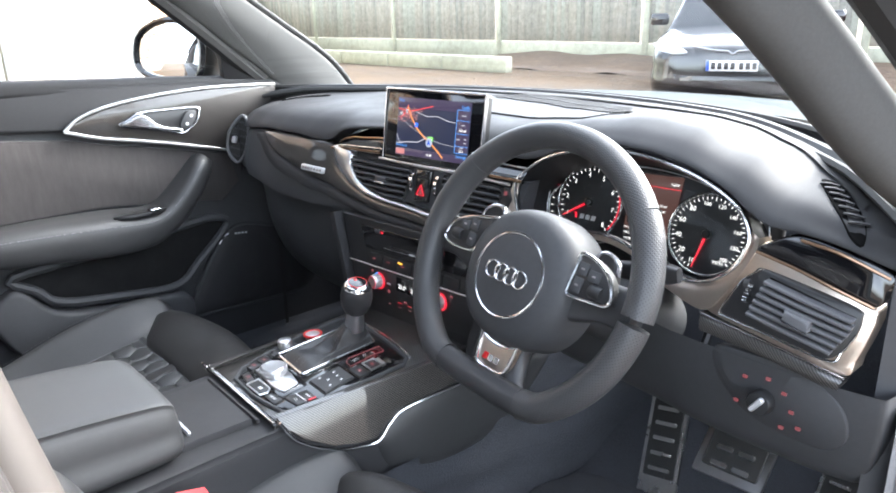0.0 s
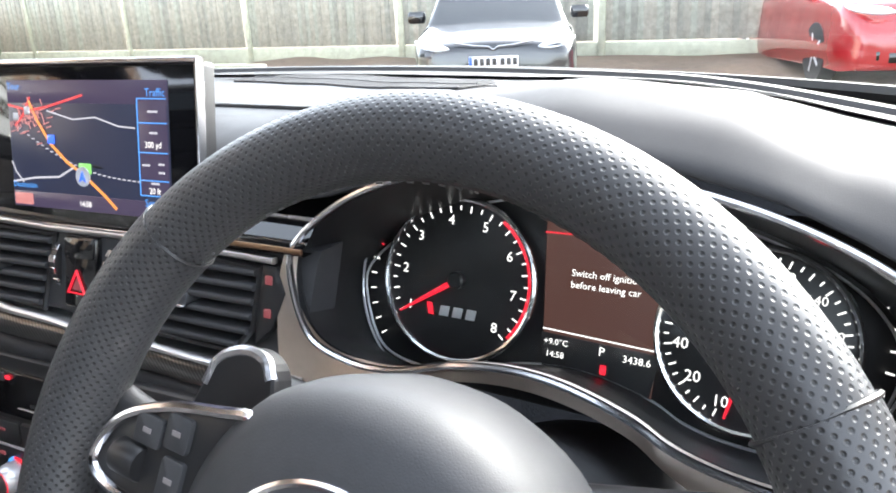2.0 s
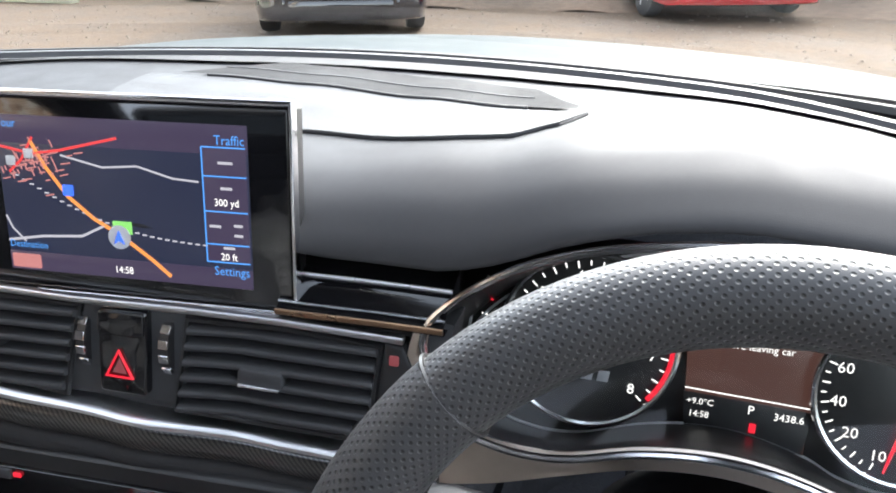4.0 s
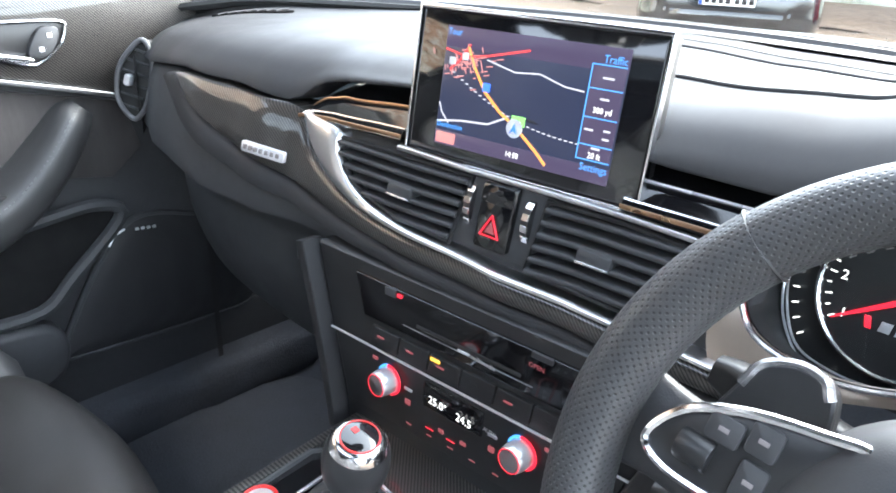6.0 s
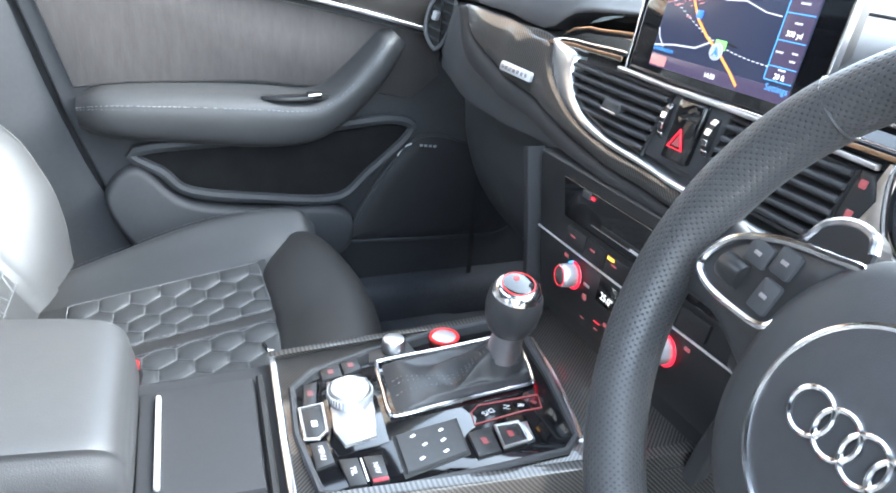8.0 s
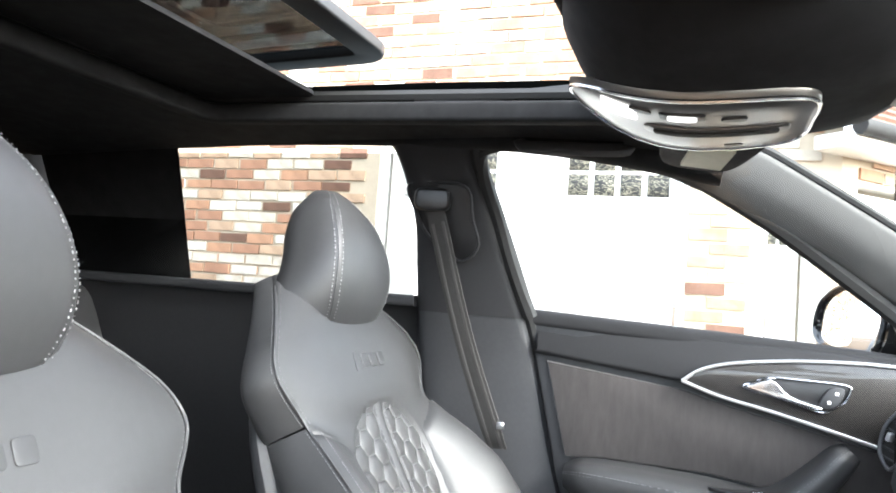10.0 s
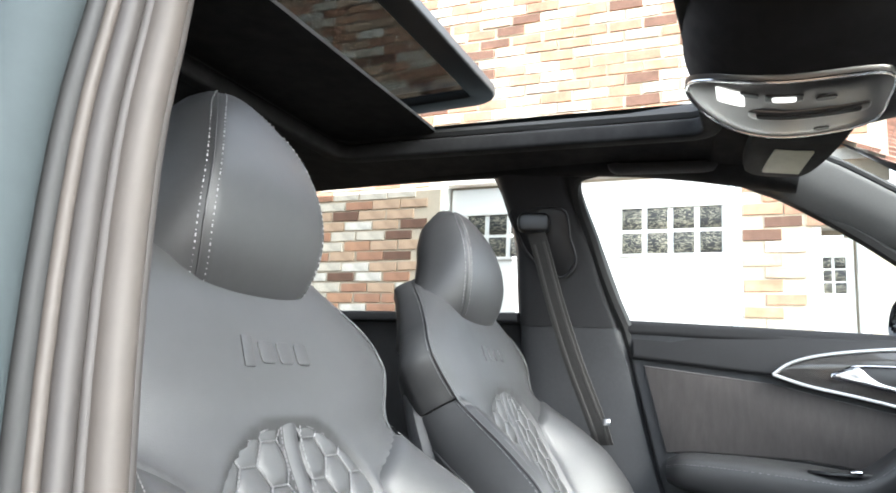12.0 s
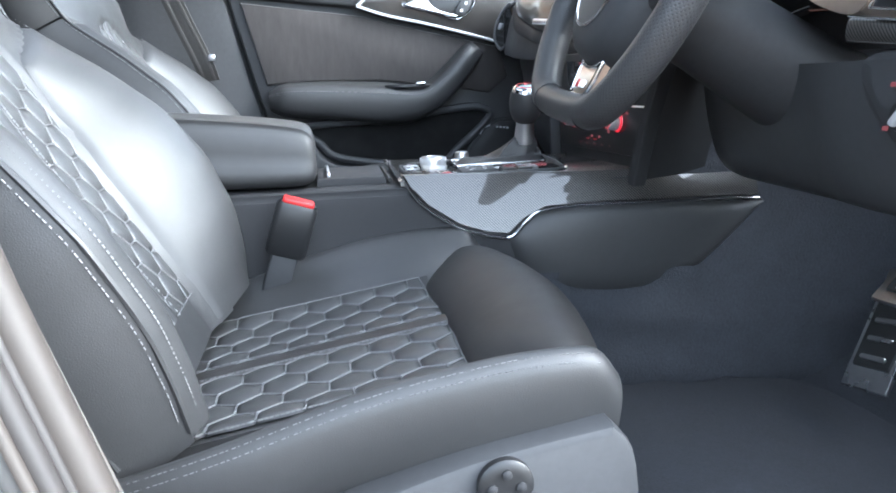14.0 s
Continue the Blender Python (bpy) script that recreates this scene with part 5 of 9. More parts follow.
# driver's lower panel with the light switch, dashboard's right end
rings = []
for z, y, xr in ((0.735, 0.0, 0.735), (0.70, 0.004, 0.735), (0.65, 0.016, 0.728), (0.61, 0.034, 0.715), (0.59, 0.065, 0.70), (0.585, 0.14, 0.69)):
    rings.append([V(0.19, y + 0.05, z), V(0.26, y + 0.03, z), V(0.42, y + 0.018, z), V(0.50, y + 0.004, z), V(0.60, y, z), V(xr - 0.02, y + 0.006, z), V(xr, y + 0.03, z), V(xr + 0.01, y + 0.16, z)])
part("knee_panel", loft(rings, 40, 24, False, False), PAD_DARK, dash, "black lower driver's panel")
part("knee_panel_end", loft([[V(0.758, 0.22, z), V(0.756, 0.11, z), V(0.746, 0.058, z), V(0.714, 0.032, z)] for z in (0.94, 0.88, 0.80, 0.70, 0.58)], 12, 16, False, False), PAD_DARK, dash, "soft black dashboard end")
ls = part("light_switch_plate", slab(smooth_outline([(0.545, 0.735), (0.56, 0.69), (0.60, 0.655), (0.67, 0.648), (0.70, 0.67), (0.695, 0.71), (0.66, 0.735), (0.60, 0.742)], 36), lambda u, v, h: V(u, 0.004 + 0.25 * max(0, 0.70 - v) - h - 0.003, v), 0.01, 0.003), PAD_DARK, dash, "black light switch panel")
part("light_knob", lathe([(0.0150, 0), (0.0145, 0.010), (0.013, 0.013), (0.008, 0.0135)], axis((0.611, 0.0, 0.689), (0, -1, 0.1)), 28), PLASTIC, ls, "round light switch")
part("light_grip", box(-0.0035, -0.011, 0.010, 0.0035, 0.011, 0.019, 0.002, None, axis((0.611, 0.0, 0.689), (0, -1, 0.1)) @ pose(0, 0, 0, 0, 0, -35)), SILVER, ls, "silver light switch grip")
for a, d in ((0, 0.034), (40, 0.032), (80, 0.032), (130, 0.033), (200, 0.033), (310, 0.035), (335, 0.046)):
    part("light_symbol", box(-0.003, -0.002, 0, 0.003, 0.002, 0.0012, 0.0003, None, axis((0.611 + d * math.cos(radians(a)), -0.0035 + 0.25 * max(0, 0.008 - d * math.sin(radians(a))), 0.689 + d * math.sin(radians(a))), (0, -1, 0.2))), RED_DIM, ls, "faint red symbol")

# passenger side below the trims: glove box and the sides of the centre stack
rings = []
for z, y in ((0.80, 0.0), (0.765, 0.004), (0.73, 0.012), (0.66, 0.02), (0.58, 0.05), (0.52, 0.10), (0.50, 0.16)):
    rings.append([V(-0.74, y + 0.20, z), V(-0.70, y + 0.08, z), V(-0.60, y + 0.016, z), V(-0.45, y, z), V(-0.30, y, z), V(-0.185 + 0.35 * max(0, 0.72 - z), y + 0.004, z)])
part("glove_box", loft(rings, 34, 26, False, False), PAD_DARK, dash, "black glove box front")
part("glove_handle", slab(rounded(-0.30, 0.700, -0.24, 0.712, 0.003), lambda u, v, h: V(u, 0.012 - h, v), 0.01, 0.002), PLASTIC, dash, "black glove box latch")
part("footwell_wall", skin([[V(-0.74, 0.60, z), V(-0.3, 0.55, z), V(-0.16, 0.45, z), V(-0.14, 0.10, z), V(-0.14, 0.0, z)] for z in (0.25, 0.45, 0.66)], False), CARPET, dash, "black footwell carpet")
part("footwell_wall", skin([[V(x - (0.004 * math.sin(z * 80 + 9 * y) + 0.003 * math.sin(z * 43 + 14 * y + 1)) * (x < 0.5), y, z) for x, y in ((0.74, 0.62), (0.5, 0.60), (0.3, 0.58), (0.18, 0.45), (0.165, 0.20), (0.150, 0.0), (0.142, -0.12), (0.138, -0.30), (0.136, -0.55))] for z in [0.25 + 0.20 * k / 48 for k in range(49)]], False), CARPET, dash, "black footwell carpet")
part("footwell_wall", skin([[V(0.74, 0.625, z), V(0.3, 0.585, z), V(0.165, 0.455, z), V(0.150, 0.20, z), V(0.14, 0.02, z)] for z in (0.44, 0.55, 0.66)], False), CARPET, dash, "black footwell carpet")

# ---- pop-up display ----
display = thing("navigation_display", "navigation screen in a chrome frame, showing a dark map", "screen")
DN = V(math.sin(radians(5.4)), -math.cos(radians(5.4)), 0.16).normalized()


def on_screen(u, v, h=0.0):
    """u, v from the middle of the display, in metres."""
    across = V(math.cos(radians(5.4)), math.sin(radians(5.4)), 0)
    return V(0.0025, 0.0315, 0.937) + across * (u * 0.925) + DN.cross(across) * v + DN * h


def plate(name, x0, y0, x1, y1, r, h, t, material, parent, label="", bevel=0.001):
    return part(name, slab(rounded(x0, y0, x1, y1, r), lambda u, v, k: on_screen(u, v, h + k), t, bevel), material, parent, label)


plate("case", -0.121, -0.062, 0.121, 0.062, 0.004, 0.0, 0.014, PLASTIC, display, "black display case", 0.003)
rim_o = [(-0.1215, -0.0625), (-0.1215, 0.0625), (0.1215, 0.0625), (0.1215, -0.0625)]
part("chrome_frame", sweep([on_screen(u, v, 0.001) for u, v in rim_o], rounded(-0.0022, -0.004, 0.0022, 0.004, 0.0012), True, DN), CHROME, display, "chrome frame")
plate("face_glass", -0.1185, -0.0595, 0.1185, 0.0595, 0.002, 0.0025, 0.002, PIANO, display, "glossy black face")
MAP = glow("map night blue", (0.018, 0.022, 0.05), 0.8)
scr = plate("map_screen", -0.088, -0.049, 0.092, 0.049, 0.001, 0.0031, 0.001, MAP, display, "dark map picture", 0.0002)
HEADER = glow("map header purple", (0.07, 0.05, 0.10), 0.6)
plate("map_header", -0.088, 0.032, 0.092, 0.049, 0.0005, 0.0035, 0.0006, HEADER, scr, "", 0.0001)
plate("map_footer", -0.088, -0.049, 0.092, -0.037, 0.0005, 0.0035, 0.0006, HEADER, scr, "", 0.0001)
ORANGE = glow("orange road", (1.0, 0.35, 0.08), 0.8)
MAPRED = glow("red road", (0.9, 0.06, 0.06), 0.8)
MAPWHITE = glow("pale road", (0.75, 0.72, 0.78), 0.55)
MAPBLUE = glow("blue map sign", (0.06, 0.18, 0.95), 0.9)
MAPGREEN = glow("green marker", (0.25, 0.65, 0.15), 0.9)
PINK = glow("pink streets", (0.75, 0.28, 0.26), 0.6)


def road(name, points, w, material):
    part(name, sweep([on_screen(u, v, 0.0038) for u, v in points], rounded(-w, -0.0003, w, 0.0003, 0.0002, 1), False, DN), material, scr)


road("main_road", [(-0.062, 0.034), (-0.052, 0.018), (-0.038, 0.001), (-0.02, -0.012), (0.0, -0.022), (0.022, -0.036), (0.034, -0.045)], 0.0012, ORANGE)
road("red_road", [(-0.087, 0.030), (-0.062, 0.026), (-0.04, 0.029), (0.002, 0.038)], 0.0008, MAPRED)
road("red_road", [(-0.080, 0.014), (-0.070, 0.022), (-0.060, 0.036)], 0.0008, MAPRED)
road("side_road", [(-0.040, 0.026), (-0.01, 0.020), (0.015, 0.022), (0.040, 0.016), (0.058, 0.015)], 0.0006, MAPWHITE)
road("side_road", [(-0.087, -0.030), (-0.06, -0.026), (-0.03, -0.024), (-0.012, -0.016)], 0.0008, MAPWHITE)
road("side_road", [(-0.087, -0.014), (-0.083, -0.022), (-0.074, -0.030)], 0.0006, MAPWHITE)
for k in range(26):
    f = k / 25
    u = -0.075 + 0.135 * f
    v = 0.012 - 0.034 * f - 0.010 * math.sin(f * 3.0)
    plate("railway_dash", u - 0.0016, v - 0.0005, u + 0.0016, v + 0.0005, 0.0002, 0.0040, 0.0004, MAPWHITE, scr, "", 0.0001)
rng = random.Random(4)
for k in range(70):
    u, v = -0.058 + rng.gauss(0, 0.0125), 0.019 + rng.gauss(0, 0.0065)
    a = rng.choice((0.3, 1.9, 0.2, 1.8))
    d = rng.uniform(0.003, 0.008)
    road("street", [(u, v), (u + d * math.cos(a), v + d * math.sin(a) * 0.7)], 0.00045, PINK)
for u, v in ((-0.064, 0.026), (-0.078, 0.021)):
    plate("place_sign", u - 0.0035, v - 0.003, u + 0.0035, v + 0.003, 0.001, 0.0042, 0.0006, PRINT, scr, "small white sign", 0.0001)
plate("parking_sign", -0.041, 0.001, -0.033, 0.008, 0.001, 0.0042, 0.0006, MAPBLUE, scr, "small blue sign", 0.0001)
mk = part("position_marker", lathe([(0.0075, 0), (0.0075, 0.0006)], axis(on_screen(-0.0015, -0.0225, 0.004), DN), 20), PRINT, scr, "round position marker")
plate("marker_green", -0.006, -0.0205, 0.008, -0.0125, 0.0005, 0.0041, 0.0003, MAPGREEN, scr, "", 0.0001)
part("marker_arrow", slab([(-0.0055, -0.027), (-0.0015, -0.018), (0.0025, -0.027), (-0.0015, -0.0245)], lambda u, v, h: on_screen(u, v, 0.0052 + h), 0.0004, 0.0001), MAPBLUE, mk, "blue arrow")
plate("side_menu", 0.061, -0.033, 0.091, 0.036, 0.0005, 0.0036, 0.0004, HEADER, scr, "", 0.0001)
for v in (0.036, 0.019, -0.002, -0.022, -0.033):
    plate("menu_line", 0.061, v - 0.0004, 0.091, v + 0.0004, 0.0002, 0.0041, 0.0004, BLUE_GLOW, scr, "", 0.0001)
plate("menu_edge", 0.0607, -0.033, 0.0615, 0.036, 0.0002, 0.0041, 0.0004, BLUE_GLOW, scr, "", 0.0001)
face = axis(on_screen(0, 0, 0.0046), DN, (1, 0.0945, 0)) @ Matrix.Diagonal((0.925, 1, 1, 1))
for words, u, v, s, mt, al in (("Tour", -0.086, 0.044, 0.009, BLUE_GLOW, "LEFT"), ("Traffic", 0.091, 0.040, 0.0095, BLUE_GLOW, "RIGHT"), ("Settings", 0.091, -0.0385, 0.0095, BLUE_GLOW, "RIGHT"), ("Destination", -0.086, -0.032, 0.0075, BLUE_GLOW, "LEFT"), ("14:58", 0.0, -0.0435, 0.0075, WHITE_GLOW, "CENTER"), ("300 yd", 0.077, 0.0035, 0.0075, WHITE_GLOW, "CENTER"), ("20 ft", 0.077, -0.0295, 0.0075, WHITE_GLOW, "CENTER")):
    lettering("screen_word", words, s * 0.84, face @ pose(u, v, 0), mt, scr, align=al)
plate("scale_box", -0.086, -0.0475, -0.064, -0.0385, 0.001, 0.0042, 0.0006, PINK, scr, "", 0.0001)
for u, v, w in ((0.077, 0.027, 0.005), (0.077, 0.012, 0.004), (0.068, -0.011, 0.004), (0.084, -0.010, 0.003), (0.077, -0.024, 0.004), (0.084, -0.016, 0.003)):
    plate("menu_symbol", u - w, v - 0.0008, u + w, v + 0.0008, 0.0004, 0.0042, 0.0004, MAPWHITE, scr, "", 0.0001)
part("display_foot", box(-0.10, -0.012, 0, 0.10, 0.03, 0.03, 0.003, None, pose(0.006, 0.062, 0.862)), PLASTIC, display, "black display slot")


# ---- instruments ----
cluster = thing("instrument_cluster", "instrument cluster with two round dials and a lit colour display", "instrument panel")
CN = V(0.05, -1, 0.28).normalized()
CC = V(0.3765, 0.103, 0.842)
CX = V(1, 0.05, 0).normalized()
CU = CN.cross(CX)


def on_cluster(u, v, h=0.0):
    return CC + CX * u + CU * v + CN * h


RIM_LINE = smooth_outline([(0.197, 0.862), (0.200, 0.885), (0.233, 0.912), (0.272, 0.929), (0.315, 0.939), (0.36, 0.944), (0.42, 0.941), (0.48, 0.929), (0.53, 0.909), (0.557, 0.886), (0.564, 0.862), (0.554, 0.834), (0.531, 0.814), (0.505, 0.806), (0.475, 0.807), (0.447, 0.813), (0.425, 0.823), (0.39, 0.832), (0.357, 0.834), (0.32, 0.829), (0.281, 0.818), (0.246, 0.817), (0.214, 0.828)], 140)
o = [((x - 0.381) * 0.94, (z - 0.875) * 1.03) for x, z in RIM_LINE]
part("cluster_face", slab(o, lambda u, v, h: on_cluster(u, v, h - 0.004), 0.01, 0.001), PLASTIC, cluster, "black cluster face")
front_ring = [on_dash(x, z, 0.0) for x, z in RIM_LINE]
back_ring = [on_cluster(u, v, -0.003) for u, v in o]
part("cluster_tunnel", skin([back_ring, [p.lerp(q, 0.5) for p, q in zip(back_ring, front_ring)], front_ring], True, False), PLASTIC, cluster, "black cluster surround")
part("cluster_housing", box(0.19, 0.122, 0.75, 0.56, 0.134, 0.905, 0.003), PAD_DARK, cluster, "black cluster housing")
part("cluster_edge", tube([on_dash(x, z, 0.0075) for x, z in RIM_LINE], 0.0024, 8, True, CN), CHROME, cluster, "thin chrome outline")
arc_in = [(0.199, 0.884), (0.196, 0.862), (0.201, 0.842), (0.213, 0.828), (0.228, 0.820), (0.246, 0.817), (0.281, 0.818), (0.32, 0.829), (0.357, 0.834), (0.39, 0.832), (0.425, 0.823), (0.447, 0.813), (0.475, 0.807), (0.505, 0.806), (0.531, 0.814), (0.554, 0.834), (0.564, 0.862), (0.562, 0.876)]
arc_out = [(0.190, 0.879), (0.186, 0.860), (0.186, 0.832), (0.190, 0.805), (0.204, 0.788), (0.238, 0.793), (0.281, 0.807), (0.32, 0.819), (0.357, 0.824), (0.39, 0.822), (0.425, 0.813), (0.447, 0.800), (0.478, 0.787), (0.525, 0.776), (0.545, 0.796), (0.562, 0.828), (0.574, 0.857), (0.575, 0.872)]
a_in = curve([on_dash(x, z, 0.001) for x, z in arc_in], 90)
a_out = curve([on_dash(x, z, 0.006) for x, z in arc_out], 90)
part("cluster_surround", skin([a_in, [p.lerp(q, 0.5) + V(0, -0.002, 0.001) for p, q in zip(a_in, a_out)], a_out, [p + V(0, 0.03, -0.004) for p in a_out]], False), WARM_ALU, cluster, "satin aluminium surround")
part("inner_edge", tube([on_cluster(u * 0.97, v * 0.97, 0.0) for u, v in o], 0.0010, 5, True, CN), SILVER, cluster)


def dial(cu, cv, r, numbers, a0, a1, needle, step_minor, label):
    c = part("dial", lathe([(r, 0.0), (r, 0.003), (r * 0.97, 0.0035)], axis(on_cluster(cu, cv, 0), CN), 48), PLASTIC, cluster, label)
    m = axis(on_cluster(cu, cv, 0.0), CN, (1, 0, 0))

    ring = [m @ V(r * 1.02 * math.cos(2 * math.pi * i / 56), r * 1.02 * math.sin(2 * math.pi * i / 56), 0.005) for i in range(56)]
    part("dial_ring", tube(ring, 0.0022, 8, True, CN), CHROME, c, "chrome dial ring")
    for k in range(step_minor + 1):
        a = radians(a0 + (a1 - a0) * k / step_minor)
        big = k % 2 == 0
        part("dial_tick", box(-0.0035 if big else -0.002, -0.0005, 0, 0.001, 0.0005, 0.0004, 0.0001, None, m @ pose(r * 0.92 * math.cos(a), r * 0.92 * math.sin(a), 0.0036, 0, 0, math.degrees(a))), WHITE_GLOW, c)
    n = len(numbers)
    for k, w in enumerate(numbers):
        if not w:
            continue
        a = radians(a0 + (a1 - a0) * k / (n - 1))
        lettering("dial_number", w, 0.0095 if len(w) < 3 else 0.0075, m @ pose(r * 0.76 * math.cos(a), r * 0.76 * math.sin(a), 0.004), WHITE_GLOW, c)
    a = radians(needle)
    part("needle", loft([[m @ pose(0, 0, 0.007, 0, 0, needle) @ V(x, y, z) for y, z in ((-w, 0), (0, 0.0012), (w, 0), (0, -0.0008))] for x, w in ((0.004, 0.0020), (r * 0.5, 0.0014), (r * 0.9, 0.0007))], 8, 6), RED_GLOW, c, "red needle")
    part("dial_hub", lathe([(0.006, 0.0035), (0.006, 0.009), (0.0045, 0.0105)], m, 20), PLASTIC, c, "black needle hub")
    return c, m


tacho, tm = dial(-0.094, 0.006, 0.054, ["1", "2", "3", "4", "5", "6", "7", "8"], 212, -44, 213, 28, "rev counter with a red needle")
speedo, sm = dial(0.094, -0.006, 0.053, ["10", "20", "40", "60", "80", "100", "120", "140", "160", "180", "200"], 250, -45, 257, 40, "speedometer with a red needle")
part("red_zone", tube([tm @ V(0.0525 * math.cos(a), 0.0525 * math.sin(a), 0.0045) for a in [radians(55 - i * 5) for i in range(20)]], 0.0018, 6), RED_GLOW, tacho, "red zone arc")
for k in range(3):
    part("dial_mark", slab([(-0.012 + 0.010 * k, -0.026), (-0.005 + 0.010 * k, -0.026), (-0.004 + 0.010 * k, -0.019), (-0.011 + 0.010 * k, -0.019)], lambda u, v, h: tm @ V(u, v, 0.0045 + h), 0.0006, 0.0001), SILVER, tacho, "silver mark")
part("mark_block", slab([(-0.020, -0.026), (-0.016, -0.026), (-0.018, -0.018), (-0.022, -0.018)], lambda u, v, h: tm @ V(u + 0.0, v, 0.0045 + h), 0.0006, 0.0001), RED_GLOW, tacho)
lettering("unit_word", "MPH", 0.007, sm @ pose(0.022, -0.034, 0.0042), WHITE_GLOW, speedo)
for cu, a0, a1 in ((-0.094, 160, 215), (0.094, -40, 20)):
    for k in range(7):
        a = radians(a0 + (a1 - a0) * k / 6)
        part("gauge_tick", box(-0.0022, -0.0005, 0, 0.0022, 0.0005, 0.0005, 0.0001, None, axis(on_cluster(cu, 0, 0.0), CN, (1, 0, 0)) @ pose(0.069 * math.cos(a), 0.069 * math.sin(a), 0.0, 0, 0, math.degrees(a))), WHITE_GLOW if k else RED_GLOW, cluster)
    part("gauge_arc", tube([axis(on_cluster(cu, 0, 0.0), CN, (1, 0, 0)) @ V(0.0775 * math.cos(radians(b)), 0.0775 * math.sin(radians(b)), 0.001) for b in range(a0 - 10, a1 + 12, 4)], 0.0010, 5), SILVER, cluster)
DIS = glow("brown info display", (0.10, 0.045, 0.035), 0.6)
info = part("info_display", slab([(-0.036, 0.060), (0.045, 0.062), (0.040, -0.052), (-0.030, -0.048)], lambda u, v, h: on_cluster(u, v, h + 0.0005), 0.001, 0.0002), DIS, cluster, "colour information display")
part("info_line", slab([(-0.036, 0.044), (0.045, 0.044), (0.045, 0.045), (-0.036, 0.045)], lambda u, v, h: on_cluster(u, v, h + 0.001), 0.0004, 0.0001), RED_GLOW, info)
part("info_line", slab([(-0.032, -0.018), (0.042, -0.022), (0.042, -0.0212), (-0.032, -0.0172)], lambda u, v, h: on_cluster(u, v, h + 0.001), 0.0004, 0.0001), WHITE_GLOW, info)
part("info_base", slab([(-0.033, -0.020), (0.043, -0.024), (0.039, -0.051), (-0.030, -0.047)], lambda u, v, h: on_cluster(u, v, h + 0.0009), 0.0003, 0.0001), PLASTIC, info)
cf = axis(on_cluster(0, 0, 0.0014), CN, (1, 0, 0))
for words, u, v, s, al in (("Switch off ignition", 0.006, 0.020, 0.0062, "CENTER"), ("before leaving car", 0.006, 0.0125, 0.0062, "CENTER"), ("+9.0\u00b0C", -0.022, -0.026, 0.0056, "CENTER"), ("14:58", -0.022, -0.034, 0.0056, "CENTER"), ("P", 0.008, -0.027, 0.008, "CENTER"), ("3438.6", 0.030, -0.029, 0.0065, "CENTER"), ("NAV", 0.034, 0.051, 0.006, "CENTER")):
    lettering("display_word", words, s, cf @ pose(u, v, 0), WHITE_GLOW, info, align=al)
part("belt_warning", box(-0.002, -0.003, 0, 0.002, 0.003, 0.0004, 0.0001, None, cf @ pose(0.010, -0.038, 0)), RED_GLOW, info, "red warning lamp")
rows = []
for k in range(27):
    u = -0.172 + 0.320 * k / 26
    near_ = [q[1] for q in o if abs(q[0] - u) < 0.008]
    low, high = min(near_) * 0.74, max(near_) * 0.92
    rows.append([on_cluster(u, v, 0.040 - 0.42 * v - 0.6 * u * u) for v in [low + (high - low) * j / 12 for j in range(13)]])
part("cluster_glass", skin(rows, False), COVER, cluster, "clear cover").visible_shadow = False

# ---- steering wheel ----
wheel = thing("steering_wheel", "black leather flat-bottomed steering wheel, half perforated", "steering wheel")
WC = V(0.371, -0.145, 0.828)
WN = V(0.0, -math.cos(0.424), math.sin(0.424))
WM = axis(WC, WN, (1, 0, 0)) @ pose(0, 0, 0, 0, 0, -5.0) @ Matrix.Scale(0.981, 4)


def on_wheel(u, v, h=0.0):
    return WM @ V(u, v, h)


PADDLE = surface("satin paddle", (0.55, 0.55, 0.57), 0.25, 0.9, vary=0.05, bump=0.0)
DARK_THREAD = surface("dark thread", (0.09, 0.09, 0.09), 0.8, vary=0.1, bump=0.0)
RR = 0.169
ring = []
for i in range(120):
    a = 2 * math.pi * i / 120
    u, v = RR * math.cos(a), RR * math.sin(a)
    flat = -0.150
    if v < flat + 0.012:
        v = flat + 0.012 - 0.012 * (1 - math.exp((v - flat - 0.012) / 0.012))
    ring.append((a, on_wheel(u, v, 0.0)))
prof = disc(0.0185, 18, 1.0)


def rim(name, a0, a1, material, label, k=1.0):
    pts = [p for a, p in ring if a0 - 1e-6 <= math.degrees(a) <= a1 + 1e-6]
    ob = part(name, sweep(pts, [(u * k * 0.92, v * k * 0.98) for u, v in prof], False, WN), material, wheel, label)
    layer = ob.data.uv_layers.new(name="along")
    n = len(prof)
    for poly in ob.data.polygons:
        around = [ob.data.vertices[i].index % n for i in poly.vertices]
        wraps = max(around) - min(around) > n / 2
        for li, vi, j in zip(poly.loop_indices, poly.vertices, around):
            layer.data[li].uv = ((vi // n) * 0.00885, ((j + n) if wraps and j < n / 2 else j) * 0.0063)
    return ob


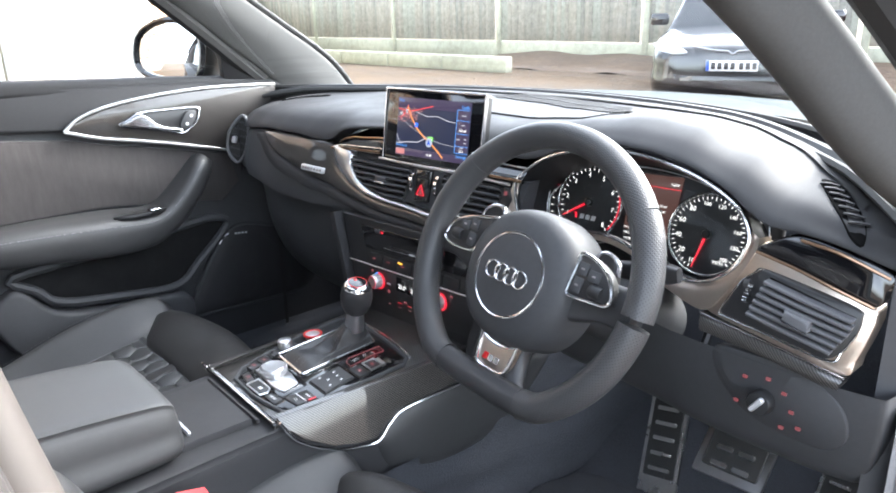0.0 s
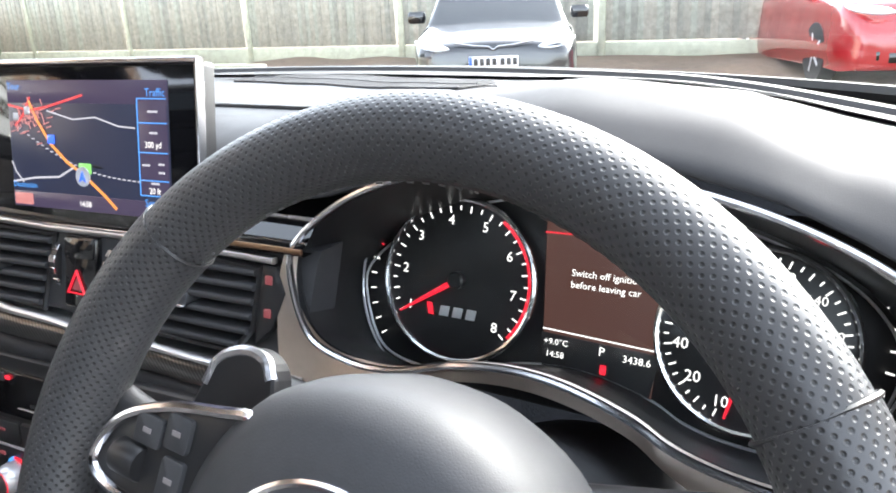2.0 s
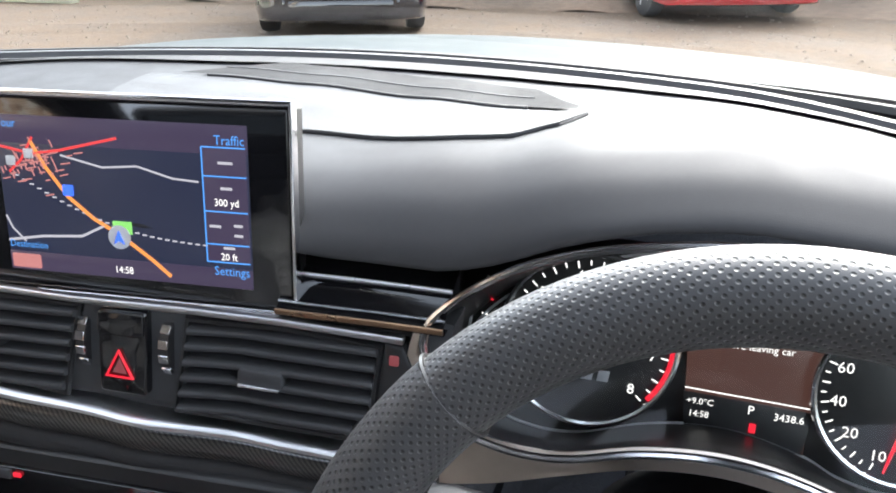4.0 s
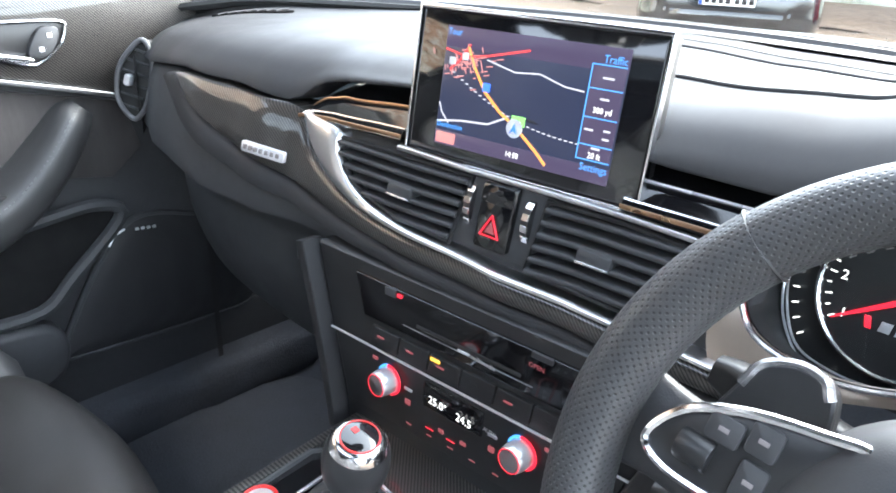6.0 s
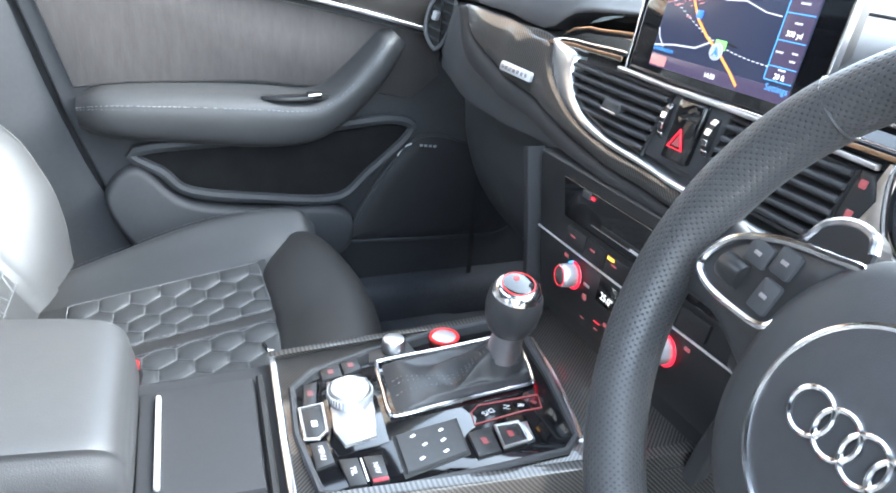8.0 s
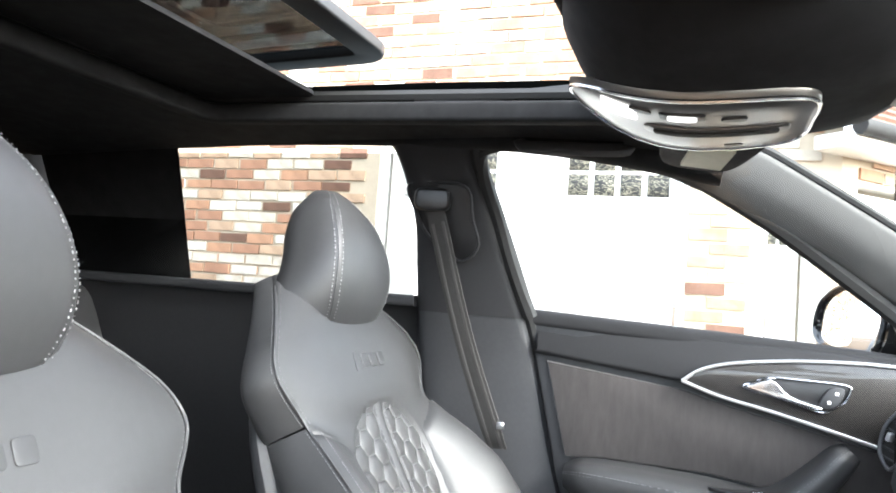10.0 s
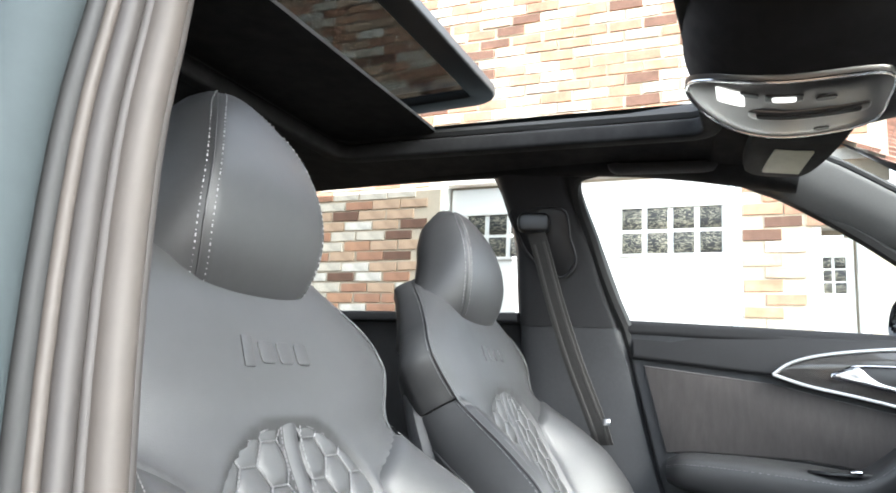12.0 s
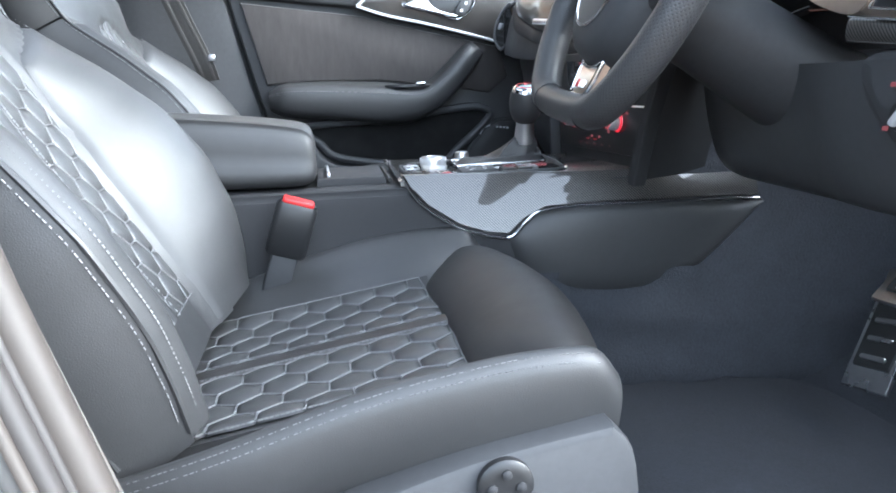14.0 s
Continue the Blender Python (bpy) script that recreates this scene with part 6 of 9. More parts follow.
rim("rim_top", 39, 141, RIM_PUNCHED, "perforated leather rim")
rim("rim_side", 141, 246, RIM_PUNCHED, "perforated leather rim", 1.04)
rim("rim_bottom", 246, 294, LEATHER_RIM, "smooth leather rim")
rim("rim_side", 294, 357, RIM_PUNCHED, "perforated leather rim", 1.04)
rim("rim_side", 0, 39, RIM_PUNCHED, "perforated leather rim", 1.04)
for a in (39, 141, 246, 294):
    i = min(range(120), key=lambda k: abs(math.degrees(ring[k][0]) - a))
    p, q = ring[i][1], ring[(i + 1) % 120][1]
    part("rim_seam", tube([axis(p, q - p, WN) @ V(0.0172 * math.cos(t), 0.0182 * math.sin(t), 0) for t in [k * math.pi / 10 for k in range(20)]], 0.0009, 5, True, q - p), PLASTIC, wheel)
st = bmesh.new()
inner = [WC + (p - WC) * ((RR - 0.0172) / RR) - WN * 0.003 for a, p in ring]
stitches(inner + inner[:1], st, 0.003, 0.004, 0.0006, WN)
part("rim_stitching", st, DARK_THREAD, wheel, "pale stitching inside the rim")
# hub and airbag cover
hub_o = smooth_outline([(-0.082, 0.018), (-0.062, 0.052), (-0.03, 0.069), (0.0, 0.073), (0.03, 0.069), (0.062, 0.052), (0.082, 0.018), (0.085, -0.02), (0.074, -0.058), (0.045, -0.087), (0.0, -0.096), (-0.045, -0.087), (-0.074, -0.058), (-0.085, -0.02)], 64)
rings = [[on_wheel(u * k, v * k, h) for u, v in hub_o] for k, h in ((1.02, -0.05), (1.03, -0.018), (1.0, -0.002), (0.94, 0.010), (0.82, 0.018), (0.6, 0.0235), (0.3, 0.0255), (0.08, 0.026))]
hub = part("airbag_cover", skin(rings), PAD_DARK, wheel, "soft black airbag cover", 50)
part("emblem_ring", tube([on_wheel(0.052 * math.cos(2 * math.pi * i / 60), 0.052 * math.sin(2 * math.pi * i / 60) - 0.012, 0.0228) for i in range(60)], 0.0020, 8, True, WN), CHROME, hub, "chrome ring")
for k in range(4):
    cx = -0.0225 + 0.015 * k
    part("emblem_circle", tube([on_wheel(cx + 0.0105 * math.cos(2 * math.pi * i / 32), 0.0105 * math.sin(2 * math.pi * i / 32) - 0.012, 0.0272) for i in range(32)], 0.0016, 8, True, WN), CHROME, hub, "chrome circle")
# spokes with control pods
for sx in (-1, 1):
    rings = []
    for u, v0, v1, h, t in ((0.060, 0.034, -0.036, 0.004, 0.03), (0.090, 0.030, -0.030, 0.0, 0.024), (0.125, 0.024, -0.020, -0.002, 0.020), (0.160, 0.028, -0.022, -0.003, 0.016)):
        rings.append([on_wheel(sx * u, v0, h - 0.004), on_wheel(sx * u, (v0 + v1) / 2, h), on_wheel(sx * u, v1, h - 0.004), on_wheel(sx * u, v1 + 0.004, h - t), on_wheel(sx * u, v0 - 0.004, h - t)])
    part("side_spoke", loft(rings, 24, 16), LEATHER_RIM, wheel, "black leather spoke")
    po = [(sx * a, b) for a, b in (smooth_outline([(0.054, 0.0455), (0.072, 0.0435), (0.10, 0.037), (0.124, 0.026), (0.136, 0.012), (0.138, 0.0), (0.124, -0.006), (0.10, -0.006), (0.080, -0.003), (0.073, 0.008), (0.066, 0.024)], 44) if sx < 0 else smooth_outline([(0.082, 0.044), (0.106, 0.041), (0.126, 0.029), (0.137, 0.010), (0.134, 0.0), (0.113, -0.003), (0.082, -0.005), (0.079, 0.004), (0.081, 0.03)], 40))]
    pod = part("control_pod", slab(po, lambda u, v, h: on_wheel(u, v, h + 0.010), 0.016, 0.003), PLASTIC, wheel, "black button pod")
    part("pod_frame", tube([on_wheel(u, v, 0.0105) for u, v in po], 0.0025, 8, True, WN), CHROME, pod, "satin chrome pod frame")
    for (u0, v0, u1, v1), mt in (((0.084, 0.021, 0.098, 0.036), PAD_DARK), ((0.100, 0.018, 0.116, 0.031), PAD_DARK), ((0.083, 0.000, 0.096, 0.018), PAD_DARK)):
        o2 = [(sx * a, b) for a, b in rounded(u0, v0, u1, v1, 0.002)]
        part("pod_button", slab(o2, lambda u, v, h: on_wheel(u, v, h + 0.0125), 0.005, 0.001), mt, pod)
        uc, vc = (u0 + u1) / 2, (v0 + v1) / 2
        part("button_symbol", slab([(sx * (uc + a), vc + b) for a, b in ((-0.0024, -0.0011), (0.0024, -0.0011), (0.0024, 0.0011), (-0.0024, 0.0011))], lambda u, v, h: on_wheel(u, v, h + 0.0129), 0.0004, 0.0001), GREY_PRINT, pod)
    part("scroll_wheel", lathe([(0.0075, -0.008), (0.008, -0.007), (0.008, 0.007), (0.0075, 0.008)], WM @ pose(sx * 0.116, 0.009, 0.009, 0, 90, 0), 20), PLASTIC, pod, "ribbed roller")
    # shift paddle behind the spoke
    pa = [(sx * a, b) for a, b in smooth_outline([(0.077, 0.020), (0.079, 0.050), (0.088, 0.061), (0.102, 0.062), (0.116, 0.053), (0.125, 0.034), (0.126, 0.020), (0.10, 0.01)], 28)]
    if sx > 0:
        pa = [(0.066 + (a - 0.066) * 0.75, b - 0.008) for a, b in pa]
    paddle = part("shift_paddle", slab(pa, lambda u, v, h: on_wheel(u, v, h - 0.026), 0.012, 0.003), PLASTIC, wheel, "black shift paddle with a satin edge", 12)
    part("paddle_edge", tube(curve([on_wheel(sx * a * (1 if sx < 0 else 0.92), b - (0 if sx < 0 else 0.008), -0.028) for a, b in ((0.121, 0.040), (0.116, 0.053), (0.102, 0.0605), (0.089, 0.0595), (0.083, 0.052))], 20), 0.0030, 8), PADDLE, paddle, "satin silver paddle edge")
# lower spoke with its emblem
rings = []
for v, w, h in ((-0.070, 0.034, -0.012), (-0.095, 0.032, -0.016), (-0.12, 0.036, -0.014), (-0.150, 0.052, -0.005)):
    rings.append([on_wheel(-w, v, h - 0.008), on_wheel(-w * 0.6, v, h), on_wheel(w * 0.6, v, h), on_wheel(w, v, h - 0.008), on_wheel(w * 0.8, v, h - 0.024), on_wheel(-w * 0.8, v, h - 0.024)])
part("lower_spoke", loft(rings, 24, 14), LEATHER_RIM, wheel, "black leather lower spoke")
em = smooth_outline([(-0.030, -0.090), (-0.020, -0.097), (0.0, -0.100), (0.020, -0.097), (0.030, -0.090), (0.030, -0.100), (0.026, -0.122), (0.020, -0.131), (0.0, -0.134), (-0.020, -0.131), (-0.026, -0.122), (-0.030, -0.100)], 60)
lower = part("spoke_emblem", slab(em, lambda u, v, h: on_wheel(u, v, h - 0.0055), 0.010, 0.002), WARM_ALU, wheel, "satin aluminium emblem plate with a warm reflection tint")
part("emblem_rim", tube([on_wheel(u, v, -0.0055) for u, v in em], 0.0026, 8, True, WN), CHROME, lower, "chrome plate edge")
for k in range(2):
    part("emblem_bar", box(-0.007 + 0.010 * k, -0.124, -0.006, 0.001 + 0.010 * k, -0.115, -0.0040, 0.0006, None, WM), CHROME, lower, "chrome bar")
part("emblem_red", slab([(-0.017, -0.124), (-0.010, -0.124), (-0.008, -0.115), (-0.015, -0.115)], lambda u, v, h: on_wheel(u, v, h - 0.0040), 0.002, 0.0004), RED, lower, "red slanted block")
# column, stalks
rings = []
for d, w, hh in ((0.0, 0.050, 0.046), (0.05, 0.054, 0.050), (0.10, 0.062, 0.052), (0.17, 0.072, 0.055), (0.24, 0.08, 0.06)):
    c = WC - WN * (0.03 + d) - V(0, 0, 0.10 * d)
    rings.append([c + V(w * math.cos(a), 0, 0) + WM.to_3x3() @ V(0, hh * math.sin(a), 0) for a in [k * math.pi / 8 for k in range(16)]])
part("column_shroud", loft(rings, 32, 20), PAD_DARK, wheel, "black column shroud")
stalk_root = WC - WN * 0.085
for sx, v, tilt, words in ((-1, 0.030, 0.25, "D"), (1, 0.030, 0.25, ""), (-1, -0.036, -0.05, "SPEED")):
    a = stalk_root + V(sx * 0.05, 0, 0) + WM.to_3x3() @ V(0, v, 0)
    b = stalk_root + V(sx * 0.15, 0, 0) + WM.to_3x3() @ V(0, v + tilt * 0.06, 0.004)
    prof = rounded(-0.009, -0.012, 0.009, 0.012, 0.006)
    s = part("stalk", sweep(curve([a, a * 0.5 + b * 0.5, b], 10), prof, False, (0, 0, 1), None, [0.75, 0.8, 0.85, 0.9, 0.95, 1, 1, 1, 0.95, 0.7]), PLASTIC, wheel, "black control stalk")
    if words == "SPEED":
        lettering("stalk_word", words, 0.0052, axis(b * 0.72 + a * 0.28 + V(0, -0.0105, 0.002), (0, -1, 0.1), (1, 0, 0)), PRINT, s)
        for k in range(3):
            part("stalk_bar", box(-0.006, -0.0008, 0, 0.006, 0.0008, 0.0004, 0.0001, None, axis(b * 0.3 + a * 0.7 + V(0, -0.0105, 0.006 - 0.006 * k), (0, -1, 0.1), (1, 0, 0))), PRINT, s)
    else:
        part("stalk_mark", box(-0.008, -0.002, 0, 0.008, 0.002, 0.0004, 0.0001, None, axis(b * 0.7 + a * 0.3 + V(0, -0.0098, 0.003), (0, -1, 0.1), (1, 0, 0))), PRINT, s)


# ---- centre stack ----
stack = thing("centre_stack", "black centre stack with disc player and climate controls", "control panel")


def on_stack(u, v, h=0.0):
    z = table([(0.600, 0.575), (0.645, 0.622), (0.6525, 0.630), (0.678, 0.666), (0.6995, 0.685), (0.7125, 0.701), (0.733, 0.725), (0.765, 0.757), (0.80, 0.79)], v)
    return V(u - 0.007 * (1 - step(0.695, 0.71, v)), 0.05 * (z - 0.7) - 0.019 + 0.075 * u - h, z)


so = [(-0.195, 0.780), (-0.165, 0.697), (-0.145, 0.640), (-0.135, 0.600), (0.146, 0.600), (0.156, 0.640), (0.175, 0.697), (0.195, 0.780)]
part("stack_panel", slab(so, lambda u, v, h: on_stack(u, v, h), 0.10, 0.004), PLASTIC, stack, "satin black panel")
for sx in (-1, 1):
    cheek = [on_stack(sx * u, v, 0.004) for u, v in ((0.203, 0.780), (0.172, 0.70), (0.153, 0.640), (0.143, 0.595))]
    part("stack_cheek", sweep(curve(cheek, 12), rounded(-0.013, -0.012, 0.010, 0.003, 0.002), False), PAD, stack)
cd = part("disc_player", slab([(-0.137, 0.765), (-0.123, 0.724), (0.123, 0.724), (0.137, 0.765)], lambda u, v, h: on_stack(u, v, h + 0.003), 0.01, 0.002), PIANO, stack, "glossy black disc player")
part("disc_slot", slab(rounded(-0.055, 0.7395, 0.060, 0.7425, 0.001), lambda u, v, h: on_stack(u, v, h + 0.0038), 0.002, 0.0003), RUBBER, cd)
part("player_line", slab(rounded(-0.072, 0.7325, 0.072, 0.7335, 0.0003), lambda u, v, h: on_stack(u, v, h + 0.0038), 0.001, 0.0002), SILVER, cd, "silver line")
for u, v, w, mt in ((-0.088, 0.758, 0.007, PAD_DARK), (0.078, 0.761, 0.010, PAD_DARK)):
    part("player_button", slab(rounded(u - w, v - 0.004, u + w, v + 0.004, 0.001), lambda a, b, h: on_stack(a, b, h + 0.005), 0.003, 0.0008), mt, cd)
part("player_lamp", slab(rounded(-0.080, 0.7555, -0.074, 0.7585, 0.0008), lambda a, b, h: on_stack(a, b, h + 0.0042), 0.001, 0.0003), RED_GLOW, cd, "red indicator")
sf = axis(on_stack(0, 0.735, 0.0046), (0, -1, 0.05), (1, 0, 0))
lettering("player_word", "multimedia", 0.0062, sf @ pose(0.010, 0.0025, 0), PRINT, cd, align="LEFT")
part("brand_bar", slab(rounded(-0.006, 0.7358, 0.007, 0.7388, 0.0005), lambda a, b, h: on_stack(a, b, h + 0.0042), 0.001, 0.0002), PRINT, cd, "small pale bar")
lettering("button_word", "OPEN", 0.006, sf @ pose(0.078, 0.024, 0), RED_DIM, cd)
# row of switches
for k in range(6):
    u0 = -0.112 + k * 0.0375
    b = part("row_switch", slab(rounded(u0, 0.703, u0 + 0.036, 0.7205, 0.0012), lambda a, c, h: on_stack(a, c, h + 0.003), 0.006, 0.001), PLASTIC, stack, "black switch")
    part("switch_symbol", slab(rounded(u0 + 0.008, 0.7095, u0 + 0.017, 0.7128, 0.0008), lambda a, c, h: on_stack(a, c, h + 0.0034), 0.0006, 0.0002), RED_DIM if k in (0, 1, 2, 4) else PLASTIC, b)
    if k == 2:
        part("switch_lamp", slab(rounded(u0 + 0.001, 0.7165, u0 + 0.012, 0.7190, 0.0006), lambda a, c, h: on_stack(a, c, h + 0.0036), 0.0008, 0.0002), AMBER, b, "lit amber lamp")
part("stack_rule", tube([on_stack(u, 0.6995, 0.003) for u in (-0.164, 0.0, 0.174)], 0.0013, 6), SILVER, stack, "silver line")
# climate panel
cl = part("climate_panel", slab([(-0.158, 0.696), (-0.136, 0.632), (0.146, 0.632), (0.168, 0.696)], lambda u, v, h: on_stack(u, v, h + 0.002), 0.01, 0.0015), PLASTIC, stack, "black climate control panel")
part("climate_window", slab(rounded(-0.036, 0.667, 0.034, 0.691, 0.002), lambda u, v, h: on_stack(u, v, h + 0.0028), 0.004, 0.0005), PIANO, cl, "black climate display")
lettering("temperature", "25.0\u00b0", 0.0112, sf @ pose(-0.036, -0.0640, 0.0004), WHITE_GLOW, cl, align="LEFT")
lettering("temperature", "24.5", 0.0112, sf @ pose(-0.001, -0.0640, 0.0004), WHITE_GLOW, cl, align="LEFT")
for sx in (-1, 1):
    m = axis(on_stack(sx * 0.0775, 0.672, 0.002), (0, -1, 0.05), (1, 0, 0))
    part("knob_ring", tube([m @ V(0.0146 * math.cos(a), 0.0146 * math.sin(a), 0.003) for a in [radians(-100 + 200 * k / 24) for k in range(25)]], 0.0013, 6), RED_GLOW, cl, "red lit arc")
    part("knob_ring", tube([m @ V(0.0146 * math.cos(a), 0.0146 * math.sin(a), 0.003) for a in [radians(105 + 60 * k / 10) for k in range(11)]], 0.0013, 6), BLUE_GLOW, cl, "blue lit arc")
    knob = part("climate_knob", lathe([(0.0132, 0.0), (0.0130, 0.012), (0.0122, 0.0175), (0.0110, 0.0195)], m, 32), SILVER, cl, "silver temperature knob")
    part("knob_face", lathe([(0.0104, 0.018), (0.0104, 0.0200), (0.0085, 0.0204)], m, 28), ALU, knob, "silver knob face")
    part("knob_red_ring", tube([m @ V(0.0108 * math.cos(2 * math.pi * k / 32), 0.0108 * math.sin(2 * math.pi * k / 32), 0.0198) for k in range(32)], 0.0005, 6, True, (0, -1, 0.05)), RED_GLOW, knob)
for k, (u, v) in enumerate(((-0.055, 0.664), (0.045, 0.664), (-0.052, 0.645), (-0.026, 0.645), (0.0, 0.645), (0.026, 0.645), (0.052, 0.645), (-0.10, 0.688), (0.10, 0.688), (-0.012, 0.658), (0.014, 0.658))):
    part("climate_symbol", slab(rounded(u - 0.0034, v - 0.0014, u + 0.0034, v + 0.0014, 0.0006), lambda a, c, h: on_stack(a, c, h + 0.0026), 0.0006, 0.0002), RED_DIM, cl, "faint red symbol")
for u, v, mt in ((-0.055, 0.671, SILVER), (0.045, 0.671, SILVER), (-0.026, 0.6525, RED_GLOW), (0.0, 0.6525, RED_GLOW)):
    part("climate_lamp", slab(rounded(u - 0.005, v - 0.0009, u + 0.005, v + 0.0009, 0.0004), lambda a, c, h: on_stack(a, c, h + 0.0028), 0.0008, 0.0002), mt, cl)
for u, w in ((-0.062, "AUTO"), (0.038, "AUTO")):
    lettering("climate_word", w, 0.0055, sf @ pose(u, -0.0600, -0.0014), PRINT, cl)

# ---- centre console ----
console = thing("centre_console", "centre console with carbon top, chrome edges and leather sides", "console")


def con_z(y):
    """Height of the console's top along the car."""
    return table([(-1.0, 0.575), (-0.36, 0.588), (-0.1, 0.592), (0.1, 0.598)], y)


rings = []
for y, w, wb in ((-1.0, 0.105, 0.12), (-0.6, 0.108, 0.125), (-0.36, 0.112, 0.125), (-0.2, 0.122, 0.13), (-0.06, 0.135, 0.135), (0.05, 0.14, 0.14)):
    z = con_z(y) - 0.006
    rings.append([V(-wb, y, 0.25), V(-w - 0.004, y, z - 0.05), V(-w, y, z - 0.010), V(-w + 0.012, y, z), V(0, y, z + 0.001), V(w - 0.012, y, z), V(w, y, z - 0.010), V(w + 0.004, y, z - 0.05), V(wb, y, 0.25)])
part("console_body", skin([curve(r, 40) for r in [list(c) for c in zip(*[curve(col, 24) for col in zip(*rings)])]], False), PAD, console, "soft black console sides")


def on_con(x, y, h=0.0):
    return V(x, y, con_z(y) + h)


# carbon top plate, falling over the driver's side
top_o = [(-0.118, -0.352), (0.108, -0.360), (0.120, -0.20), (0.130, -0.03), (0.135, 0.06), (-0.135, 0.06), (-0.132, -0.05), (-0.124, -0.20)]
part("carbon_top", slab(top_o, lambda u, v, h: on_con(u, v, h + 0.002), 0.012, 0.004), CARBON_TOP, console, "glossy carbon fibre console top")
for sx in (-1, 1):
    side_o = [(-0.357, 0.598), (-0.345, 0.577), (-0.325, 0.555), (-0.28, 0.525), (-0.24, 0.512), (-0.207, 0.508), (-0.185, 0.530), (-0.155, 0.546), (-0.06, 0.552), (0.17, 0.552), (0.17, 0.602), (-0.1, 0.596)]
    part("carbon_side", slab(side_o, lambda u, v, h, sx=sx: V(sx * (0.120 + 0.035 * step(-0.36, 0.1, u) + h - 0.010 + (0.012 if v < 0.585 else 0)), u, v), 0.012, 0.003), CARBON_EDGE, console, "glossy carbon fibre side")
    rimline = [V(sx * (0.124 + 0.035 * step(-0.36, 0.1, u)), u, v) for u, v in ((-0.359, 0.598), (-0.347, 0.575), (-0.327, 0.552), (-0.28, 0.521), (-0.24, 0.508), (-0.205, 0.505), (-0.183, 0.527), (-0.155, 0.543), (-0.06, 0.549), (0.17, 0.549))]
    part("side_strip", tube(curve(rimline, 40), 0.0022, 6), CHROME, console, "thin chrome edge strip")
    # padded knee roll along the console
    rings = []
    for u, z0, z1, x in ((-0.215, 0.49, 0.505, 0.120), (-0.185, 0.44, 0.528, 0.136), (-0.12, 0.415, 0.545, 0.147), (-0.03, 0.41, 0.547, 0.153), (0.06, 0.43, 0.547, 0.157), (0.13, 0.48, 0.546, 0.158), (0.18, 0.53, 0.548, 0.155)):
        rings.append([V(sx * 0.115, u, z1), V(sx * (x - 0.008), u, z1 - 0.002), V(sx * x, u, (z0 * 0.35 + z1 * 0.65)), V(sx * (x - 0.006), u, z0 + 0.012), V(sx * 0.115, u, z0)])
    part("knee_pad", loft(rings, 24, 24), LEATHER, console, "black leather knee pad")
cross = [on_con(x, y, 0.003) for x, y in ((-0.118, -0.352), (-0.06, -0.3545), (0.0, -0.357), (0.06, -0.359), (0.112, -0.360))]
part("cross_strip", sweep(curve(cross, 12), rounded(-0.0035, -0.002, 0.0035, 0.003, 0.0015), False), CHROME, console, "chrome cross strip")
# black control island
island = [(-0.045, -0.340), (-0.068, -0.318), (-0.088, -0.258), (-0.105, -0.18), (-0.113, -0.104), (-0.100, -0.087), (0.0, -0.096), (0.088, -0.112), (0.103, -0.129), (0.105, -0.20), (0.104, -0.316), (0.093, -0.337), (0.02, -0.345)]
isl = part("control_island", slab(island, lambda u, v, h: on_con(u, v, h + 0.005), 0.008, 0.003), PIANO, console, "piano-black control panel")
part("island_edge", tube([on_con(u, v, 0.0045) for u, v in inset(island, -0.002)], 0.0034, 6, True), PAD_DARK, isl)
part("island_chrome", tube(curve([on_con(u, v, 0.0068) for u, v in ((-0.066, -0.083), (0.0, -0.090), (0.062, -0.101), (0.098, -0.111))], 16), 0.0026, 6), CHROME, console, "chrome strip")
# rotary controller in its silver plate
part("rotary_bed", slab([(-0.050, -0.316), (-0.048, -0.264), (0.052, -0.272), (0.058, -0.318), (0.030, -0.324)], lambda u, v, h: on_con(u, v, h + 0.0062), 0.004, 0.001), PIANO, isl)
rot = part("rotary_plate", slab([(-0.044, -0.309), (-0.042, -0.270), (0.010, -0.274), (0.044, -0.282), (0.050, -0.310), (0.028, -0.316)], lambda u, v, h: on_con(u, v, h + 0.0095), 0.008, 0.002), ALU, isl, "silver controller plate")
RC = (-0.012, -0.293)
rk = part("rotary_knob", lathe([(0.0205, 0.0), (0.0205, 0.0085), (0.0195, 0.0115), (0.0175, 0.0130), (0.0172, 0.0124), (0.006, 0.0120)], axis(on_con(*RC, 0.009), (0, 0, 1)), 40), ALU, rot, "knurled silver rotary knob")
for k in range(40):
    a = 2 * math.pi * k / 40
    part("knurl", box(-0.0005, -0.0008, 0.003, 0.0007, 0.0008, 0.011, 0.0002, None, pose(*on_con(RC[0] + 0.0205 * math.cos(a), RC[1] + 0.0205 * math.sin(a), 0.009), 0, 0, math.degrees(a))), ALU, rk)


def key(name, outline, h, material, mark=None, label="", words=""):
    b = part(name, slab(outline, lambda u, v, k: on_con(u, v, k + h), 0.006, 0.0012), material, isl, label)
    cx, cy = sum(u for u, _ in outline) / len(outline), sum(v for _, v in outline) / len(outline)
    if words:
        lettering("key_word", words, 0.0065, axis(on_con(cx, cy, h + 0.0004), (0, 0, 1), (1, 0.0, 0)) @ pose(0, 0, 0), PRINT, b)
    elif mark:
        part("key_mark", box(-0.004, -0.0025, 0, 0.004, 0.0025, 0.0005, 0.0001, None, pose(*on_con(cx, cy, h))), mark, b)
    return b


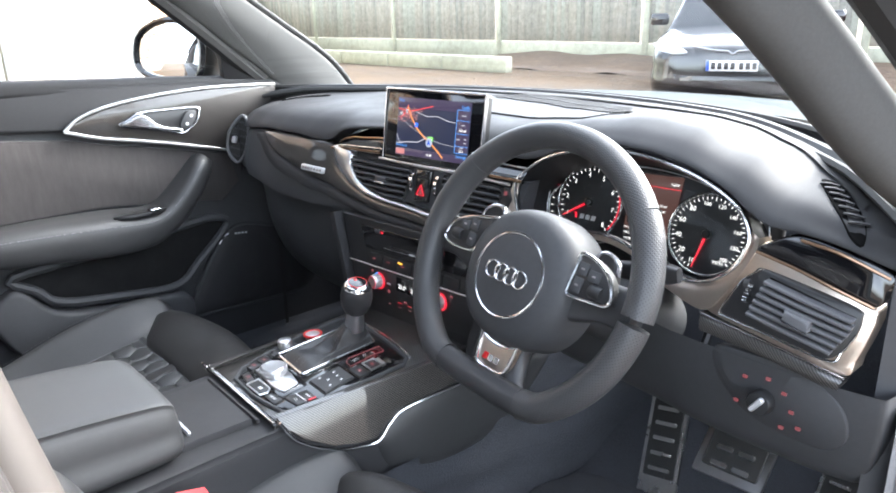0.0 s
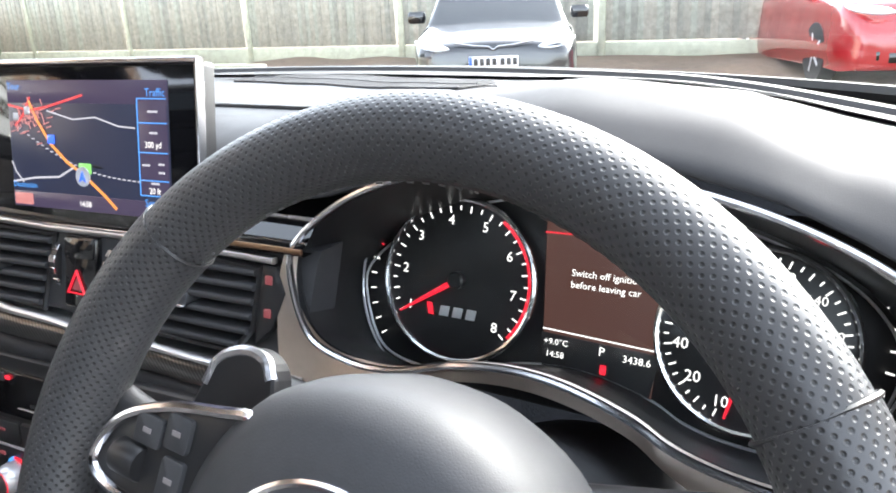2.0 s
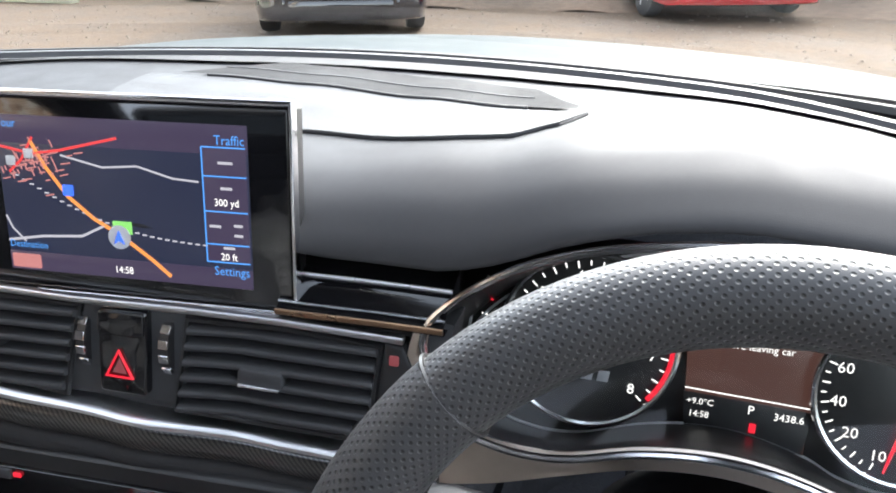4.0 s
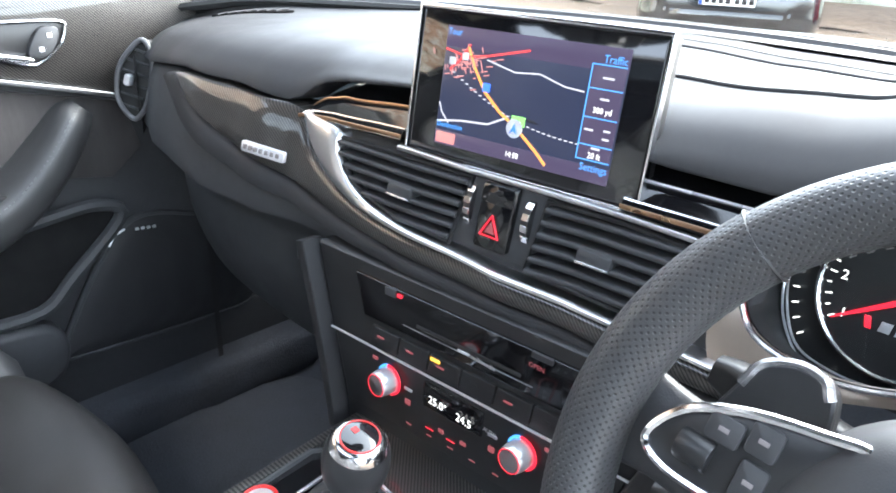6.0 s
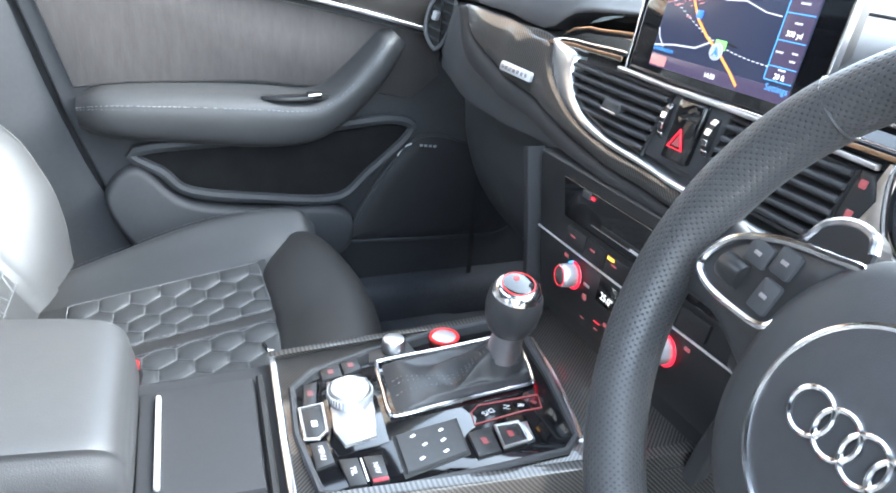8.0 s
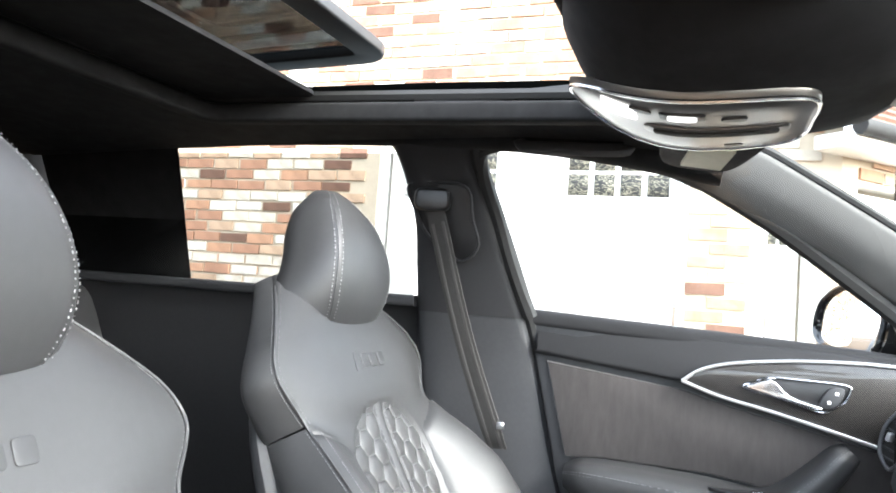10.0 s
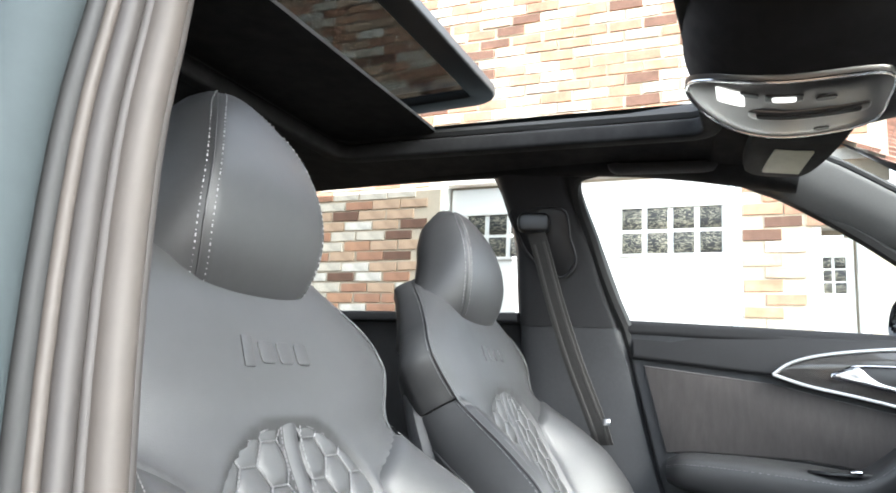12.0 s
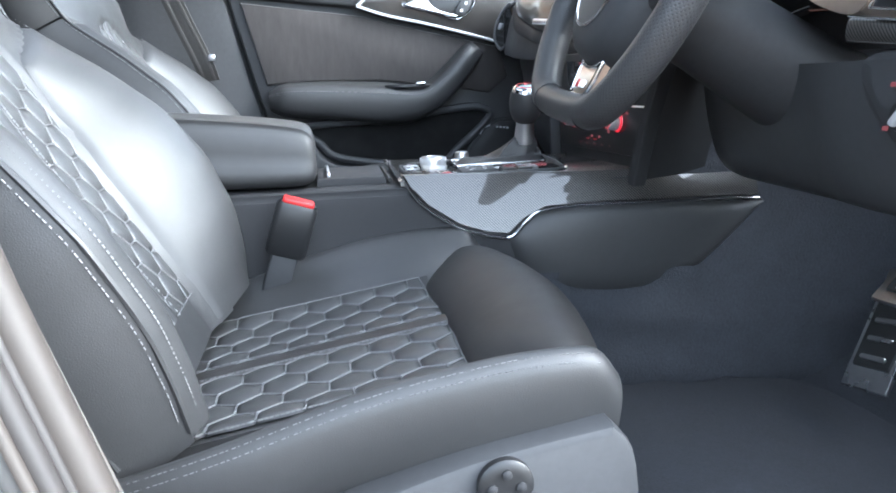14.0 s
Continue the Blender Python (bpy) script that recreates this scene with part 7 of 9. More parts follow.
key("menu_key", [(-0.074, -0.290), (-0.080, -0.272), (-0.058, -0.272), (-0.052, -0.290)], 0.0082, PLASTIC, RED_DIM, "black key")
key("menu_key", [(-0.066, -0.312), (-0.073, -0.292), (-0.052, -0.292), (-0.048, -0.312)], 0.0082, PLASTIC, RED_DIM, "black key")
key("menu_key", [(-0.046, -0.330), (-0.048, -0.317), (-0.014, -0.324), (-0.014, -0.336)], 0.0082, PLASTIC, RED_DIM, "black key")
bo_ = [(-0.009, -0.339), (-0.011, -0.320), (0.026, -0.322), (0.034, -0.330), (0.032, -0.340)]
bk_ = key("back_key", bo_, 0.0086, PLASTIC, PRINT, "black back key with a silver edge")
part("key_edge", tube([on_con(u, v, 0.0084) for u, v in inset(bo_, -0.001)], 0.0016, 6, True), ALU, bk_, "silver edge")
key("menu_key", [(0.038, -0.338), (0.038, -0.324), (0.066, -0.322), (0.070, -0.338)], 0.0082, PLASTIC, None, "black key", "MENU")
key("menu_key", [(0.064, -0.319), (0.066, -0.303), (0.098, -0.302), (0.097, -0.316)], 0.0084, PLASTIC, None, "black key", "TEL")
key("menu_key", [(0.066, -0.299), (0.068, -0.283), (0.099, -0.284), (0.099, -0.298)], 0.0084, PLASTIC, None, "black key", "NAV")
part("key_divider", box(-0.014, -0.0008, 0, 0.014, 0.0008, 0.0005, 0.0001, None, pose(*on_con(0.082, -0.301, 0.0084))), SILVER, isl)
part("key_lamp", box(-0.0015, -0.006, 0, 0.0015, 0.006, 0.0006, 0.0001, None, pose(*on_con(0.0965, -0.291, 0.0084))), RED_GLOW, isl, "red lit bar")
# touch pad with its dots
tpo = [(0.048, -0.266), (0.041, -0.209), (0.084, -0.212), (0.095, -0.268)]
part("pad_gap", slab(inset(tpo, -0.003), lambda u, v, h: on_con(u, v, h + 0.0056), 0.004, 0.001), RUBBER, isl)
tp = part("touch_pad", slab(tpo, lambda u, v, h: on_con(u, v, h + 0.0088), 0.006, 0.0015), PAD_DARK, isl, "matt black touch pad")
for k, (u, v) in enumerate(((0.054, -0.252), (0.053, -0.226), (0.067, -0.245), (0.066, -0.228), (0.083, -0.252), (0.080, -0.230))):
    part("pad_mark", box(-0.0025, -0.0013, 0, 0.0025, 0.0013, 0.0004, 0.0001, None, pose(*on_con(u, v, 0.0088), 0, 0, -60)), PRINT, tp)
# volume knob, starter button
key("volume_plate", [(-0.068, -0.262), (-0.090, -0.256), (-0.102, -0.215), (-0.072, -0.210)], 0.0068, PLASTIC, None, "black volume panel")
part("volume_knob", lathe([(0.0120, 0), (0.0120, 0.010), (0.0110, 0.0125), (0.009, 0.0133)], axis(on_con(-0.084, -0.232, 0.007), (0, 0, 1)), 30), ALU, isl, "silver volume knob")
sb = part("starter_button", lathe([(0.0140, 0), (0.0140, 0.003), (0.012, 0.0038)], axis(on_con(-0.091, -0.174, 0.005), (0, 0, 1)), 30), SILVER, isl, "silver starter button with a red rim")
part("starter_rim", tube([on_con(-0.091 + 0.0145 * math.cos(2 * math.pi * k / 36), -0.174 + 0.0145 * math.sin(2 * math.pi * k / 36), 0.008) for k in range(36)], 0.0022, 8, True), RED, sb, "red rim")
# parking brake keys, shift pattern
key("brake_key", [(0.062, -0.204), (0.060, -0.182), (0.092, -0.184), (0.094, -0.206)], 0.0085, PLASTIC, RED_DIM, "parking brake key")
pk = key("brake_key", [(0.062, -0.178), (0.062, -0.158), (0.088, -0.160), (0.090, -0.181)], 0.0095, PLASTIC, RED_DIM, "parking brake key with a silver edge")
part("key_edge", tube([on_con(u, v, 0.0090) for u, v in ((0.062, -0.178), (0.062, -0.156), (0.088, -0.158), (0.090, -0.181))], 0.0018, 6, True), ALU, pk, "silver edge")
part("key_end", slab([(0.062, -0.156), (0.062, -0.147), (0.086, -0.150), (0.088, -0.158)], lambda u, v, h: on_con(u, v, h + 0.0090), 0.006, 0.002), ALU, pk, "silver end")
part("pattern_line", tube([on_con(u, v, 0.0056) for u, v in ((0.026, -0.180), (0.026, -0.119), (0.045, -0.124), (0.045, -0.142), (0.051, -0.193), (0.034, -0.19))], 0.0007, 5, True), RED_DIM, isl, "red shift pattern line")
for w, u, v in (("P", 0.036, -0.129), ("R", 0.037, -0.142), ("N", 0.036, -0.156), ("D/S", 0.038, -0.175)):
    lettering("pattern_letter", w, 0.009, axis(on_con(u, v, 0.0060), (0, 0, 1), (0.3, -0.95, 0) if w == "D/S" else (0.9, -0.4, 0)), RED_DIM if w == "P" else PRINT, isl)
# leather boot and selector
bo = smooth_outline([(-0.060, -0.256), (-0.020, -0.2595), (0.014, -0.262), (0.021, -0.252), (0.016, -0.19), (0.010, -0.124), (0.000, -0.113), (-0.04, -0.104), (-0.066, -0.101), (-0.076, -0.110), (-0.070, -0.18), (-0.066, -0.245)], 60)
part("boot_frame", tube([on_con(u, v, 0.0075) for u, v in bo], 0.0024, 8, True), CHROME, isl, "chrome boot frame")
lever = thing("gear_selector", "gear selector with leather boot and chrome-topped knob", "gear lever")
bc = inset(bo, 0.003)
rings = []
LX, LY = -0.002, -0.146
for k in range(17):
    f = k / 16
    ring_ = []
    for i, (u, v) in enumerate(bc):
        a = math.atan2(v - LY, u - LX)
        tu, tv = LX + 0.0155 * math.cos(a), LY + 0.0155 * math.sin(a)
        g = f ** 0.85
        fold = 0.0030 * math.sin(9 * f + 2.0 * math.sin(a * 2 + 0.6)) + 0.0022 * math.sin(a * 7 + 6 * f) + 0.0015 * math.sin(15 * f + a * 3)
        fold *= math.sin(math.pi * f) ** 0.7
        rear = max(0.0, -math.sin(a))
        z = 0.003 + 0.012 * min(1.0, f * 7) * (1 - f) + 0.046 * f ** (1.5 + 1.2 * rear)
        ring_.append(V(u + (tu - u) * g + fold * 0.5 * math.cos(a), v + (tv - v) * g + fold * 0.5 * math.sin(a), con_z(v) + z + fold * 0.9))
    rings.append(ring_)
boot = part("leather_boot", skin(rings, True, False), LEATHER_RIM, lever, "creased black leather boot", 80)
for base_u in (-0.030, -0.022, -0.008):
    idx = min(range(len(bc)), key=lambda i: abs(bc[i][0] - base_u) + 10 * max(0.0, bc[i][1] + 0.250))
    ln_ = [rings[k][idx] + V(0, -0.0005, 0.0010) for k in range(1, 17)]
    part("boot_stitching", stitches(curve(ln_, 60), None, 0.0032, 0.0018, 0.0005, (0.2, -0.4, 0.9)), THREAD, boot, "pale boot stitching")
km = axis((LX, LY, con_z(-0.15) + 0.042), (0.26, -0.04, 1))
part("lever_collar", lathe([(0.0165, -0.004), (0.0160, 0.006), (0.0140, 0.024), (0.0150, 0.032)], km, 28), ALU, lever, "silver lever collar")
part("lever_knob", lathe([(0.013, 0.028), (0.0195, 0.034), (0.0245, 0.046), (0.0262, 0.060), (0.0250, 0.072), (0.0225, 0.079)], km, 32), LEATHER_RIM, lever, "black leather knob")
part("knob_cap", lathe([(0.0228, 0.0785), (0.0212, 0.0825), (0.0185, 0.0855), (0.0155, 0.0868)], km, 32), CHROME, lever, "chrome knob cap")
part("emblem_rim", tube([km @ V(0.0148 * math.cos(2 * math.pi * k / 32), 0.0148 * math.sin(2 * math.pi * k / 32), 0.0868) for k in range(32)], 0.0009, 6, True), RED, lever, "thin red ring")
part("knob_emblem", lathe([(0.0142, 0.086), (0.0142, 0.0872), (0.012, 0.0878)], km, 28), PIANO, lever, "dark emblem with a red mark")
part("emblem_line", box(-0.009, -0.002, 0.0874, -0.004, 0.003, 0.0884, 0.0002, None, km), RED, lever)
# ashtray lid behind the controls
lid = part("tray_lid", slab([(-0.074, -0.374), (0.078, -0.378), (0.074, -0.476), (-0.074, -0.476)], lambda u, v, h: on_con(u, v, h + 0.006), 0.012, 0.004), PAD, console, "soft black tray lid")
part("tray_grip", box(-0.060, -0.0025, 0, 0.060, 0.0025, 0.006, 0.0012, None, pose(*on_con(0.0, -0.459, 0.005))), SILVER, lid, "silver grip strip")
part("tray_gap", tube([on_con(u, v, 0.0) for u, v in ((-0.08, -0.368), (0.084, -0.372))], 0.0035, 6), RUBBER, console)

# folding armrest
rings = []
for y, z0, z1, w in ((-0.475, 0.600, 0.640, 0.080), (-0.485, 0.588, 0.662, 0.090), (-0.52, 0.584, 0.672, 0.094), (-0.62, 0.585, 0.682, 0.095), (-0.75, 0.588, 0.690, 0.094), (-0.80, 0.590, 0.690, 0.092), (-0.815, 0.60, 0.68, 0.085)):
    rings.append([V(-w, y, (z0 + z1) / 2), V(-w + 0.006, y, z1 - 0.010), V(-w + 0.022, y, z1), V(w - 0.022, y, z1), V(w - 0.006, y, z1 - 0.010), V(w, y, (z0 + z1) / 2), V(w - 0.010, y, z0), V(-w + 0.010, y, z0)])
armrest_box = part("armrest", loft(rings, 44, 30), LEATHER, console, "black leather armrest with pale seams")
for sx in (-1, 1):
    ln_ = [V(sx * (w - 0.013), y, z1 - 0.0035) for y, z1, w in ((-0.488, 0.664, 0.090), (-0.52, 0.672, 0.094), (-0.62, 0.682, 0.095), (-0.75, 0.690, 0.094), (-0.80, 0.690, 0.092))]
    part("armrest_stitching", stitches(curve(ln_, 50), None, 0.004, 0.003, 0.0008, (0.3 * sx, 0, 1)), THREAD, armrest_box)
part("armrest_hinge", box(-0.075, -0.9, 0.56, 0.075, -0.80, 0.62, 0.008), PAD_DARK, console, "black hinge block")

# belt buckle beside the driver's seat
for xx in (0.155, -0.155):
    buckle = thing("belt_buckle", "black seat belt buckle with a red button", "seat belt", "belt buckles")
    bmx = axis((xx, -0.51, 0.548), (0.15 if xx > 0 else -0.15, 0.30, 0.95), (0, 1, 0))
    part("buckle_body", box(-0.027, -0.012, -0.050, 0.027, 0.012, 0.026, 0.005, None, bmx), PLASTIC, buckle, "black buckle")
    part("release_button", box(-0.021, -0.009, 0.022, 0.021, 0.009, 0.031, 0.002, None, bmx), RED, buckle, "red release button")
    part("buckle_strap", box(-0.018, -0.006, -0.16, 0.018, 0.006, -0.04, 0.002, None, bmx), PAD_DARK, buckle, "black strap")

# pedals and floor mats
def pedal(name, label, m, w, h, rows=5, columns=(0.0,)):
    p = thing(name, label, "pedal", "pedals")
    part("pedal_plate", box(-w, -h, 0, w, h, 0.006, 0.002, None, m), STEEL, p, "brushed steel plate")
    part("pedal_rubber", box(-w * 0.80, -h * 0.66, 0.004, w * 0.80, h * 0.90, 0.0085, 0.002, None, m), RUBBER, p, "black rubber tread")
    for k in range(rows):
        v = h * (-0.50 + 1.22 * k / (rows - 1))
        for c in columns:
            part("grip_bar", box((c - 0.5 / len(columns) + 0.06) * w * 1.25, v - 0.0035, 0.007, (c + 0.5 / len(columns) - 0.06) * w * 1.25, v + 0.0035, 0.0115, 0.0015, None, m), STEEL, p, "steel grip bar")
    part("pedal_arm", tube([m @ V(0, h * 0.5, 0), m @ V(0, h * 1.2, -0.05), m @ V(0, h * 2.6, -0.10)], 0.009, 8), PLASTIC, p)
    return p


pedal("foot_rest", "brushed steel foot rest with rubber bars", axis((0.355, 0.24, 0.40), (0.0, -0.86, 0.5), (0.98, 0.1, 0.15)), 0.036, 0.085)
pedal("brake_pedal", "brushed steel brake pedal with rubber studs", axis((0.535, 0.12, 0.520), (0.0, -0.70, 0.71), (1, 0.05, 0)), 0.050, 0.040, 3, (-0.25, 0.25))
pedal("accelerator_pedal", "tall steel accelerator pedal", axis((0.62, 0.28, 0.40), (0.0, -0.80, 0.6), (1, 0, 0)), 0.030, 0.075)
for sx in (-1, 1):
    mat_ = thing("floor_mat", "ribbed black carpet floor mat", "floor mat", "floor mats")
    o = smooth_outline([(sx * 0.17, -0.20), (sx * 0.66, -0.20), (sx * 0.68, 0.05), (sx * 0.62, 0.24), (sx * 0.22, 0.24), (sx * 0.16, 0.05)], 40)
    part("mat_carpet", slab(o, lambda u, v, h: V(u, v, 0.268 + h + 0.004 * math.sin(v * 60)), 0.012, 0.005), CARPET, mat_, "black carpet mat")


# ---- seats ----
def build_seat(name, label):
    seat = thing(name, label, "car seat", "front seats")
    bottom, crown = V(0, -0.625, 0.49), V(0, -0.875, 0.925)
    up = (crown - bottom).normalized()
    fore = V(0, up.z, -up.y)
    length = (crown - bottom).length

    def on(s, x, d=0.0):
        """A place s of the way up the backrest, x to the side, d proud of its middle face."""
        sag = 0.022 * math.sin(math.pi * min(1, max(0, s)))
        return bottom + up * (s * length) + V(x, 0, 0) + fore * (d - sag * 0.6)

    # crest where the front meets the side: half width and depth along the height
    crest_x = [(-0.10, 0.215), (0.0, 0.245), (0.1, 0.262), (0.25, 0.276), (0.4, 0.273), (0.55, 0.254), (0.66, 0.232), (0.74, 0.222), (0.80, 0.236), (0.87, 0.262), (0.92, 0.268), (1.0, 0.246), (1.1, 0.200), (1.2, 0.152), (1.27, 0.115)]
    crest_d = [(-0.10, 0.03), (0.0, 0.055), (0.1, 0.076), (0.25, 0.088), (0.4, 0.080), (0.55, 0.050), (0.66, 0.020), (0.74, 0.0), (0.80, -0.002), (0.88, 0.003), (1.0, 0.002), (1.1, -0.006), (1.2, -0.020), (1.27, -0.035)]

    def smoothed(points, v, reach=0.03):
        """Straight between the points, with the corners rounded off."""
        total = 0.0
        for k in (-2, -1, 0, 1, 2):
            at = min(points[-1][0], max(points[0][0], v + k * reach / 2))
            for (a, va), (b, vb) in zip(points, points[1:]):
                if at <= b:
                    total += va + (vb - va) * (at - a) / (b - a)
                    break
        return total / 5

    def crest(v):
        return smoothed(crest_x, v), smoothed(crest_d, v)

    def arch_x(v):
        """Half width of the quilted field at v."""
        if v > 0.762:
            return -1.0
        f = max(0.0, (v - 0.50) / 0.262)
        return table([(0.0, 0.112), (0.3, 0.128), (0.5, 0.140)], v) * math.sqrt(max(0.0, 1 - f ** 2.4))

    def face_d(v, x):
        """How far the front stands out: quilted middle, swelling bolsters below, the smooth shield above."""
        cx, cd = crest(v)
        a = min(abs(x), cx)
        xi = min(0.140, max(0.112, arch_x(min(v, 0.5))))
        f = max(0.0, (a - xi) / max(0.01, cx - xi))
        low = cd * (1 - (1 - f) ** 1.9) - 0.012 * max(0.0, f - 0.86) / 0.14
        face = 0.010 * step(0.70, 0.82, v) * (1 - step(1.08, 1.22, v))
        g = a / cx
        high = face + (cd - face - 0.010) * max(0.0, (g - 0.45) / 0.55) ** 2.2
        k = step(-0.02, 0.02, v - (0.63 + 0.12 * f))
        return low + (high - low) * k

    rings = []
    for k in range(90):
        v = -0.10 + 1.37 * k / 89
        w = crest(v)[0] * 0.985
        row = []
        for i in range(65):
            x = w * (-1 + 2 * i / 64)
            inside = min(1.0, max(0.0, (arch_x(v) - abs(x)) / 0.008), max(0.0, (0.764 - v) / 0.012))
            under = step(0.0, 0.02, (0.62 + 0.11 * max(0.0, (abs(x) - 0.13) / 0.09)) - v) * step(0.140, 0.155, abs(x))
            row.append(on(v, x, face_d(v, x) - 0.0105 * inside - 0.010 * under))
        t = table([(-0.1, 0.06), (0.6, 0.07), (1.0, 0.06), (1.27, 0.06)], v)
        rings.append(row + [on(v, w * 0.9, -t), on(v, 0, -t - 0.02), on(v, -w * 0.9, -t)])
    backrest = part("backrest", skin(rings), LEATHER, seat, "black leather backrest with a smooth upper shield", 60)
    for sx in (-1, 1):
        # bolster, from the quilted field out to the crest
        rings = []
        for k in range(41):
            u = k / 40
            row = []
            for i in range(21):
                f = i / 20
                v = -0.09 + (0.618 + 0.118 * f + 0.09) * u
                xi = min(0.140, max(0.110, arch_x(min(v, 0.5)))) - 0.002
                x = xi + (crest(v)[0] - xi) * f
                rim = min(1.0, (1 - u) / 0.025, f / 0.05)
                row.append(on(v, sx * x, face_d(v, x) - 0.007 + 0.010 * math.sqrt(max(0.0, 1 - (1 - rim) ** 2))))
            rings.append(row)
        part("side_bolster", skin(rings, False), LEATHER, seat, "smooth black leather side bolster", 70)
        # side panels behind the crest, in two lengths with a seam between
        def flank(v, f):
            cx, cd = crest(v)
            deep = smoothed([(-0.1, 0.15), (0.3, 0.20), (0.74, 0.12), (1.0, 0.085), (1.27, 0.06)], v)
            out = 0.012 * math.sin(math.pi * min(1, f * 1.25)) - (0.022 + 0.03 * step(0.6, 0.85, v)) * max(0.0, f - 0.6) / 0.4
            return on(v, sx * (cx + out * (1 if v < 1.0 else 0.7)), cd - 0.010 - deep * f)
        for name_, v0, v1 in (("side_panel", -0.10, 0.745), ("shoulder_panel", 0.751, 1.27)):
            rings = []
            for k in range(33):
                v = v0 + (v1 - v0) * k / 32
                e = 0.004 * (1 - min(1.0, abs(v - 0.748) / 0.018)) ** 2
                rings.append([flank(v, f / 14) - V(sx * e, 0, 0) for f in range(15)])
            part(name_, skin(rings, False), LEATHER, seat, "smooth black leather " + name_.replace("_", " "), 70)
        # piping and double stitching along the crest
        def crest_line(v0, v1, inward, h):
            return curve([on(v, sx * (crest(v)[0] - inward), face_d(v, crest(v)[0] - inward) + h) for v in [v0 + (v1 - v0) * k / 24 for k in range(25)]], 90)
        part("seam_piping", tube(crest_line(-0.08, 1.22, 0.0005, 0.0015), 0.0024, 6), LEATHER, seat)
        st = bmesh.new()
        stitches(crest_line(-0.05, 0.735, 0.009, 0.0042), st, 0.0032, 0.0014, 0.0006, fore)
        stitches(crest_line(0.755, 1.215, 0.008, 0.0018), st, 0.0032, 0.0014, 0.0006, fore)
        for a_, b_ in ((-0.05, 0.735), (0.755, 1.215)):
            stitches([flank(a_ + (b_ - a_) * k / 60, 0.032) + V(sx * 0.0012, 0, 0) for k in range(61)], st, 0.0032, 0.0014, 0.0006, (sx, 0, 0))
        part("seam_stitching", st, MID_THREAD, seat, "pale double stitching")
        line = [flank(v, f) for v, f in ((0.80, 0.88), (0.70, 0.78), (0.58, 0.62), (0.45, 0.50), (0.30, 0.42), (0.12, 0.38), (-0.06, 0.36))]
        part("panel_seam", tube(curve(line, 30), 0.0022, 6), LEATHER, seat)
    # hard back shell
    rings = []
    for v, w, t in ((-0.12, 0.20, 0.10), (0.1, 0.235, 0.125), (0.5, 0.235, 0.13), (0.85, 0.205, 0.115), (1.0, 0.14, 0.09)):
        rings.append([on(v, -w, -0.075), on(v, 0, -0.09), on(v, w, -0.075), on(v, w * 0.95, -t), on(v, 0, -t - 0.02), on(v, -w * 0.95, -t)])
    part("back_shell", loft(rings, 28, 20), PAD_DARK, seat, "black plastic back shell")
    # head restraint: a flat tapered face between two seams, side panels running back from them
    seam_x = [(0.934, 0.070), (0.940, 0.080), (0.965, 0.091), (1.0, 0.100), (1.03, 0.101), (1.07, 0.093), (1.12, 0.075), (1.150, 0.053), (1.166, 0.036), (1.176, 0.022), (1.182, 0.010)]
    front = [(0.934, -0.897), (0.938, -0.884), (0.945, -0.875), (0.965, -0.863), (1.0, -0.855), (1.04, -0.853), (1.08, -0.860), (1.12, -0.876), (1.150, -0.896), (1.166, -0.912), (1.176, -0.926), (1.182, -0.940)]
    rear_x = [(0.934, 0.158), (0.965, 0.150), (1.0, 0.138), (1.05, 0.116), (1.10, 0.090), (1.145, 0.064), (1.168, 0.043), (1.178, 0.026), (1.182, 0.014)]

    def head_ring(z):
        soft = 0.022 * min(1.0, (z - 0.934) / 0.03, (1.182 - z) / 0.03)
        a, yf, r = smoothed(seam_x, z, soft), smoothed(front, z, soft), smoothed(rear_x, z, soft)
        r = max(a + 0.004, r)
        yb = max(-1.0, yf - 0.135) if z < 1.12 else -1.0 + 0.02 * step(1.13, 1.182, z)
        half = [(a * i / 8, yf - 0.009 * (i / 8) ** 2.4) for i in range(9)]
        d = yf - yb
        half += [(a + 0.0025, yf - 0.0125), (a + 0.22 * (r - a) + 0.005, yf - 0.16 * d), (a + 0.6 * (r - a) + 0.005, yf - 0.38 * d), (r + 0.001, yf - 0.62 * d), (r * 0.94, yf - 0.84 * d), (r * 0.72, yb + 0.004), (r * 0.35, yb)]
        return [V(x, y, z) for x, y in half] + [V(0, yb, z)] + [V(-x, y, z) for x, y in reversed(half[1:])]

    levels = [0.934, 0.9355, 0.938, 0.941, 0.946, 0.955, 0.968] + [0.985 + 0.02 * k for k in range(7)] + [1.12, 1.135, 1.148, 1.158, 1.166, 1.172, 1.177, 1.180, 1.182]
    rings = list(zip(*[curve(col, 60) for col in zip(*[head_ring(z) for z in levels])]))
    hr = part("headrest", skin(rings), LEATHER, seat, "black leather integrated headrest", 60)
    for sx in (-1, 1):
        def seam_line(i):
            return curve([V(sx * abs(r_[i].x), r_[i].y, r_[i].z) for r_ in rings[3:56]], 110)
        face_line, back_line, crease = seam_line(7), seam_line(10), seam_line(9)
        st = bmesh.new()
        stitches([c + (f - c).normalized() * 0.0075 + V(0, 0.0024, 0) for f, c in zip(face_line, crease)], st, 0.0040, 0.0020, 0.0008, (0, 1, 0.2))
        stitches([c + (f - c).normalized() * 0.0050 + V(sx * 0.0022, 0.0006, 0) for f, c in zip(back_line, crease)], st, 0.0040, 0.0020, 0.0008, (sx, 0.3, 0.1))
        part("head_stitching", st, PALE_THREAD, hr, "pale double stitching")
        part("head_seam", tube(crease, 0.0012, 5), LEATHER, hr)
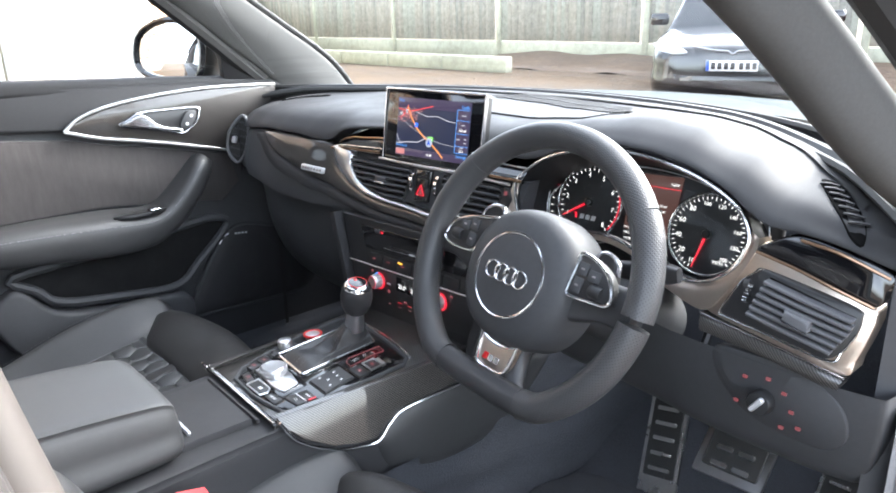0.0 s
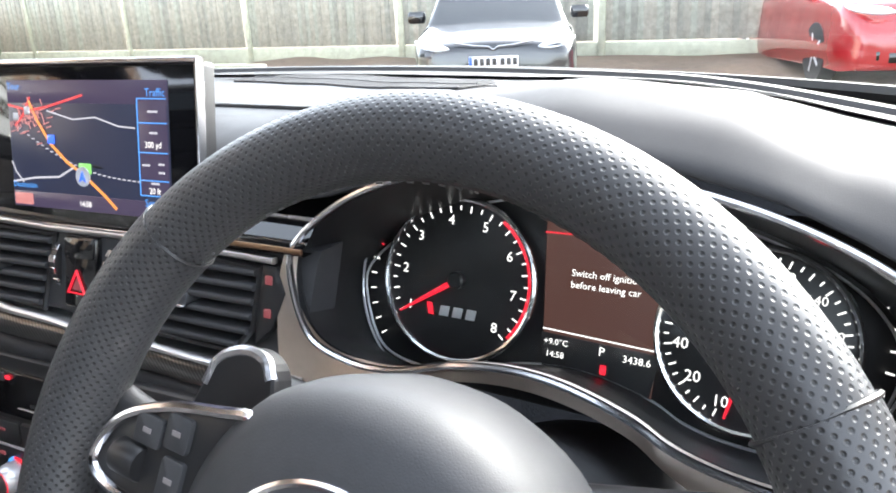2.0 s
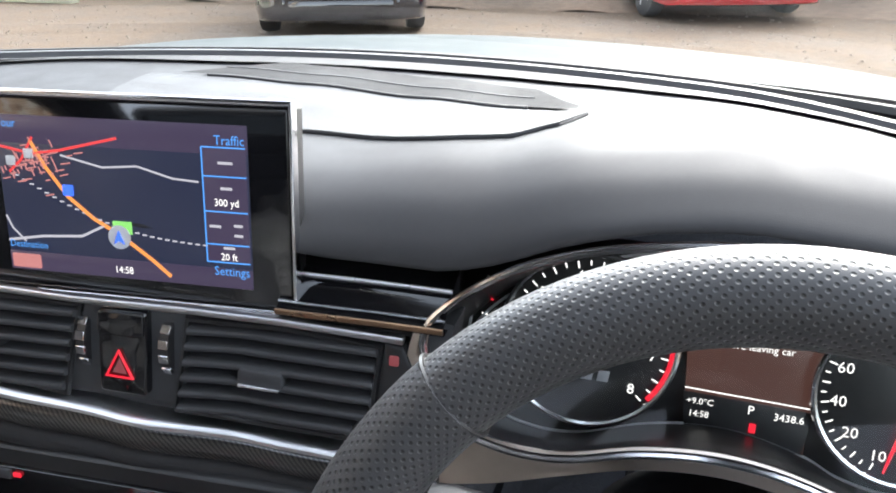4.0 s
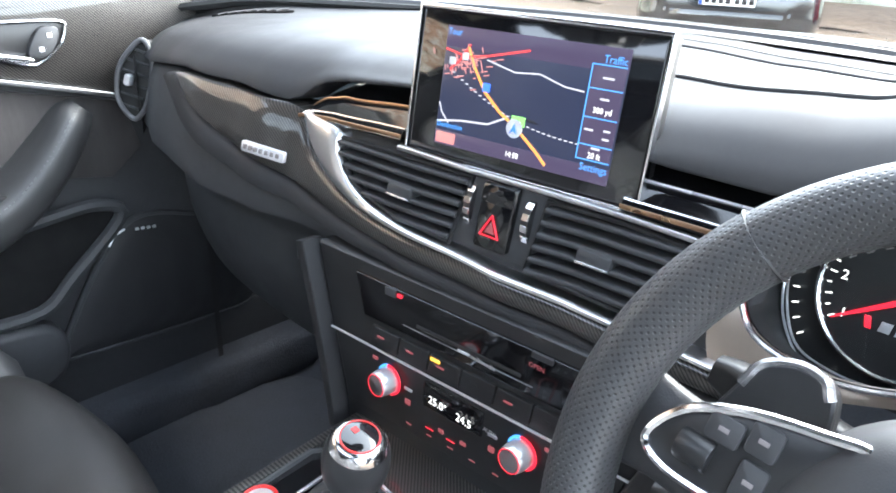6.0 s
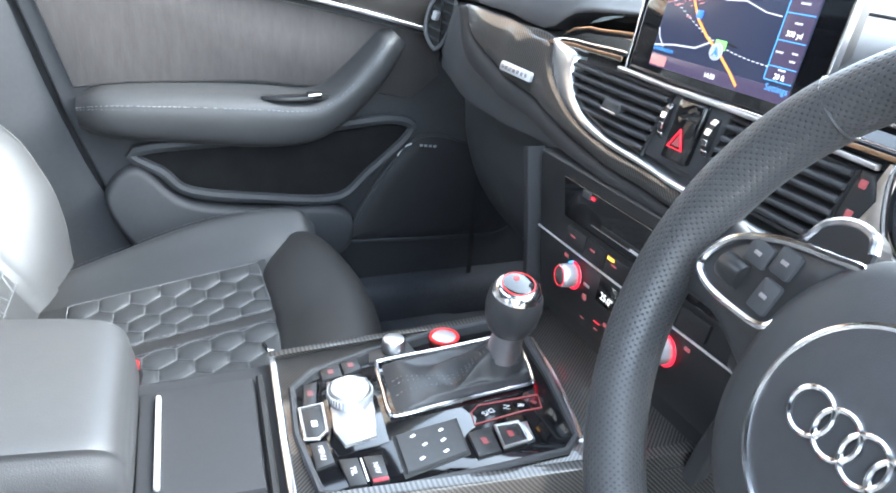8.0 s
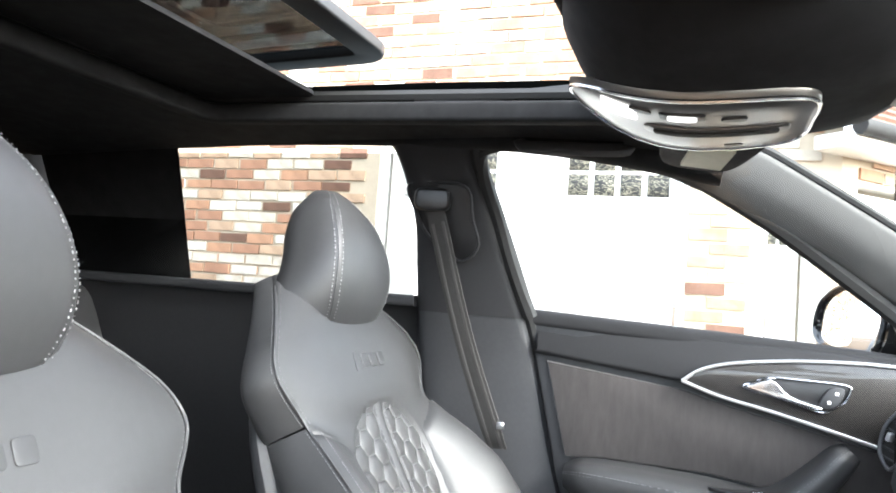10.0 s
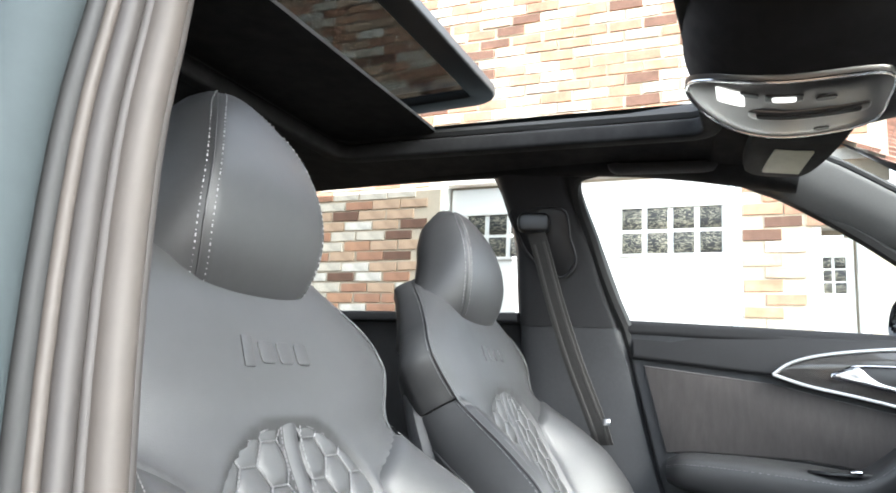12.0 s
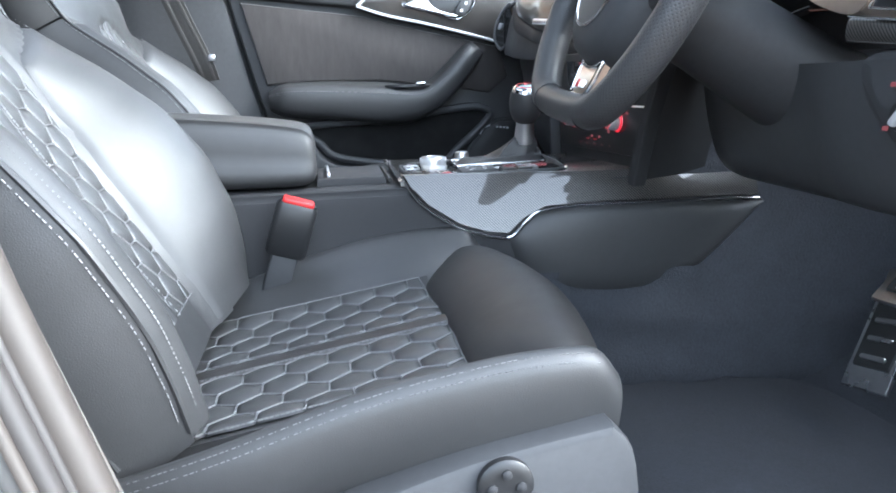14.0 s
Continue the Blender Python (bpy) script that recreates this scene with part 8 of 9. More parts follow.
    # embossed mark on the upper shield
    face = axis(on(0.905, -0.006, face_d(0.905, 0.0) + 0.0016), (fore - up * 0.079), (-1, 0, 0))
    mark = slab([(-0.062, -0.016), (-0.046, -0.016), (-0.040, 0.018), (-0.056, 0.018)], lambda u, v, h: face @ V(u, v, h), 0.0024, 0.0008)
    part("emblem_block", mark, LEATHER, backrest, "embossed slanted block")
    for k in range(3):
        part("embossed_bar", slab(rounded(-0.033 + 0.031 * k, -0.012, -0.009 + 0.031 * k, 0.013, 0.005), lambda u, v, h: face @ V(u, v, h), 0.0024, 0.0012, None, 3), LEATHER, backrest, "embossed bar")

    # quilted hexagons on the back and the cushion, each trimmed to its field
    R = 0.0250

    def trim_to(poly, field):
        for (ax, ay), (bx, by) in zip(field, field[1:] + field[:1]):
            out = []
            for (px, py), (qx, qy) in zip(poly, poly[1:] + poly[:1]):
                dp = (bx - ax) * (py - ay) - (by - ay) * (px - ax)
                dq = (bx - ax) * (qy - ay) - (by - ay) * (qx - ax)
                if dp >= 0:
                    out.append((px, py))
                if (dp >= 0) != (dq >= 0):
                    f = dp / (dp - dq)
                    out.append((px + (qx - px) * f, py + (qy - py) * f))
            poly = out
            if len(poly) < 3:
                return []
        return poly

    def quilt(parent, place, normal, field, vmax):
        """Pillows in columns on both sides of the middle; field is the convex outline of the right-hand half."""
        st = bmesh.new()
        done = set()
        for sx in (-1, 1):
            for i in range(5):
                for j in range(-1, 14):
                    cu, cv = 0.0335 + i * 1.5 * R, (j + (0.5 if i % 2 else 0)) * R * math.sqrt(3)
                    poly = trim_to([(cu + R * math.cos(radians(60 * a)), cv + R * math.sin(radians(60 * a))) for a in range(6)], field)
                    if len(poly) < 3:
                        continue
                    area = abs(sum(p[0] * q[1] - q[0] * p[1] for p, q in zip(poly, poly[1:] + poly[:1]))) / 2
                    if area < 0.00008:
                        continue
                    mu, mv = sum(p[0] for p in poly) / len(poly), sum(p[1] for p in poly) / len(poly)
                    puff = min(1.0, area / 0.0012)
                    edge = []
                    for p, q in zip(poly, poly[1:] + poly[:1]):
                        edge += [p, ((p[0] + q[0]) / 2, (p[1] + q[1]) / 2)]
                    b = bmesh.new()
                    rings = []
                    for k, h in ((1.0, -0.001), (0.94, 0.0005), (0.82, 0.0023), (0.6, 0.0036), (0.3, 0.0042)):
                        rings.append([place(sx * (mu + (u - mu) * k), mv + (v - mv) * k) + normal * (h * puff) for u, v in edge])
                    skin(rings, True, False, b)
                    b.verts.ensure_lookup_table()
                    c = b.verts.new(place(sx * mu, mv) + normal * (0.0043 * puff))
                    last = b.verts[len(edge) * 4:len(edge) * 5]
                    for a in range(len(edge)):
                        b.faces.new((last[a], last[(a + 1) % len(edge)], c))
                    part("quilt_panel", b, LEATHER_QUILT, parent, "", 70)
                    for p, q in zip(poly, poly[1:] + poly[:1]):
                        tag = (sx, round((p[0] + q[0]) * 400), round((p[1] + q[1]) * 400))
                        if tag not in done:
                            done.add(tag)
                            stitches([place(sx * p[0], p[1]) + normal * 0.0020, place(sx * q[0], q[1]) + normal * 0.0020], st, 0.0036, 0.0010, 0.0009, normal)
        tagged(part("quilt_stitching", st, THREAD, parent, "pale hexagon stitching"), kind="stuff")

    def back_place(u, v):
        return on(v / length, u, face_d(v / length, u) - 0.0075)
    side_ = [(arch_x(s), s * length) for s in (0.0, 0.3, 0.48, 0.56, 0.62, 0.67, 0.70, 0.725, 0.745, 0.757)]
    quilt(backrest, back_place, fore, [(0.0125, 0.0)] + side_ + [(0.0125, 0.7615 * length)], 0.4)
    strip = [[on(s, x, face_d(s, x) - 0.0085 + d) for x, d in ((-0.0135, 0.0), (-0.0115, 0.005), (-0.006, 0.007), (0, 0.0075), (0.006, 0.007), (0.0115, 0.005), (0.0135, 0.0))] for s in [i / 20 * 0.762 for i in range(21)]]
    part("centre_strip", skin(strip, False), LEATHER, backrest, "smooth leather centre strip")
    for sx in (-1, 1):
        st = bmesh.new()
        stitches([on(i / 40 * 0.755, sx * 0.0165, face_d(i / 40 * 0.755, 0.0165) - 0.002) for i in range(41)], st, 0.0034, 0.0012, 0.0007, fore)
        part("strip_stitching", st, THREAD, backrest, "pale stitching")

    # cushion: centre, side bolsters, thigh pad
    def cushion_z(x, y):
        return 0.4200 + 0.172 * (y + 0.615) + 0.008 * max(0, abs(x) - 0.11) / 0.05
    rings = []
    for k in range(14):
        y = -0.70 + 0.36 * k / 13
        row = [V(x, y, cushion_z(x, y) - 0.003) for x in [-0.17 + 0.34 * i / 24 for i in range(25)]]
        rings.append(row + [V(0.17, y, 0.36), V(-0.17, y, 0.36)])
    cushion = part("seat_cushion", skin(rings), LEATHER, seat, "quilted black leather cushion")
    rings = []
    for y, z, w in ((-0.352, 0.452, 0.165), (-0.342, 0.474, 0.18), (-0.305, 0.499, 0.210), (-0.262, 0.510, 0.225), (-0.230, 0.502, 0.232), (-0.210, 0.470, 0.232), (-0.205, 0.425, 0.226), (-0.212, 0.36, 0.215)):
        k = step(-0.33, -0.22, y)
        rings.append([V(-w, y - 0.055 * k, z - 0.03), V(-w * 0.75, y - 0.022 * k, z), V(0, y + 0.004, z + 0.002), V(w * 0.75, y - 0.022 * k, z), V(w, y - 0.055 * k, z - 0.03), V(w * 0.96, y - 0.06, z - 0.09), V(-w * 0.96, y - 0.06, z - 0.09)])
    part("thigh_pad", loft(rings, 40, 28), LEATHER_PERF, seat, "fine-perforated black leather thigh pad")
    rib = [(-0.72, 0.13, 0.235, 0.430), (-0.64, 0.134, 0.255, 0.448), (-0.56, 0.136, 0.264, 0.472), (-0.46, 0.140, 0.268, 0.504), (-0.37, 0.146, 0.270, 0.522), (-0.31, 0.160, 0.269, 0.527), (-0.272, 0.175, 0.264, 0.523), (-0.250, 0.19, 0.256, 0.498)]
    for sx in (-1, 1):
        rings = []
        for y, xi, xo, h in rib:
            m = (xi + xo) / 2
            rings.append([V(sx * xi, y, h - 0.072), V(sx * (xi + 0.030), y, h - 0.052), V(sx * (xo - 0.050), y, h - 0.027), V(sx * (xo - 0.014), y, h - 0.004), V(sx * xo, y, h - 0.020), V(sx * (xo - 0.010), y, h - 0.065), V(sx * m, y, 0.36), V(sx * xi, y, 0.37)])
        part("cushion_bolster", loft(rings, 30, 30), LEATHER, seat, "smooth black leather cushion bolster")
        st = bmesh.new()
        line = curve([V(sx * (xo - 0.004), y, h - 0.008) for y, xi, xo, h in rib[1:7]], 60)
        for k in (0.0, 0.008):
            stitches([p + V(sx * 0.0035 - sx * k * 0.6, 0, -k + 0.004) + V(sx * 0.004 * (k > 0), 0, 0) for p in line], st, 0.0032, 0.0014, 0.00045, (sx, 0, 0.5))
        part("bolster_stitching", st, THREAD, seat, "pale double stitching")
    lift = V(0, -0.17, 0.985)
    quilt(cushion, lambda u, v: V(u, -0.628 + v, cushion_z(u, -0.628 + v)), lift, [(0.0125, 0.0), (0.162, 0.0), (0.158, 0.276), (0.0125, 0.284)], 0.3)
    strip = [[V(x, y, cushion_z(x, y) - 0.001 + d) for x, d in ((-0.0135, 0.0), (-0.011, 0.005), (0, 0.0065), (0.011, 0.005), (0.0135, 0.0))] for y in (-0.63, -0.55, -0.48, -0.41, -0.345)]
    part("cushion_strip", skin(strip, False), LEATHER_PERF, cushion)
    for sx in (-1, 1):
        st = bmesh.new()
        stitches([V(sx * 0.0165, -0.63 + 0.282 * i / 30, cushion_z(0, -0.63 + 0.282 * i / 30) + 0.0045) for i in range(31)], st, 0.0034, 0.0012, 0.0006, lift)
        part("strip_stitching", st, THREAD, cushion, "pale stitching")
    # base with the adjusting switches on its outer side
    rings = [[V(x, y, z) for x, y in rounded(-0.245, -0.70, 0.245, -0.25, 0.05)] for z in (0.25, 0.33, 0.38)]
    part("seat_base", skin(rings), PAD_DARK, seat, "black plastic seat base")
    for sx in (-1, 1):
        o = smooth_outline([(-0.74, 0.345), (-0.70, 0.375), (-0.60, 0.388), (-0.5, 0.412), (-0.38, 0.447), (-0.28, 0.464), (-0.262, 0.462), (-0.245, 0.43), (-0.245, 0.34), (-0.30, 0.305), (-0.5, 0.295), (-0.70, 0.295)], 48)
        part("side_valance", slab(o, lambda u, v, h, sx=sx: V(sx * (0.280 + h), u, v), 0.03, 0.008), PAD_DARK, seat, "black plastic side valance")
    return seat


LEATHER_QUILT = surface("quilted leather", (0.042, 0.042, 0.042), 0.46, spec=0.7, grain=90, bump=0.3, relief="cells", dist=0.0006, per_object=0.06)
driver_seat = build_seat("sport_seat", "black quilted leather sport seat with pale stitching, by the open door")
passenger_seat = copy_thing(driver_seat, pose(-0.37, -0.022, 0.030))
driver_seat.matrix_basis = pose(0.37, 0, 0)
for ob in passenger_seat.children:
    if ob.name.split(".")[0] in ("seat_cushion", "thigh_pad", "cushion_bolster", "bolster_stitching", "seat_base", "side_valance"):
        ob.location.y += 0.045
        ob.location.z -= 0.012
tagged(passenger_seat, "black quilted leather sport seat with pale stitching, beside the closed door")
# four-way switch and lever on the driver's seat side
sw = part("lumbar_switch", lathe([(0.0215, 0), (0.0215, 0.006), (0.019, 0.008), (0.012, 0.0085)], axis((0.280, -0.353, 0.430), (1, 0, 0)), 28), PLASTIC, driver_seat, "round black four-way switch")
for a in range(4):
    d = V(0, math.cos(a * math.pi / 2), math.sin(a * math.pi / 2))
    part("switch_dot", lathe([(0.004, 0), (0.004, 0.002), (0.002, 0.003)], axis(V(0.288, -0.353, 0.430) + d * 0.011, (1, 0, 0)), 10), PAD, sw)
part("slide_switch", slab(rounded(-0.50, 0.388, -0.42, 0.41, 0.01), lambda u, v, h: V(0.290 + h, u, v), 0.014, 0.004), PLASTIC, driver_seat, "black plastic slide switch")


# ---- passenger door, shut ----
door = thing("front_passenger_door", "closed front door lined in black leather, charcoal suede and carbon", "car door")
XD = -0.72
SPEAKER = surface("fine speaker mesh", (0.020, 0.020, 0.022), 0.6, grain=220, bump=0.6, relief="dots", dist=0.0008)


def on_door(u, v, h):
    """u along the car, v height, h proud of the lining into the cabin."""
    return V(XD - 0.022 + 0.02 * math.cos((u + 0.3) * 1.8) + h, u, v)


edge = [(-0.674, 1.01), (-0.642, 0.874), (-0.597, 0.694), (-0.55, 0.55), (-0.48, 0.42), (-0.42, 0.33), (0.30, 0.33), (0.30, 0.93), (0.2, 0.965), (0.10, 0.972), (-0.063, 0.985), (-0.382, 1.0)]
part("door_panel", slab(edge, on_door, 0.10, 0.006), PAD_DARK, door, "black moulded door lining")
top_roll = [(-0.672, 1.012), (-0.655, 0.932), (-0.36, 0.905), (-0.26, 0.875), (-0.002, 0.825), (0.16, 0.79), (0.24, 0.90), (0.15, 0.966), (-0.063, 0.985), (-0.382, 1.0)]
part("upper_lining", slab(top_roll, lambda u, v, h: on_door(u, v, h + 0.016 - 0.05 * step(0.975, 1.02, v)), 0.03, 0.012, None, 4), PAD, door, "soft black upper door lining")
belt = [V(XD - 0.030, u, v) for u, v in ((-0.674, 1.008), (-0.382, 0.996), (-0.063, 0.981), (0.12, 0.966), (0.2, 0.955))]
part("belt_moulding", sweep(curve(belt, 20), rounded(-0.035, -0.02, 0.03, 0.014, 0.012), False), PAD, door, "soft black window ledge")
ins = [(-0.628, 0.918), (-0.35, 0.888), (-0.26, 0.866), (0.0, 0.812), (0.02, 0.74), (-0.03, 0.70), (-0.12, 0.715), (-0.30, 0.735), (-0.5, 0.735), (-0.578, 0.728)]
part("suede_insert", slab(ins, lambda u, v, h: on_door(u, v, h + 0.008), 0.02, 0.006), SUEDE, door, "charcoal suede insert")
trim = smooth_outline([(-0.355, 0.908), (-0.325, 0.928), (-0.27, 0.946), (-0.17, 0.960), (-0.05, 0.967), (0.08, 0.966), (0.135, 0.966), (0.10, 0.90), (0.03, 0.84), (-0.002, 0.826), (-0.10, 0.850), (-0.20, 0.873), (-0.29, 0.890)], 52)
part("carbon_trim", slab(trim, lambda u, v, h: on_door(u, v, h + 0.026), 0.02, 0.004), CARBON_SIDE, door, "glossy carbon fibre trim")
line = [on_door(u, v, 0.027) for u, v in ((0.125, 0.965), (0.08, 0.968), (-0.05, 0.971), (-0.17, 0.964), (-0.27, 0.950), (-0.325, 0.932), (-0.357, 0.908), (-0.29, 0.887), (-0.20, 0.869), (-0.10, 0.846), (-0.002, 0.821))]
for ends in (line[:7], line[6:]):
    part("trim_strip", sweep(curve(ends, 40), rounded(-0.0034, -0.002, 0.0034, 0.002, 0.0015), False, (1, 0, 0)), ALU, door, "satin chrome edge strip")
cup = smooth_outline([(-0.247, 0.908), (-0.226, 0.922), (-0.203, 0.931), (-0.14, 0.932), (-0.076, 0.930), (-0.070, 0.918), (-0.080, 0.898), (-0.105, 0.880), (-0.125, 0.879), (-0.18, 0.893)], 48)
part("handle_well", slab(cup, lambda u, v, h: on_door(u, v, h + 0.0275), 0.012, 0.001), PLASTIC, door, "black handle cup")
part("handle_recess", tube([on_door(u, v, 0.029) for u, v in cup], 0.0024, 8, True, (1, 0, 0)), CHROME, door, "chrome handle surround")
lever = smooth_outline([(-0.243, 0.908), (-0.224, 0.921), (-0.203, 0.928), (-0.190, 0.922), (-0.176, 0.908), (-0.155, 0.897), (-0.118, 0.888), (-0.122, 0.882), (-0.18, 0.894)], 44)
part("door_handle", slab(lever, lambda u, v, h: on_door(u, v, h + 0.038 + 0.10 * max(0.0, v - 0.905)), 0.010, 0.004, None, 4), CHROME, door, "satin chrome inner door handle")
lock = smooth_outline([(-0.120, 0.893), (-0.104, 0.922), (-0.082, 0.924), (-0.080, 0.912), (-0.092, 0.892), (-0.108, 0.886)], 30)
part("lock_switch", slab(lock, lambda u, v, h: on_door(u, v, h + 0.036), 0.010, 0.003), PAD_DARK, door, "black lock switch")
for u_, v_ in ((-0.104, 0.897), (-0.092, 0.914)):
    part("switch_mark", slab(rounded(u_ - 0.003, v_ - 0.003, u_ + 0.003, v_ + 0.003, 0.001), lambda u, v, h: on_door(u, v, h + 0.0368), 0.001, 0.0003), PRINT, door)

# armrest that turns up into the pull handle
path = [(-0.575, 0.690, 0.020), (-0.53, 0.690, 0.045), (-0.42, 0.685, 0.055), (-0.30, 0.677, 0.060), (-0.22, 0.678, 0.062), (-0.165, 0.705, 0.058), (-0.115, 0.752, 0.050), (-0.078, 0.795, 0.035), (-0.060, 0.810, 0.012)]
widths = [0.022, 0.036, 0.042, 0.045, 0.040, 0.033, 0.028, 0.025, 0.020]
rings = []
for (u, v, h), w in zip(path, widths):
    k = step(-0.25, -0.12, u)
    nu, nv = -0.72 * k, 1 - 0.30 * k
    d = w
    rings.append([on_door(u + nu * d, v + nv * d, -0.01), on_door(u + nu * d * 1.05, v + nv * d * 1.05, h * 0.6), on_door(u + nu * d * 0.75, v + nv * d * 0.75, h + 0.010), on_door(u, v, h + 0.016), on_door(u - nu * d * 0.8, v - nv * d * 0.8, h + 0.004), on_door(u - nu * d, v - nv * d, h * 0.4), on_door(u - nu * d, v - nv * d, -0.01)])
armrest = part("door_armrest", loft(rings, 34, 40), LEATHER, door, "black leather armrest and pull handle")
for k in (0.45, 0.60):
    ln_ = []
    for (u, v, h), w in zip(path, widths):
        q = step(-0.25, -0.12, u)
        ln_.append(on_door(u - 0.72 * q * w * k, v + (1 - 0.3 * q) * w * k, h + 0.0145))
    part("armrest_stitching", stitches(curve(ln_, 70), None, 0.005, 0.0025, 0.0008, (1, 0, 0)), THREAD, armrest)
bz = smooth_outline([(-0.30, 0.720), (-0.22, 0.724), (-0.17, 0.722), (-0.20, 0.712), (-0.26, 0.708)], 20)
part("window_switch_bezel", slab(bz, lambda u, v, h: V(XD + 0.062 + (v - 0.715) * -1.6, u, 0.7235 + h), 0.006, 0.002), PLASTIC, door, "black window switch bezel")
part("window_switch", box(-0.010, -0.012, 0, 0.010, 0.012, 0.007, 0.002, None, pose(XD + 0.064, -0.215, 0.722)), CHROME, door, "chrome-tipped window switch")
# map pocket and loudspeaker
pk = smooth_outline([(-0.50, 0.625), (-0.46, 0.585), (-0.42, 0.55), (-0.30, 0.530), (-0.17, 0.520), (-0.11, 0.565), (-0.03, 0.640), (-0.06, 0.665), (-0.14, 0.66), (-0.3, 0.64)], 44)
part("pocket_rim", tube([on_door(u, v, 0.012) for u, v in pk], 0.010, 8, True, (1, 0, 0)), PAD_DARK, door, "moulded pocket edge")
# no hollow here: a black sheet inside the rim gives the pocket's inner shade
part("pocket_shade", slab(inset(pk, 0.006), lambda u, v, h: on_door(u, v, h + 0.004), 0.01, 0.002), CLOTH, door, "black sheet for the shade in the pocket")
part("pocket_front", slab(smooth_outline([(-0.50, 0.60), (-0.43, 0.535), (-0.30, 0.512), (-0.16, 0.502), (-0.14, 0.44), (-0.2, 0.40), (-0.45, 0.40), (-0.52, 0.46), (-0.555, 0.55)], 40), lambda u, v, h: on_door(u, v, h + 0.03), 0.04, 0.015, None, 4), PAD_DARK, door, "black lower door pocket")
sp = [(-0.028, 0.622), (0.10, 0.612), (0.20, 0.600), (0.215, 0.57), (0.21, 0.46), (0.18, 0.425), (0.12, 0.418), (-0.14, 0.430), (-0.148, 0.445)]
spo = smooth_outline(sp, 50)
su, sv_ = sum(p[0] for p in spo) / 50, sum(p[1] for p in spo) / 50
part("speaker_grille", skin([[on_door(su + (u - su) * k, sv_ + (v - sv_) * k, h) for u, v in spo] for k, h in ((1.0, -0.006), (1.0, 0.006), (0.985, 0.010), (0.96, 0.012), (0.8, 0.0125), (0.6, 0.013), (0.4, 0.013), (0.2, 0.013), (0.02, 0.013))]), SPEAKER, door, "black speaker grille", 60)
part("speaker_rim", tube([on_door(u, v, 0.010) for u, v in smooth_outline(sp, 60)], 0.0045, 6, True, (1, 0, 0)), PAD_DARK, door)
part("speaker_light", tube([on_door(u, v, 0.014) for u, v in ((-0.055, 0.596), (-0.045, 0.612), (-0.028, 0.618))], 0.0018, 6), SILVER, door, "silver light strip")
for k in range(4):
    part("speaker_letter_bar", slab(rounded(-0.012 + k * 0.009, 0.611 - k * 0.001, -0.006 + k * 0.009, 0.6155 - k * 0.001, 0.001), lambda u, v, h: on_door(u, v, h + 0.0145), 0.002, 0.0005), SILVER, door)
# window frame and glass
fr = [V(-0.715, -0.667, 1.005), V(-0.69, -0.70, 1.09), V(-0.66, -0.735, 1.20), V(-0.612, -0.768, 1.315), V(-0.590, -0.735, 1.345), V(-0.585, -0.60, 1.350), V(-0.600, -0.42, 1.320), V(-0.630, -0.24, 1.225), V(-0.675, -0.08, 1.115), V(-0.72, 0.05, 1.02), V(-0.74, 0.12, 0.97)]
part("window_frame", tube(curve(fr, 60), 0.016, 8), RUBBER, door, "black rubber window frame")
left = curve(fr[:4], 12)
right = curve([V(-0.74, 0.12, 0.97), V(-0.69, -0.04, 1.09), V(-0.635, -0.22, 1.22), V(-0.595, -0.45, 1.335)], 12)
g = skin([[a + (b - a) * (i / 6) + V(-0.02, 0, 0) for i in range(7)] for a, b in zip(left, right)], False)
ob = part("door_glass", g, GLASS, door, "clear side window")
ob.visible_shadow = False
tri = [(0.155, 0.968), (0.012, 0.985), (0.005, 1.03), (-0.02, 1.085), (0.03, 1.06)]
part("mirror_triangle", slab(tri, lambda u, v, h: V(-0.725 + 0.25 * (v - 0.97) + h, u, v), 0.02, 0.003), PLASTIC, door, "black mirror triangle")

# wing mirror outside the passenger window
mirror = thing("wing_mirror", "black wing mirror outside the passenger window", "mirror")
o = smooth_outline([(-0.115, -0.01), (-0.10, 0.045), (-0.03, 0.078), (0.05, 0.072), (0.09, 0.03), (0.085, -0.04), (0.05, -0.068), (-0.04, -0.062), (-0.095, -0.045)], 40)
face = axis((-0.872, -0.040, 1.042), (0.46, -0.88, 0.12), (0.89, 0.46, 0))
rings = [[face @ V(u * k, v * k, h) for u, v in o] for k, h in ((0.96, 0.004), (1.0, -0.004), (1.02, -0.03), (0.93, -0.075), (0.62, -0.105), (0.2, -0.115))]
part("mirror_shell", skin(rings), PLASTIC, mirror, "gloss black mirror shell")
part("mirror_bezel", tube([face @ V(u * 0.97, v * 0.97, 0.004) for u, v in o], 0.0085, 8, True, (0.46, -0.89, 0.1)), PIANO, mirror, "gloss black bezel")
part("mirror_glass", slab(inset(o, 0.010), lambda u, v, h: face @ V(u, v, h + 0.007), 0.003, 0.0008), MIRROR, mirror, "silvered mirror glass")
part("mirror_foot", loft([[V(x, y + dy, z) for dy, z in ((-0.03, 0.985), (0.03, 0.98), (0.03, 0.955), (-0.03, 0.96))] for x, y in ((-0.74, 0.10), (-0.79, 0.08), (-0.86, 0.04))], 12, 8), PLASTIC, mirror, "black mirror foot")


